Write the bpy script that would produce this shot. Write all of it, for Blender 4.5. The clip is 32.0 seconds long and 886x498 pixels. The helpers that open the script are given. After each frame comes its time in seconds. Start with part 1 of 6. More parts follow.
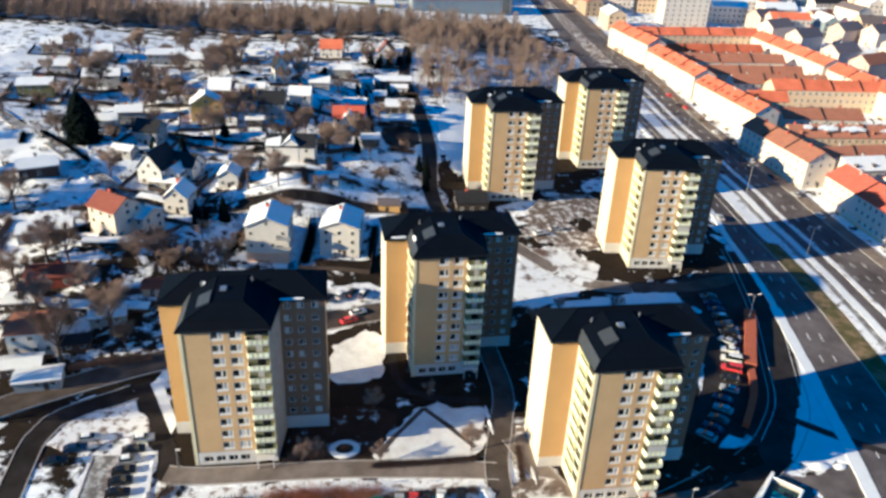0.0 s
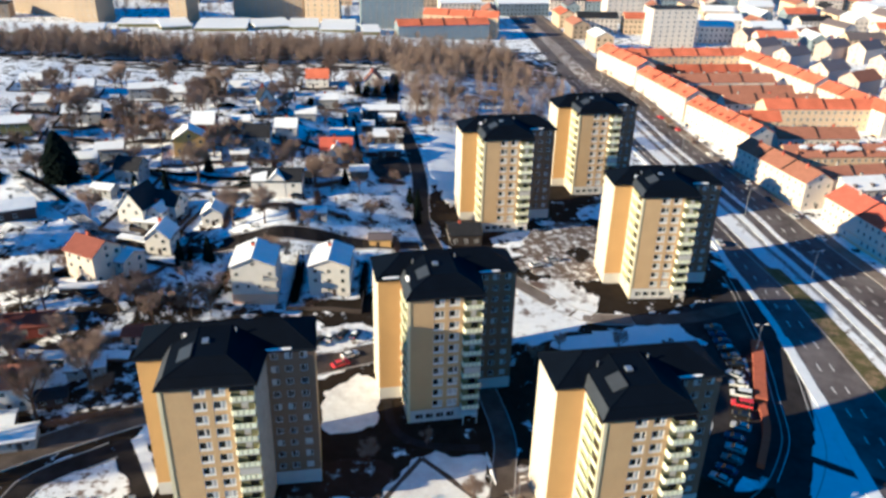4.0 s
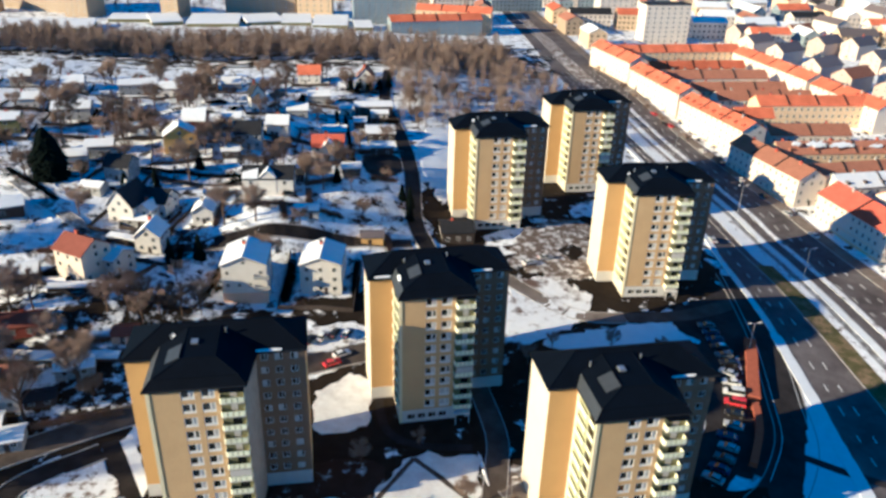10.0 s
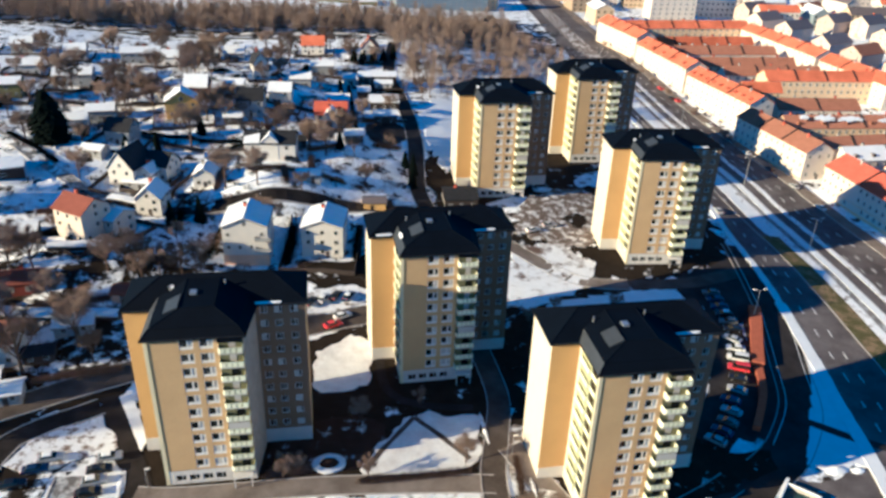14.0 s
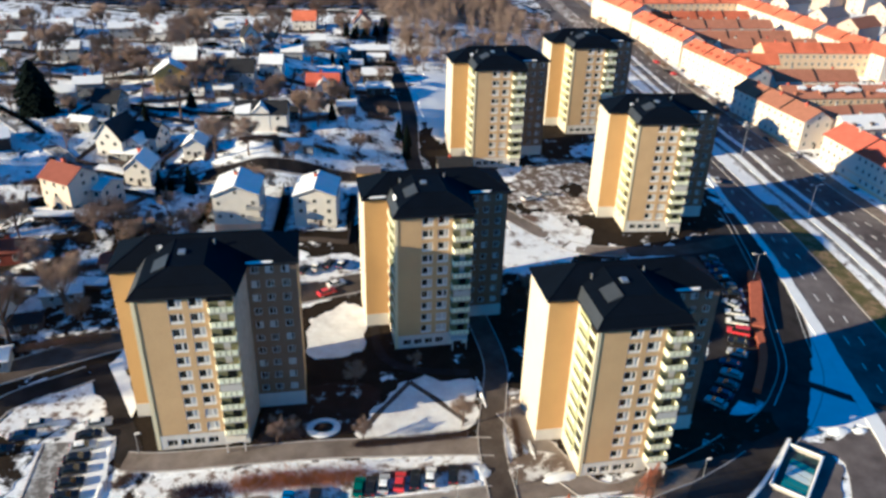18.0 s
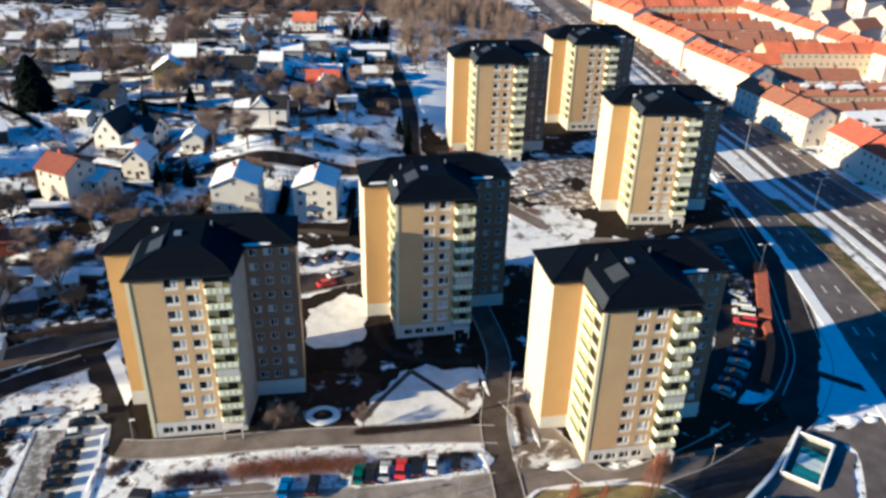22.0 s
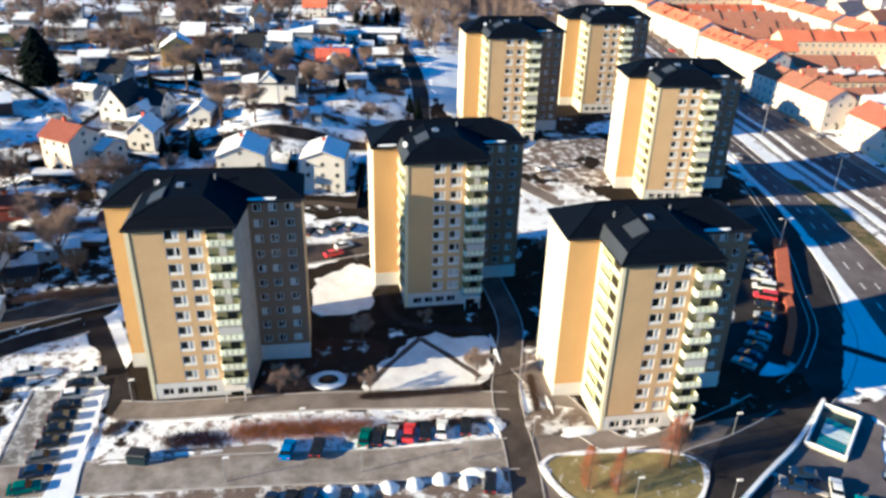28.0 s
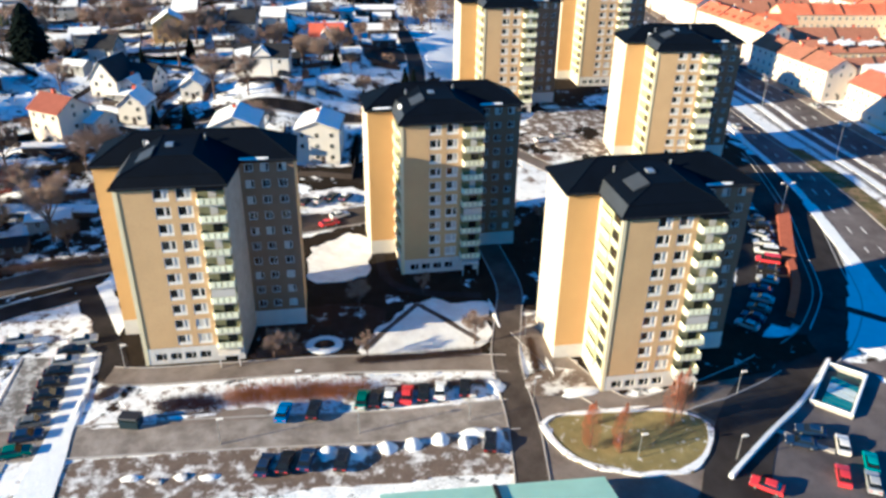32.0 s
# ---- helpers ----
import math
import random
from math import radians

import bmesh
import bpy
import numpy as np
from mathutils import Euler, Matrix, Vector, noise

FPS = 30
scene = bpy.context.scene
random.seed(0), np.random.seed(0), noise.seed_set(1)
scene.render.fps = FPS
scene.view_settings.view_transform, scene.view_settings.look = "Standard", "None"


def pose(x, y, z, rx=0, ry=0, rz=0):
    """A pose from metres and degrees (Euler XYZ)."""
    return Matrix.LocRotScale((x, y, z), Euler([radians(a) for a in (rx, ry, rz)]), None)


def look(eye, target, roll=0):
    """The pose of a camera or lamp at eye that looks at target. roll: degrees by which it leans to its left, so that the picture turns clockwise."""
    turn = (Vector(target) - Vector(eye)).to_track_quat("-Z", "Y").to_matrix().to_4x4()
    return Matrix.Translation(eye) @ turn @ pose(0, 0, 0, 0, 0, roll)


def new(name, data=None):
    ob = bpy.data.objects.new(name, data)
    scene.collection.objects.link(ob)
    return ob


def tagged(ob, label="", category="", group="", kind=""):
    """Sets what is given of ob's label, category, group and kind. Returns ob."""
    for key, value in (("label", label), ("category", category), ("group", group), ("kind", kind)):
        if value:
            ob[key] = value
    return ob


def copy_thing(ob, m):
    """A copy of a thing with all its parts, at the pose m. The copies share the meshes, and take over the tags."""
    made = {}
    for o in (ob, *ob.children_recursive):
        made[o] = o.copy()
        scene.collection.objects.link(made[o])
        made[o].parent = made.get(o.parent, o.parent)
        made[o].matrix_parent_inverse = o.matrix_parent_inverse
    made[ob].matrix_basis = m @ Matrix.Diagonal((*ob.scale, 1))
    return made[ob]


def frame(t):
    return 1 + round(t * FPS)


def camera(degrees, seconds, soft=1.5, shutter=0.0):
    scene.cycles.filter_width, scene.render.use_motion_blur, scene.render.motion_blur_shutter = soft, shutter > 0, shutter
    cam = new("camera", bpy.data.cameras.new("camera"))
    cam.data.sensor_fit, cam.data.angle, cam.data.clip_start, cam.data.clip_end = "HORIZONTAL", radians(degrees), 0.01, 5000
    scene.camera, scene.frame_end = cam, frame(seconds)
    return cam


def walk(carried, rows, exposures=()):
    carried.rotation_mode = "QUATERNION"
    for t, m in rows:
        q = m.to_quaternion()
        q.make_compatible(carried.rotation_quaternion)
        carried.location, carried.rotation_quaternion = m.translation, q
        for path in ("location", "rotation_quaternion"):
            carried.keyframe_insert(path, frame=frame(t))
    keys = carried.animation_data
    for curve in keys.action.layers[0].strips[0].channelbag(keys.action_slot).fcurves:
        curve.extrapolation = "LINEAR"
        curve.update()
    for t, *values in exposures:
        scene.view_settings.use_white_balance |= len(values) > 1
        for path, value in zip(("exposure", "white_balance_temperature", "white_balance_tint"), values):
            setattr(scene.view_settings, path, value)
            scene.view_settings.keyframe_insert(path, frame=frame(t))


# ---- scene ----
EXPOSURE, KELVIN, TINT = 1.13, 2760, -27
cam = camera(60.49, 32.0, soft=2.9, shutter=0.3)
PATH = [
    (0.0, pose(28.81, -115.66, 107.22, 62.508, -2.303, -7.647)),
    (0.5, pose(28.79, -114.34, 107.00, 62.987, -1.537, -7.946)),
    (1.0, pose(28.79, -113.10, 106.71, 63.202, -1.690, -7.947)),
    (1.5, pose(28.79, -111.81, 106.58, 63.845, -1.216, -8.190)),
    (2.0, pose(28.67, -110.51, 106.66, 63.627, -0.939, -8.373)),
    (2.5, pose(28.84, -109.52, 106.74, 63.183, -1.116, -8.464)),
    (3.0, pose(29.05, -108.65, 106.77, 64.218, -1.002, -8.700)),
    (3.5, pose(29.25, -107.82, 106.87, 64.162, -1.222, -8.813)),
    (5.5, pose(29.54, -105.40, 106.99, 64.478, -1.246, -9.106)),
    (6.0, pose(29.52, -105.11, 107.05, 63.869, -1.124, -9.203)),
    (6.5, pose(29.55, -104.93, 107.15, 63.971, -0.575, -9.183)),
    (7.0, pose(29.60, -104.81, 107.26, 64.121, -1.269, -8.736)),
    (7.5, pose(29.70, -104.78, 107.40, 64.262, -1.800, -8.363)),
    (8.0, pose(29.80, -104.87, 107.61, 64.383, -0.916, -8.762)),
    (8.5, pose(29.80, -105.18, 107.87, 62.960, -0.474, -8.945)),
    (9.0, pose(29.84, -105.52, 108.13, 62.307, -0.668, -8.655)),
    (9.5, pose(29.91, -105.64, 107.78, 62.787, -0.897, -9.162)),
    (10.0, pose(29.94, -105.81, 107.07, 63.897, -1.459, -9.344)),
    (10.5, pose(29.96, -106.06, 106.27, 62.215, -1.653, -8.885)),
    (11.0, pose(30.00, -106.21, 105.48, 61.786, -0.916, -9.349)),
    (11.5, pose(30.07, -106.42, 104.65, 61.972, -1.319, -8.555)),
    (12.0, pose(30.04, -106.57, 103.97, 61.907, -0.956, -8.837)),
    (12.5, pose(30.09, -106.60, 103.33, 62.712, -0.799, -9.188)),
    (13.0, pose(30.09, -106.69, 102.66, 63.061, -0.290, -9.471)),
    (13.5, pose(30.13, -106.72, 101.96, 62.696, -1.878, -8.822)),
    (15.5, pose(30.42, -106.73, 98.93, 63.322, -1.472, -9.170)),
    (16.0, pose(30.45, -106.73, 98.09, 63.396, -1.490, -9.465)),
    (16.5, pose(30.43, -106.75, 97.25, 61.780, -0.337, -9.676)),
    (17.0, pose(30.50, -106.64, 96.57, 62.240, -1.556, -9.388)),
    (17.5, pose(30.58, -106.55, 95.94, 62.408, -0.833, -9.274)),
    (18.0, pose(30.60, -106.52, 95.25, 61.855, -1.515, -9.397)),
    (18.5, pose(30.62, -106.45, 94.48, 62.650, -1.055, -8.988)),
    (19.0, pose(30.71, -106.43, 93.75, 63.633, -0.392, -9.325)),
    (19.5, pose(30.75, -106.48, 93.02, 62.740, -2.303, -9.099)),
    (20.0, pose(30.78, -106.56, 92.37, 62.106, -1.525, -8.941)),
    (20.5, pose(30.72, -106.64, 91.60, 62.917, 0.066, -9.711)),
    (21.0, pose(30.65, -106.61, 90.74, 64.136, -0.198, -9.405)),
    (21.5, pose(30.67, -106.59, 90.11, 63.216, -1.801, -9.935)),
    (22.0, pose(30.58, -106.58, 89.48, 62.764, -1.381, -9.399)),
    (22.5, pose(30.56, -106.56, 88.75, 63.608, -1.605, -9.486)),
    (23.0, pose(30.57, -106.49, 87.96, 63.923, -1.195, -9.184)),
    (23.5, pose(30.59, -106.44, 87.20, 63.271, -1.468, -8.865)),
    (24.0, pose(30.66, -106.34, 86.52, 63.321, -1.032, -9.370)),
    (24.5, pose(30.66, -106.29, 85.69, 63.647, -1.183, -9.453)),
    (25.0, pose(30.62, -106.27, 84.93, 63.047, -1.041, -8.928)),
    (25.5, pose(30.60, -106.17, 84.24, 62.921, -0.929, -9.003)),
    (27.5, pose(30.59, -106.00, 81.05, 63.482, -0.632, -9.038)),
    (28.0, pose(30.55, -106.02, 80.24, 63.166, -1.470, -8.606)),
    (28.5, pose(30.61, -105.98, 79.45, 63.782, -1.096, -8.748)),
    (29.0, pose(30.72, -105.90, 78.70, 63.818, -0.632, -9.142)),
    (29.5, pose(30.64, -105.85, 77.97, 63.248, -0.515, -8.781)),
    (30.0, pose(30.65, -105.82, 77.25, 63.231, -1.146, -8.733)),
    (30.5, pose(30.65, -105.82, 76.56, 63.657, -0.451, -8.780)),
    (31.0, pose(30.57, -105.74, 75.92, 64.010, -0.881, -9.060)),
    (31.5, pose(30.84, -105.98, 75.16, 61.981, -1.597, -9.085)),
    (32.0, pose(31.06, -106.16, 74.50, 62.515, -0.850, -8.991)),
]
walk(cam, PATH, exposures=[(0.0, EXPOSURE + 0.09, KELVIN, TINT), (8.0, EXPOSURE + 0.04, KELVIN, TINT), (9.5, EXPOSURE, KELVIN, TINT), (22.4, EXPOSURE, KELVIN, TINT), (24.0, EXPOSURE + 0.36, KELVIN, TINT), (32.0, EXPOSURE + 0.38, KELVIN, TINT)])

# ---- light: low winter sun and a clear sky ----
SUN_TURN, SUN_HEIGHT = 13.0, 17.8        # degrees: where the shadows point, anticlockwise from +x; height over the horizon
world = bpy.data.worlds.new("winter_sky")
scene.world = world
world.use_nodes = True
sky = world.node_tree.nodes.new("ShaderNodeTexSky")
sky.sky_type, sky.sun_disc = "NISHITA", False
sky.sun_elevation, sky.sun_rotation = radians(SUN_HEIGHT), radians(-90 - SUN_TURN)
sky.dust_density, sky.ozone_density, sky.air_density = 0.0, 0.8, 0.8
back = world.node_tree.nodes["Background"]
back.inputs["Strength"].default_value = 0.035
world.node_tree.links.new(sky.outputs["Color"], back.inputs["Color"])
sun_data = bpy.data.lights.new("sun", "SUN")
sun_data.energy, sun_data.angle, sun_data.color = 8.0, radians(0.6), (1.0, 0.358, 0.097)
sun = new("sun", sun_data)
ray = Vector((math.cos(radians(SUN_TURN)) * math.cos(radians(SUN_HEIGHT)), math.sin(radians(SUN_TURN)) * math.cos(radians(SUN_HEIGHT)), -math.sin(radians(SUN_HEIGHT))))
sun.matrix_world = look((0, 0, 300), Vector((0, 0, 300)) + ray)

# ---- materials ----
MATS = {}


def mat(name, colour, rough=0.85, metal=0.0, spread=0.25, scale=1.2, fine=9.0, bump=0.15, second=None, share=0.5, edge=0.12, each=0.0, patch=None):
    """A procedural surface: grain at two scales, an optional second colour in patches, and a small change from piece to piece."""
    if name in MATS:
        return MATS[name]
    m = bpy.data.materials.new(name)
    m.use_nodes = True
    nt = m.node_tree
    N, L = nt.nodes, nt.links
    bsdf = N["Principled BSDF"]
    bsdf.inputs["Specular IOR Level"].default_value = 0.5 if rough < 0.65 else 0.06
    bsdf.inputs["Roughness"].default_value, bsdf.inputs["Metallic"].default_value = rough, metal
    where = N.new("ShaderNodeNewGeometry").outputs["Position"]
    coarse, grain = N.new("ShaderNodeTexNoise"), N.new("ShaderNodeTexNoise")
    for node, sc, detail in ((coarse, scale, 5.0), (grain, fine, 3.0)):
        node.inputs["Scale"].default_value, node.inputs["Detail"].default_value = sc, detail
        L.new(where, node.inputs["Vector"])
    both = N.new("ShaderNodeMath")
    both.operation = "ADD"
    L.new(coarse.outputs["Fac"], both.inputs[0])
    L.new(grain.outputs["Fac"], both.inputs[1])
    level = N.new("ShaderNodeMapRange")
    level.inputs["From Min"].default_value, level.inputs["From Max"].default_value = 0.6, 1.4
    level.inputs["To Min"].default_value, level.inputs["To Max"].default_value = 1 - spread, 1 + spread
    L.new(both.outputs[0], level.inputs["Value"])
    base = None
    if second:
        cover = N.new("ShaderNodeTexNoise")
        cover.inputs["Scale"].default_value, cover.inputs["Detail"].default_value = patch or scale * 0.4, 9.0
        cover.inputs["Roughness"].default_value = 0.68
        L.new(where, cover.inputs["Vector"])
        step = N.new("ShaderNodeMapRange")
        mid = 0.5 + (0.5 - share) * 0.4
        step.inputs["From Min"].default_value, step.inputs["From Max"].default_value = mid - edge / 2, mid + edge / 2
        L.new(cover.outputs["Fac"], step.inputs["Value"])
        two = N.new("ShaderNodeMix")
        two.data_type = "RGBA"
        two.inputs[6].default_value, two.inputs[7].default_value = (*colour, 1), (*second, 1)
        L.new(step.outputs["Result"], two.inputs[0])
        base = two.outputs[2]
    scaled = N.new("ShaderNodeVectorMath")
    scaled.operation = "SCALE"
    if base:
        L.new(base, scaled.inputs[0])
    else:
        scaled.inputs[0].default_value = colour
    if each:
        info, vary, mul = N.new("ShaderNodeObjectInfo"), N.new("ShaderNodeMapRange"), N.new("ShaderNodeMath")
        vary.inputs["To Min"].default_value, vary.inputs["To Max"].default_value = 1 - each, 1 + each
        L.new(info.outputs["Random"], vary.inputs["Value"])
        mul.operation = "MULTIPLY"
        L.new(level.outputs["Result"], mul.inputs[0])
        L.new(vary.outputs["Result"], mul.inputs[1])
        L.new(mul.outputs[0], scaled.inputs["Scale"])
    else:
        L.new(level.outputs["Result"], scaled.inputs["Scale"])
    L.new(scaled.outputs["Vector"], bsdf.inputs["Base Color"])
    if bump:
        relief = N.new("ShaderNodeBump")
        relief.inputs["Strength"].default_value, relief.inputs["Distance"].default_value = bump, 0.1
        L.new(both.outputs[0], relief.inputs["Height"])
        L.new(relief.outputs["Normal"], bsdf.inputs["Normal"])
    MATS[name] = m
    return m


SNOW = (0.86, 0.87, 0.885)
M_ground = mat("snowy_soil", (0.03, 0.022, 0.016), 0.95, spread=0.4, scale=0.35, fine=3.0, bump=0.5, second=SNOW, share=0.66, edge=0.06, patch=0.22)
M_snow = mat("snow", (0.8, 0.81, 0.825), 0.7, spread=0.08, scale=0.5, fine=4.0, bump=0.4)
M_packed = mat("packed_grey_snow", (0.76, 0.755, 0.75), 0.8, spread=0.14, scale=0.35, fine=3.0, bump=0.5, second=(0.6, 0.58, 0.57), share=0.35, edge=0.25, patch=0.3)
M_worn_snow = mat("trodden_snow", (0.84, 0.84, 0.85), 0.8, spread=0.12, scale=0.6, fine=4.0, bump=0.4, second=(0.16, 0.13, 0.11), share=0.3, edge=0.1, patch=0.4)
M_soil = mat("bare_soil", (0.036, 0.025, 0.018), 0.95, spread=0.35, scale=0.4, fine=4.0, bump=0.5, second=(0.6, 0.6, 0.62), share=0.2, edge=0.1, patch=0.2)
M_grass = mat("winter_grass", (0.1105, 0.102, 0.0382), 0.95, spread=0.35, scale=0.5, fine=6.0, bump=0.5, second=(0.2, 0.15, 0.08), share=0.4, patch=0.25)
# kept very dark so that asphalt in tower shade goes nearly black
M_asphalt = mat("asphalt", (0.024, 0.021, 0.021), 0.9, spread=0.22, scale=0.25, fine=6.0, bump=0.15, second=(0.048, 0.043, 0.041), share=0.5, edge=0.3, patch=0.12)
M_highway = mat("worn_highway_asphalt", (0.084, 0.073, 0.073), 0.9, spread=0.2, scale=0.25, fine=6.0, bump=0.12, second=(0.17, 0.152, 0.148), share=0.45, edge=0.3, patch=0.1)
M_salted = mat("salted_asphalt", (0.1537, 0.129, 0.105), 0.9, spread=0.22, scale=0.25, fine=5.0, bump=0.15, second=(0.25, 0.218, 0.186), share=0.4, edge=0.3, patch=0.15)
M_frost = mat("snow_with_bare_spots", (0.82, 0.82, 0.83), 0.8, spread=0.12, scale=0.6, fine=4.0, bump=0.5, second=(0.2, 0.155, 0.12), share=0.36, edge=0.1, patch=0.55)
M_patchy = mat("snow_in_large_patches", (0.84, 0.845, 0.86), 0.8, spread=0.1, scale=0.5, fine=4.0, bump=0.4, second=(0.14, 0.1, 0.075), share=0.36, edge=0.1, patch=0.13)
M_garden = mat("half_thawed_garden", (0.026, 0.02, 0.014), 0.95, spread=0.4, scale=0.35, fine=3.0, bump=0.5, second=SNOW, share=0.42, edge=0.06, patch=0.17)
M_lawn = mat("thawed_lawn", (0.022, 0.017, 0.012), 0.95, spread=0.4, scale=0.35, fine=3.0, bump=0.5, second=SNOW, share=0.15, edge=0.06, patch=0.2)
# mid-dark asphalt: damp ground, and shade painted into lanes by the towers
M_mid_asphalt = mat("mid_dark_asphalt", (0.0638, 0.0525, 0.0435), 0.9, spread=0.25, scale=0.3, fine=5.0, bump=0.15, second=(0.1, 0.084, 0.07), share=0.45, edge=0.3, patch=0.15)
M_slush = mat("slushy_asphalt", (0.17, 0.16, 0.15), 0.8, spread=0.25, scale=0.4, fine=5.0, bump=0.3, second=(0.5, 0.5, 0.5), share=0.42, edge=0.14, patch=0.7)
M_grit = mat("gritty_dirt", (0.153, 0.1215, 0.0945), 0.95, spread=0.3, scale=0.5, fine=5.0, bump=0.5, second=(0.72, 0.71, 0.7), share=0.38, edge=0.12, patch=0.42)
M_island = mat("frosted_grass", (0.24, 0.205, 0.07), 0.95, spread=0.35, scale=0.5, fine=6.0, bump=0.5, second=(0.78, 0.78, 0.78), share=0.17, edge=0.08, patch=0.65)
M_kerb = mat("kerb_stone", (0.4, 0.38, 0.36), 0.85, spread=0.2, scale=1.0)
M_line = mat("road_paint", (0.75, 0.75, 0.72), 0.7, spread=0.15, scale=1.5)
M_tan = mat("tan_render", (0.5, 0.362, 0.16), 0.9, spread=0.1, scale=0.25, fine=5.0, bump=0.05)
M_ochre = mat("ochre_render", (0.5, 0.325, 0.09), 0.9, spread=0.06, scale=0.25, fine=5.0, bump=0.05)
M_cream = mat("cream_render", (0.62, 0.56, 0.43), 0.9, spread=0.05, scale=0.3, fine=5.0, bump=0.05)
# tan render as it looks on the towers' shaded sides, shade in the colour
M_shaded_wall = mat("shaded_wall_render", (0.2, 0.142, 0.088), 0.9, spread=0.12, scale=0.4, fine=5.0, bump=0.05)
M_shaded_side = mat("shaded_side_render", (0.38, 0.325, 0.25), 0.9, spread=0.25, scale=0.7, fine=4.0, bump=0.1)
M_plinth = mat("plinth_render", (0.612, 0.5865, 0.5355), 0.9, spread=0.12, scale=0.5, fine=5.0)
M_slate = mat("dark_roof_sheet", (0.003, 0.0047, 0.0105), 0.75, spread=0.3, scale=0.3, fine=3.0, bump=0.2)
M_roof_panel = mat("grey_roof_panel", (0.045, 0.048, 0.053), 0.5, spread=0.25, scale=0.6)
M_window_white = mat("white_window_paint", (0.72, 0.702, 0.648), 0.6, spread=0.08, scale=2.0)
M_rail = mat("pale_balcony_panel", (0.7912, 0.7912, 0.5704), 0.55, spread=0.12, scale=2.0, each=0.12)
M_rail_frame = mat("yellow_green_rail_paint", (0.34, 0.36, 0.15), 0.6, spread=0.12, scale=2.0)
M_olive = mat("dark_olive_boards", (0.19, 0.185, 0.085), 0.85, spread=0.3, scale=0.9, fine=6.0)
M_concrete = mat("concrete", (0.42, 0.4, 0.36), 0.9, spread=0.18, scale=0.6)
M_steel = mat("galvanised_steel", (0.45, 0.46, 0.47), 0.4, 0.7, spread=0.12)
M_dark = mat("dark_metal", (0.03, 0.03, 0.035), 0.5, 0.3, spread=0.2)
M_bark = mat("bark", (0.11, 0.08, 0.06), 0.95, spread=0.3, scale=2.0, each=0.25)
M_twig = mat("bare_twigs", (0.25, 0.19, 0.138), 0.95, spread=0.25, scale=0.6, bump=0.0, each=0.3)
M_needle = mat("spruce_needles", (0.004, 0.007, 0.006), 0.9, spread=0.35, scale=1.5, each=0.2)
M_hedge = mat("brown_hedge_twigs", (0.16, 0.11, 0.078), 0.95, spread=0.35, scale=1.0, bump=0.0, each=0.3)


def glass(name, tint, rough=0.06):
    m = bpy.data.materials.new(name)
    m.use_nodes = True
    b = m.node_tree.nodes["Principled BSDF"]
    b.inputs["Base Color"].default_value, b.inputs["Roughness"].default_value = (*tint, 1), rough
    b.inputs["Specular IOR Level"].default_value = 0.4
    return m


M_glass = glass("window_glass", (0.012, 0.014, 0.016))
M_curtain = glass("curtained_glass", (0.5, 0.48, 0.44), 0.15)
M_blind = glass("glass_with_blinds", (0.17, 0.165, 0.15), 0.2)
M_wet = mat("wet_asphalt", (0.02, 0.017, 0.016), 0.7, spread=0.25, scale=0.3, fine=5.0, bump=0.15, second=(0.036, 0.031, 0.028), share=0.4, edge=0.3, patch=0.15)

# ---- building helpers ----


class Geo:
    """Collects vertices and faces of one mesh."""

    def __init__(self):
        self.v, self.f = [], []

    def quad(self, *p):
        n = len(self.v)
        self.v += [tuple(q) for q in p]
        self.f.append(tuple(range(n, n + len(p))))
        return self

    def box(self, x0, y0, z0, x1, y1, z1):
        n = len(self.v)
        self.v += [(x, y, z) for z in (z0, z1) for x, y in ((x0, y0), (x1, y0), (x1, y1), (x0, y1))]
        self.f += [(n, n + 3, n + 2, n + 1), (n + 4, n + 5, n + 6, n + 7)] + [(n + i, n + (i + 1) % 4, n + 4 + (i + 1) % 4, n + 4 + i) for i in range(4)]
        return self

    def slab(self, low, high):
        """A closed solid between two outlines with the same count of corners."""
        n, k = len(self.v), len(low)
        self.v += [tuple(q) for q in low] + [tuple(q) for q in high]
        self.f += [tuple(range(n + k - 1, n - 1, -1)), tuple(range(n + k, n + 2 * k))] + [(n + i, n + (i + 1) % k, n + k + (i + 1) % k, n + k + i) for i in range(k)]
        return self

    def rod(self, a, b, r0, r1, sides=5):
        a, b = Vector(a), Vector(b)
        d = (b - a).normalized()
        s = d.orthogonal().normalized()
        u = d.cross(s)
        ring = [(math.cos(2 * math.pi * i / sides), math.sin(2 * math.pi * i / sides)) for i in range(sides)]
        return self.slab([a + (s * c + u * t) * r0 for c, t in ring], [b + (s * c + u * t) * r1 for c, t in ring])

    def mesh(self, name, material, smooth=False):
        me = bpy.data.meshes.new(name)
        me.from_pydata(self.v, [], self.f)
        me.materials.append(material)
        if smooth:
            me.shade_smooth()
        me.update()
        return me


def thing(name, label, category, group="", kind="", at=None):
    ob = new(name)
    ob.empty_display_size = 0.5
    if at is not None:
        ob.matrix_world = at
    return tagged(ob, label, category, group, kind)


def part(name, data, material, parent, label="", at=None):
    me = data.mesh(name, material) if isinstance(data, Geo) else data
    ob = new(name, me)
    ob.parent = parent
    if at is not None:
        ob.matrix_basis = at
    return tagged(ob, label)


def solo(name, geo, material, label, category, group="", kind="", smooth=False):
    return tagged(new(name, geo.mesh(name, material, smooth)), label, category, group, kind)


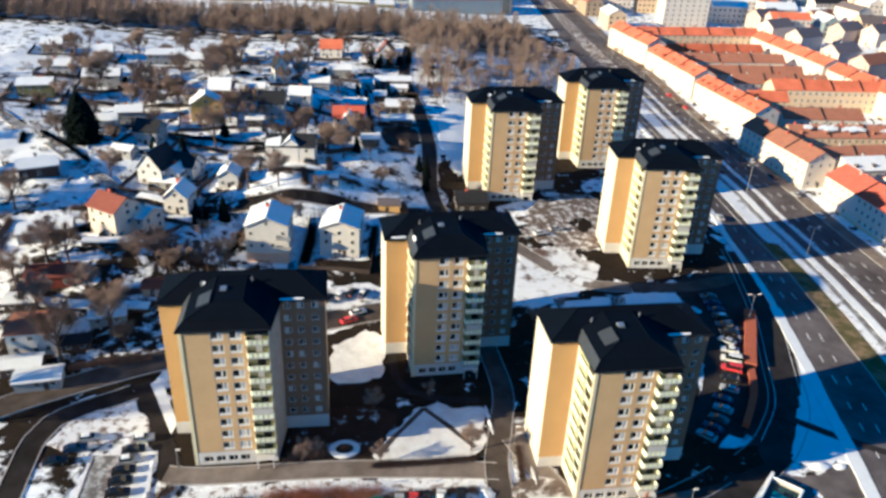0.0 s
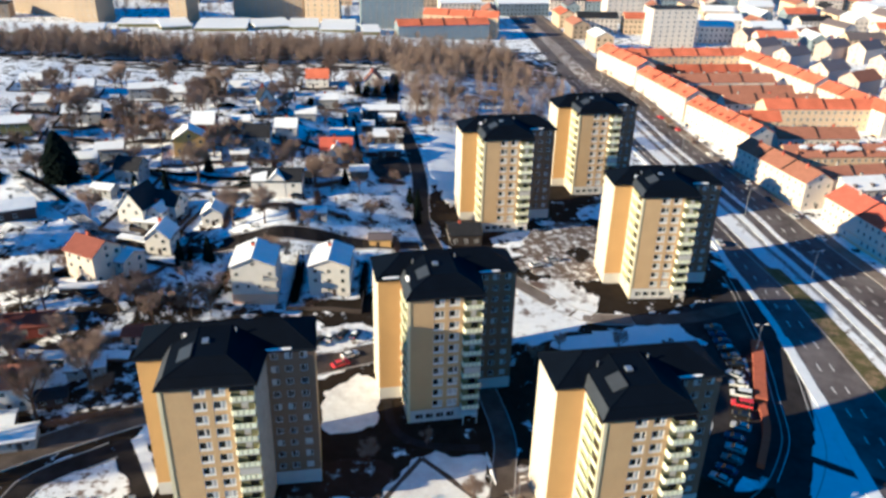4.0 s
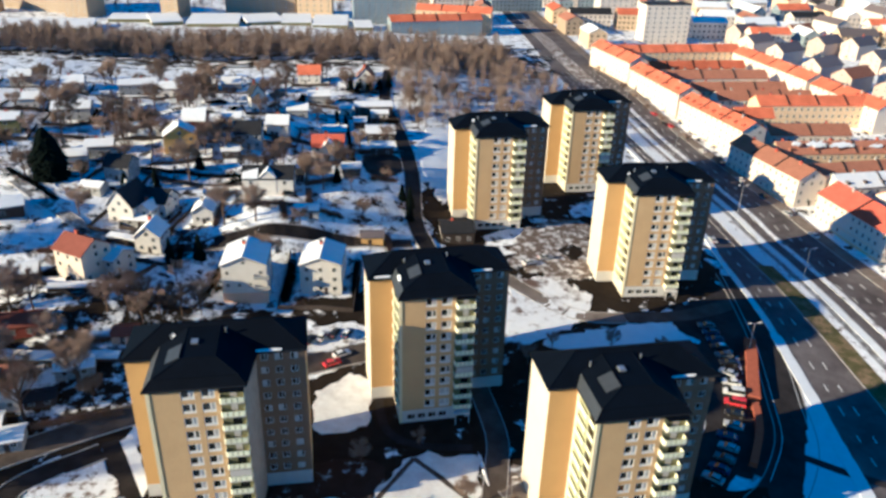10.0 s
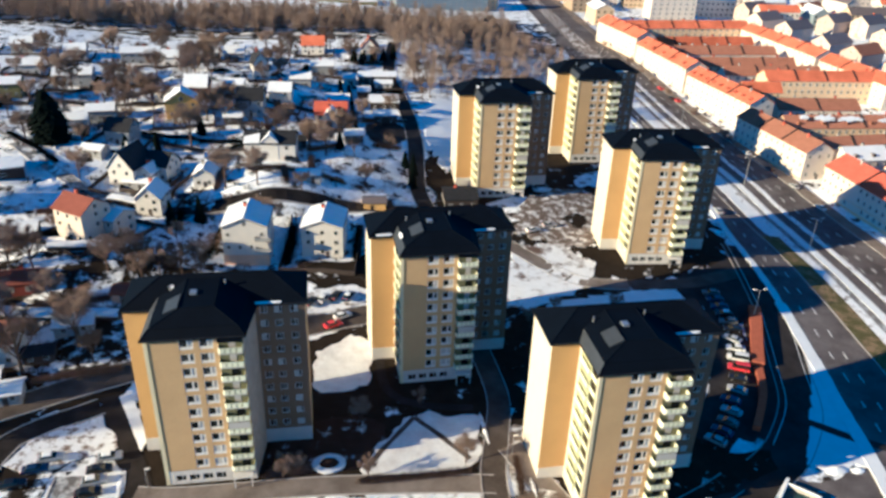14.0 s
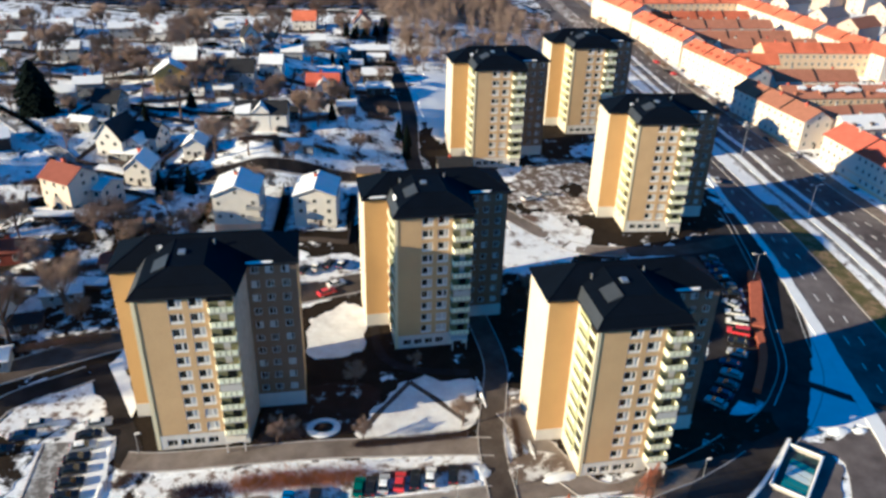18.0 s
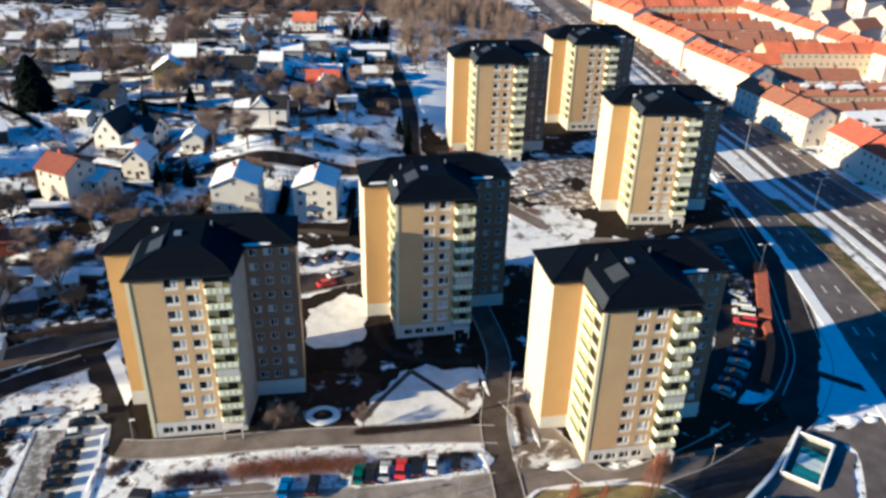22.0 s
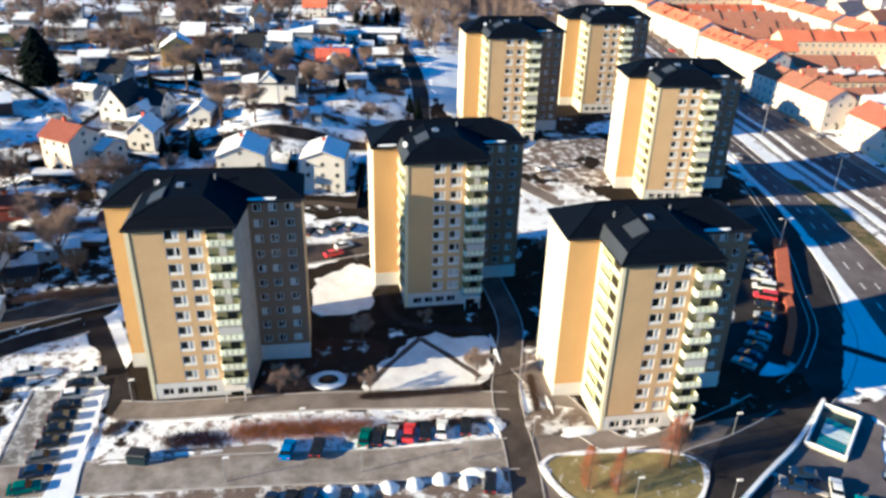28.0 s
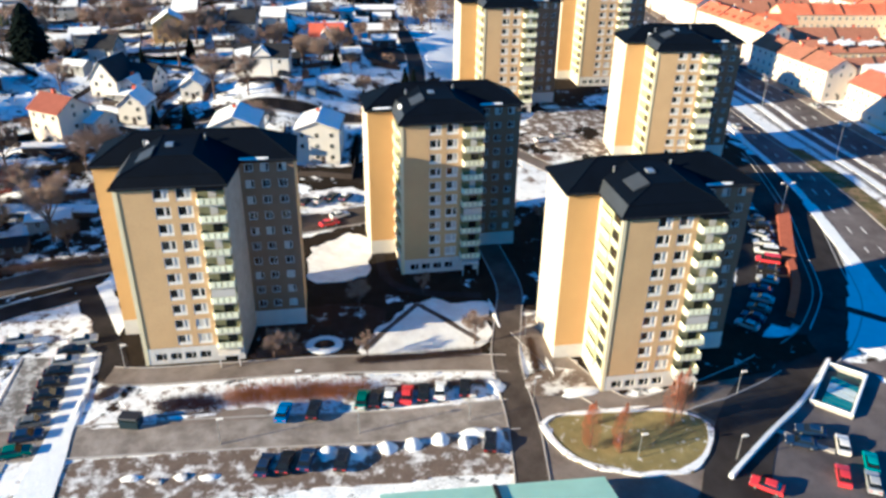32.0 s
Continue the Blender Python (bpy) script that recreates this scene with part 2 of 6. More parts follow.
HILLS = [(0, 0, 0), (44, 24, -.3), (72, -14, -2), (62, 16, -.7), (112, 70, .8), (77, 112, 4.4), (119, 147, 2.4), (115, -10, -5.2), (29, 3, 0), (42, -11, -.8), (34, 39, -.5), (13, 76, 4.2)]
HILLS += [(32, 84, 4.5), (16, 108, 18), (-33, 80, 12), (34, 138, 16), (-55, 135, 18), (60, 185, 13), (-120, 180, 23), (0, 190, 22), (-40, 30, 3), (-60, -30, -1), (60, -70, -3), (150, -40, -6)]
HILLS += [(-120, 60, 12), (185, 100, -3.5), (188, 150, -2), (205, 185, -1), (150, 10, -5), (300, 150, -3), (300, 350, 0), (175, 340, 3), (60, 280, 14), (-150, 300, 20), (0, 400, 12), (200, 500, 4)]
HX, HY, HZ = (np.array(c, float) for c in zip(*HILLS))


def ground_z(x, y):
    """The height of the land, with small rises between the gardens."""
    w = 1 / ((HX - x) ** 2 + (HY - y) ** 2 + 150.0) ** 1.5
    rough = min(1, max(0, (y - 55) / 30)) * (1 - 0.8 * min(1, max(0, (x - 45) / 25))) * (1 - 0.75 * min(1, max(0, (y - 280) / 40)))
    return float((w * HZ).sum() / w.sum()) + rough * (0.9 * noise.noise((x * 0.09, y * 0.09, 0)) + 0.4 * noise.noise((x * 0.18, y * 0.18, 5)))


def along(points, step=2.5):
    """The polyline, rounded and cut into short steps."""
    p = [Vector((*q[:2], 0)) for q in points]
    out = []
    for i in range(len(p) - 1):
        a, b, c, d = p[max(i - 1, 0)], p[i], p[i + 1], p[min(i + 2, len(p) - 1)]
        n = max(1, int((c - b).length / step))
        for k in range(n):
            t = k / n
            out.append(0.5 * ((2 * b) + (c - a) * t + (2 * a - 5 * b + 4 * c - d) * t * t + (3 * b - a - 3 * c + d) * t ** 3))
    return out + [p[-1]]


def strip(points, width, lift, depth=0.5, shift=0.0, step=2.5, ragged=0.0):
    """A band that follows the land, with a thickness."""
    g, line = Geo(), along(points, step)
    rows = []
    for i, q in enumerate(line):
        d = (line[min(i + 1, len(line) - 1)] - line[max(i - 1, 0)]).normalized()
        s = Vector((d.y, -d.x, 0))
        n = max(2, int(width / 4) + 1)
        rows.append([q + s * (shift + width * (k / (n - 1) - 0.5) + ragged * noise.noise((q.x * 0.3, q.y * 0.3, k * 2.7))) for k in range(n)])
    n = len(rows[0])
    for r in rows:
        g.v += [(q.x, q.y, ground_z(q.x, q.y) + lift) for q in r]
    for i in range(len(rows) - 1):
        g.f += [(i * n + k, i * n + k + 1, (i + 1) * n + k + 1, (i + 1) * n + k) for k in range(n - 1)]
    m = len(g.v)
    for k, flip in ((0, False), (n - 1, True)):
        o = len(g.v)
        for i in range(len(rows)):
            x, y, z = g.v[i * n + k]
            g.v.append((x, y, z - depth))
        for i in range(len(rows) - 1):
            q = (i * n + k, (i + 1) * n + k, o + i + 1, o + i)
            g.f.append(q[::-1] if flip else q)
    return g


def patch(points, lift, step=1.4, rounded=True):
    """A flat sheet on the land, with a short skirt."""
    line = along(list(points) + [points[0]], step)[:-1] if rounded else [Vector((*q[:2], 0)) for q in points]
    if rounded:
        mid = sum(line, Vector()) / len(line)
        line = [mid + (q - mid) * (1 + 0.16 * noise.noise((q.x * 0.35, q.y * 0.35, 3)) + 0.1 * noise.noise((q.x * 0.12, q.y * 0.12, 8)) + 0.06 * noise.noise((q.x * 0.9, q.y * 0.9, 5))) for q in line]
    bm = bmesh.new()
    vs = [bm.verts.new((q.x, q.y, 0)) for q in line]
    f = bm.faces.new(vs)
    if f.normal.z < 0 or f.calc_area() < 0:
        f.normal_flip()
    bmesh.ops.triangulate(bm, faces=[f])
    for _ in range(2):
        long_edges = [e for e in bm.edges if e.calc_length() > 5]
        if long_edges:
            bmesh.ops.subdivide_edges(bm, edges=long_edges, cuts=1)
            bmesh.ops.triangulate(bm, faces=bm.faces[:])
    bm.normal_update()
    for v in bm.verts:
        v.co.z = ground_z(v.co.x, v.co.y) + lift
    g = Geo()
    bm.verts.index_update()
    g.v = [tuple(v.co) for v in bm.verts]
    g.f = [tuple(v.index for v in (f.verts if f.normal.z > 0 else reversed(f.verts))) for f in bm.faces]
    bm.free()
    n = len(g.v)
    k = len(line)
    ring = [(q.x, q.y, ground_z(q.x, q.y) + lift) for q in line]
    g.v += ring + [(x, y, z - 0.4) for x, y, z in ring]
    g.f += [(n + i, n + (i + 1) % k, n + k + (i + 1) % k, n + k + i) for i in range(k)]
    return g


def wall_sheet(width, height, holes, reveal=0.18):
    """A wall face in the plane y = 0, looking to -y, with openings (x0, z0, x1, z1) that go in to y = reveal."""
    g = Geo()
    xs = sorted({0.0, width, *(h[0] for h in holes), *(h[2] for h in holes)})
    zs = sorted({0.0, height, *(h[1] for h in holes), *(h[3] for h in holes)})
    for j in range(len(zs) - 1):
        run = None
        for i in range(len(xs) - 1):
            cx, cz = (xs[i] + xs[i + 1]) / 2, (zs[j] + zs[j + 1]) / 2
            solid = not any(h[0] < cx < h[2] and h[1] < cz < h[3] for h in holes)
            if solid and run is None:
                run = xs[i]
            if run is not None and (not solid or i == len(xs) - 2):
                end = xs[i + 1] if solid else xs[i]
                g.quad((run, 0, zs[j]), (end, 0, zs[j]), (end, 0, zs[j + 1]), (run, 0, zs[j + 1]))
                run = None
    for x0, z0, x1, z1 in holes:
        r = reveal
        g.quad((x0, 0, z0), (x1, 0, z0), (x1, r, z0), (x0, r, z0)).quad((x0, r, z1), (x1, r, z1), (x1, 0, z1), (x0, 0, z1))
        g.quad((x0, 0, z0), (x0, r, z0), (x0, r, z1), (x0, 0, z1)).quad((x1, 0, z1), (x1, r, z1), (x1, r, z0), (x1, 0, z0))
    return g


def lattice(width, height, holes, y0, y1, x0=0.0, z0=0.0):
    """One connected board in the plane of x and z, from y0 to y1 thick, with openings."""
    g = Geo()
    xs = sorted({0.0, width, *(h[0] for h in holes), *(h[2] for h in holes)})
    zs = sorted({0.0, height, *(h[1] for h in holes), *(h[3] for h in holes)})
    ids = {}

    def v(i, j, y):
        if (i, j, y) not in ids:
            ids[i, j, y] = len(g.v)
            g.v.append((x0 + xs[i], y, z0 + zs[j]))
        return ids[i, j, y]

    def full(i, j):
        if not (0 <= i < len(xs) - 1 and 0 <= j < len(zs) - 1):
            return False
        cx, cz = (xs[i] + xs[i + 1]) / 2, (zs[j] + zs[j + 1]) / 2
        return not any(h[0] < cx < h[2] and h[1] < cz < h[3] for h in holes)

    for i in range(len(xs) - 1):
        for j in range(len(zs) - 1):
            if not full(i, j):
                continue
            ring = ((i, j), (i + 1, j), (i + 1, j + 1), (i, j + 1))
            g.f.append(tuple(v(*c, y0) for c in ring))
            g.f.append(tuple(v(*c, y1) for c in ring[::-1]))
            for (p, q), n in zip(((0, 1), (1, 2), (2, 3), (3, 0)), ((i, j - 1), (i + 1, j), (i, j + 1), (i - 1, j))):
                if not full(*n):
                    g.f.append((v(*ring[q], y0), v(*ring[p], y0), v(*ring[p], y1), v(*ring[q], y1)))
    return g


def window_meshes(w, h, name="window", frame_mat=None, bar=0.09):
    """Frame with a mullion, and the panes behind it; origin at the lower left, face to -y."""
    m = w * 0.6
    fr = lattice(w, h, [(bar, bar, m - bar / 2, h - bar), (m + bar / 2, bar, w - bar, h - bar)], -0.05, 0.1)
    frame_me = fr.mesh(name, frame_mat or M_window_white)
    left = Geo().box(bar, 0.02, bar, m - bar / 2, 0.05, h - bar)
    right = Geo().box(m + bar / 2, 0.02, bar, w - bar, 0.05, h - bar)
    return frame_me, left.mesh("pane", M_glass), right.mesh("pane", M_glass), left.mesh("pane", M_curtain), right.mesh("pane", M_curtain)

# ---- land, roads, yards ----
def axis(low, high, step, far):
    out, s, v = list(np.arange(low, high + step, step)), step, high + step
    while v < far:
        s *= 1.35
        v += s
        out.append(v)
    s, v = step, low
    while v > -far:
        s *= 1.35
        v -= s
        out.insert(0, v)
    return out


land = Geo()
gx, gy = axis(-200, 330, 4.0, 4200), axis(-120, 420, 4.0, 4200)
for yy in gy:
    land.v += [(xx, yy, ground_z(xx, yy)) for xx in gx]
nx = len(gx)
land.f = [(j * nx + i, j * nx + i + 1, (j + 1) * nx + i + 1, (j + 1) * nx + i) for j in range(len(gy) - 1) for i in range(nx - 1)]
solo("ground", land, M_ground, "rolling winter ground with patchy snow and brown grass", "ground", kind="structure", smooth=True)

# the dual carriageway runs nearly along y
VERGE = [(110, -90), (130.4, -30), (142.2, 14), (145.4, 28), (148.8, 50), (152.7, 76), (156, 95), (159.4, 111), (164, 150), (166, 183), (168, 260), (175, 360), (189, 520), (207, 760)]
HWY_LEFT = [(118, -90), (138.6, -30), (150.6, 14), (154.4, 36), (157.4, 60), (161.4, 80), (166.4, 111), (169.8, 150), (172, 183), (174, 260), (182, 360), (196, 520), (214, 760)]
MEDIAN = [(139, -90), (158, -30), (169, 14), (171.6, 41), (172.4, 56), (173.6, 66), (176.6, 90), (177.6, 111), (178, 130), (180, 183), (181, 260), (188, 360), (200, 520), (217, 760)]
HWY_RIGHT = [(154, -90), (173, -30), (183.5, 14), (186.4, 47), (187.4, 62), (189, 80), (190, 100), (190, 142), (190, 183), (190.5, 260), (196, 360), (207, 520), (223, 760)]
solo("road", strip(HWY_LEFT, 15.5, 0.32, shift=1.25), M_highway, "worn asphalt carriageway with dashed white lane lines", "road", kind="structure")
solo("road", strip(HWY_RIGHT, 16, 0.3, shift=1.0), M_highway, "worn asphalt carriageway beside the apartment blocks", "road", kind="structure")
solo("median", strip(MEDIAN[9:], 9.0, 0.4, shift=1.0), M_grit, "gritty median with dirty snow", "median", kind="structure")
solo("median_grass", strip(MEDIAN[:7], 6.0, 0.44, shift=-7.1, ragged=0.2), M_grass, "brown-green grass strip beside the snowy median", "median", kind="structure")
solo("median", strip(MEDIAN[6:11], 4.6, 0.43, shift=-5.0, ragged=0.5), M_snow, "snow-covered verge of the median strip", "median", kind="structure")
solo("median", strip(MEDIAN[:11], 2.6, 0.43, shift=-2.7, ragged=0.25), M_worn_snow, "trodden snow on the median strip", "median", kind="structure")
solo("median", strip(MEDIAN[:11], 2.2, 0.38, shift=-0.45, ragged=0.12), M_slush, "slushy grey track along the median strip", "median", kind="structure")
solo("median", strip(MEDIAN[:11], 2.5, 0.46, shift=1.9, ragged=0.2), M_snow, "clean bank of snow along the median strip", "median", kind="structure")
solo("road", strip(MEDIAN[:11], 4.2, 0.29, shift=5.1), M_highway, "narrow asphalt bus lane beside the median", "road", kind="structure")
solo("median", strip(MEDIAN[:11], 1.9, 0.4, shift=8.1, ragged=0.25), M_worn_snow, "low ridge of dirty snow beside the carriageway", "median", kind="structure")
for pts, wide in ((VERGE[:5], 3.0), (VERGE[4:11], 2.0)):
    solo("pavement", strip(pts, wide, 0.45, ragged=0.3), M_snow, "snow-covered verge along the carriageway", "pavement", kind="structure")
solo("pavement", strip([(x + 11.5, y) for x, y in HWY_RIGHT], 5.0, 0.45), M_salted, "wide pavement in front of the apartment blocks", "pavement", kind="structure")
for name_pts, shifts in ((HWY_LEFT, (-2.6, 0.9)), (HWY_RIGHT, (-3.6, 0.2, 4.0))):
    line = along(name_pts, 1.0)
    for sh in shifts:
        dash = Geo()
        for i in range(4, len(line) - 8, 9):
            if line[i].y < -40 or line[i].y > 330:
                continue
            q = []
            for k in (i, i + 3):
                d = (line[k + 1] - line[k - 1]).normalized()
                s = Vector((d.y, -d.x, 0))
                q.append([line[k] + s * (sh + e) for e in (-0.14, 0.14)])
            ring = (q[0][0], q[0][1], q[1][1], q[1][0])
            dash.slab([(p.x, p.y, ground_z(p.x, p.y) + 0.3) for p in ring], [(p.x, p.y, ground_z(p.x, p.y) + 0.334) for p in ring])
        solo("lane_marking", dash, M_line, "dashed white lane line on asphalt", "lane marking", kind="stuff")
for pts, sh in ((MEDIAN, -10.2), (MEDIAN, 3.3), (HWY_RIGHT, 9.1)):
    solo("kerb", strip(pts[:11], 0.3, 0.46, shift=sh), M_kerb, "pale granite kerb along the carriageway", "kerb", kind="structure")


def lane(points, width, lift=0.16, m=None, label="grey salted asphalt lane between the tower blocks", kerb=True):
    solo("road", strip(points, width, lift), m or M_salted, label, "road", kind="structure")
    if kerb:
        for e in (-1, 1):
            solo("kerb", strip(points, 0.22, lift + 0.1, shift=e * (width / 2 + 0.1)), M_kerb, "pale stone kerb with a rim of old snow", "kerb", kind="structure")


def yard(name, points, m, label, lift=0.1):
    solo(name, patch(points, lift), m, label, name, kind="structure")


lane([(-14, 25), (-9.4, 12), (-6.2, 5), (-4.2, -0.6), (-2, -3.2)], 4.6, 0.15, M_wet, "dark damp side lane beside a tower", False)
lane([(-5, -1.6), (3, -2.7), (27, -2.9), (45, -4.0), (59, -5.4)], 4.3)
lane([(-30, -17), (-8, -17), (20, -18), (40, -18.8), (57, -18)], 6.6, 0.16, mat("gritted_asphalt", (0.2, 0.176, 0.15), 0.9, spread=0.22, scale=0.3, fine=5.0, bump=0.15, second=(0.33, 0.3, 0.265), share=0.45, edge=0.3, patch=0.3), "pale gritted asphalt lane past parked cars")
lane([(64, 40), (65, 20), (62.6, 9), (59.4, -2), (58.6, -9), (58, -20), (56, -34), (52, -60)], 4.6, 0.18, M_mid_asphalt)
lane([(42, 52), (41.6, 42), (41, 32), (42, 23), (48, 18), (59, 16)], 2.0, 0.2, M_wet, "narrow dark footpath curving round a tower", False)
lane([(64, 4), (74, -17.5), (88, -16), (97, -12), (106, -7)], 5.0, 0.2)
lane([(-60, 6), (-38, 19.2), (-28.8, 24), (-18.8, 29), (-9, 33.4), (4, 38.5), (22, 47.5), (44, 53), (58, 52), (64, 42)], 6.4, 0.18, M_mid_asphalt, "dark wet asphalt lane past the villas")
lane([(-19, -44), (-16.6, -24), (-17, -8), (-17, 4)], 4.4, 0.14, M_slush, "grey salted lane along parked cars")
lane([(62, 96), (60, 118), (63, 150), (63, 190), (62, 240), (70, 300)], 5.4, 0.24, M_wet, "dark narrow street climbing past the villas")
lane([(66, 98), (70, 92), (80, 84), (96, 64), (110, 60)], 5.0, 0.2)
# same lane as above in a darker colour that stands for tower shade
lane([(110, 60), (128, 60), (146, 66)], 5.0, 0.2, M_mid_asphalt, "lane joining the access road, darkened for tower shade", False)
# dark sheet over the shaded yard, its shade carried by the asphalt colour
yard("parking_lot", [(126, 64), (136, 68), (146, 72), (142, 56), (138.6, 47.5), (134, 42), (131.6, 47), (124.5, 49.4), (122, 56)], M_asphalt, "asphalt yard by the parking court, darkened for tower shade", 0.17)
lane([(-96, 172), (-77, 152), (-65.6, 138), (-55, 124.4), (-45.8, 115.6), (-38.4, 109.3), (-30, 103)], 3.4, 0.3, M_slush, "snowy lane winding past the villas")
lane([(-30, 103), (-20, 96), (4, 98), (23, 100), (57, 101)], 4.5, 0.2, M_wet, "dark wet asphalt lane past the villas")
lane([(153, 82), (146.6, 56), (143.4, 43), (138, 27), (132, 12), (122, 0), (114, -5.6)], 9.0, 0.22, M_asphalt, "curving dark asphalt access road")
lane([(114, -5.6), (108, -10), (96, -20), (82, -40), (70, -70)], 9.0, 0.22, M_asphalt, "dark asphalt access road beside a parapet", False)
lane([(-80, 190), (-40, 178), (0, 176), (30, 172), (62, 168)], 3.6, 0.2, M_wet, "dark wet asphalt lane past the villas")


lane([(-15.4, 22), (-19, 19.8), (-24.7, 16.6), (-29.2, 13), (-31, 8.4), (-31.4, 2), (-31, -12), (-28, -34)], 4.4, 0.17, M_wet, "dark wet lane curving to the parking lot")
ACCESS = [(153, 82), (146.6, 56), (143.4, 43), (138, 27), (132, 12), (122, 0)]
for sh in (-3.4, 3.0):
    solo("lane_marking", strip(ACCESS, 0.16, 0.235, 0.02, shift=sh), M_line, "thin white edge line on the access road", "lane marking", kind="stuff")
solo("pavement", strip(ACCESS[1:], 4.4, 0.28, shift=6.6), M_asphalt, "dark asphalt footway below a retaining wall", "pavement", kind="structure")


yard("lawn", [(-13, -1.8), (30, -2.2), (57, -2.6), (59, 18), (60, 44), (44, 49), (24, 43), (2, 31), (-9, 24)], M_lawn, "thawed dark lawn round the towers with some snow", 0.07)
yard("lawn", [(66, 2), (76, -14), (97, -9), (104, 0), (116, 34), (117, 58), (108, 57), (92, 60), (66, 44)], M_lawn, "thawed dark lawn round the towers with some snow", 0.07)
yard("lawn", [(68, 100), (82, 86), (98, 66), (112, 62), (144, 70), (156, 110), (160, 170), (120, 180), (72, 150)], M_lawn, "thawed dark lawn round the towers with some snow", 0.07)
yard("lawn", [(-44, 13), (-30, 21), (-20, 26), (-12.5, 29), (-12, 24.6), (-19, 21.6), (-25, 18.4), (-31, 14)], M_lawn, "thin dark verge between two lanes", 0.08)
# added behind the camera, out of view, to weaken snow bounce on the fronts
solo("park", strip([(-420, -190), (420, -190)], 290, 0.1, step=6.0), M_lawn, "unseen dark ground south of the towers, added to cut light bounced off snow", "park", kind="structure")
yard("apron", [(56.5, -8), (64, -9.8), (76, -15.6), (89, -13.4), (93, -20), (84, -38), (60, -40)], M_salted, "damp asphalt round a traffic island", 0.12)
yard("apron", [(80, -15.6), (89, -13.2), (100, -8), (104, -13), (94, -28), (84, -41), (76, -40), (84, -31), (88, -24), (84, -18.6)], M_mid_asphalt, "dark damp asphalt at the junction", 0.17)
yard("lawn", [(22, 58), (40, 57), (58, 58), (60, 78), (44, 79), (36, 74), (24, 73)], M_lawn, "dark slope under bare trees above parked cars", 0.14)
yard("parking_lot", [(21, 53.5), (24, 60), (37, 63), (41, 58.5), (30, 53)], M_worn_snow, "snowy parking bays below a dark slope", 0.24)
yard("lawn", [(-60, 0), (-28, 18), (-18, 22), (-19, 8), (-24, -18), (-28, -36), (-70, -30)], M_garden, "thawed dark lawn beside the parking lot", 0.07)
yard("lawn", [(-60, 52), (-60, 8), (-30, 24), (-2, 36), (20, 49), (34, 56), (20, 60), (-14, 52), (-40, 50)], M_garden, "thawed dark garden slope above the lane", 0.07)
yard("snow_field", [(27, 39), (36, 44.5), (39.4, 38), (38.6, 29), (36, 25), (27, 25)], M_packed, "smooth unbroken snow on the lawn between towers", 0.22)
yard("snow_field", [(35, 2), (40.5, 8.5), (46.5, 15), (54, 13.5), (59.6, 13), (57, 1), (53.6, -1.2), (44, -1.4), (36, -1)], M_packed, "trodden snow on a lawn crossed by a path", 0.14)
yard("snow_field", [(84, 80), (95, 84), (104, 78), (100, 62), (88, 54), (77, 50), (74, 58)], M_patchy, "snow-covered yard between the towers", 0.2)
yard("snow_field", [(84, 52), (104, 56), (122, 56), (124, 48), (108, 42), (92, 42)], M_snow, "snow beside a parking court in the shade", 0.16)
yard("snow_field", [(64.6, 9), (62.2, -2), (63.6, -5), (67.6, -4.4), (68.2, 9)], M_grit, "trampled gritty snow strip beside the lane", 0.16)
yard("snow_field", [(60.6, -10), (64, -7.6), (70, -8), (71, -12), (66.4, -13.8), (61, -13.6)], M_grit, "gritty ground with dirty cleared snow", 0.3)
yard("snow_field", [(-1.5, -8.6), (3, -6.2), (14, -6.2), (27, -5.8), (44, -6.8), (57, -7.8), (57.6, -12.4), (50, -15), (30, -14.8), (6, -14.6), (-3.6, -13.6)], M_frost, "snowy hedge bank between lane and parking", 0.16)
yard("gritty_verge", [(84.3, 89.3), (93.3, 108.6), (105.1, 118.4), (117.5, 119.7), (114.8, 100.9), (107.2, 83.1), (96.4, 83.1)], M_grit, "thawing gritty yard with scraps of snow between towers", 0.24)
yard("soil_bed", [(86, 100), (97, 106), (110, 110), (112, 98), (106, 88), (94, 90)], M_soil, "bare brown soil below the towers", 0.14)
yard("grass_island", [(60.5, -21), (65, -18.8), (75, -19.2), (83, -20.5), (86, -24), (80, -32), (70, -32), (63, -28)], M_island, "oval traffic island with yellowed grass and old snow", 0.35)
solo("kerb", strip([(60.5, -21), (65, -18.8), (75, -19.2), (83, -20.5), (86, -24), (80, -32), (70, -32), (63, -28), (60.5, -21)], 0.7, 0.5, 0.5, 0.0, 0.8, 0.5), M_worn_snow, "kerb of a traffic island capped with snow", "kerb", kind="structure")
yard("parking_lot", [(-16, 7), (-10, 7), (-9.8, -4), (-9.6, -28), (-16, -28), (-15.6, -12)], M_worn_snow, "grey parking lot edged with snow", 0.1)
# darker than the sunlit deck's asphalt: tower shade is put into the colour
yard("parking_lot", [(119, 47), (130, 47), (132, 37), (128, 21), (119, 7), (108, 0), (103, 6), (114, 20), (119, 34)], M_asphalt, "parking court with tower shade deepened in its dark asphalt", 0.12)
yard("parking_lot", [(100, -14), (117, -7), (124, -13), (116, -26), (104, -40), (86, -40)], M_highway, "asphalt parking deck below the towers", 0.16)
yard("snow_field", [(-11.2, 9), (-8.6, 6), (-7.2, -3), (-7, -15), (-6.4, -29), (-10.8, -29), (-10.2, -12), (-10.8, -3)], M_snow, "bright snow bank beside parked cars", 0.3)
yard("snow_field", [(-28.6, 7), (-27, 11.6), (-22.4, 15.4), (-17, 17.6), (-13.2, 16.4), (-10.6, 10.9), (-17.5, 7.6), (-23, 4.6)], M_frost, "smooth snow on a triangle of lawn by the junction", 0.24)
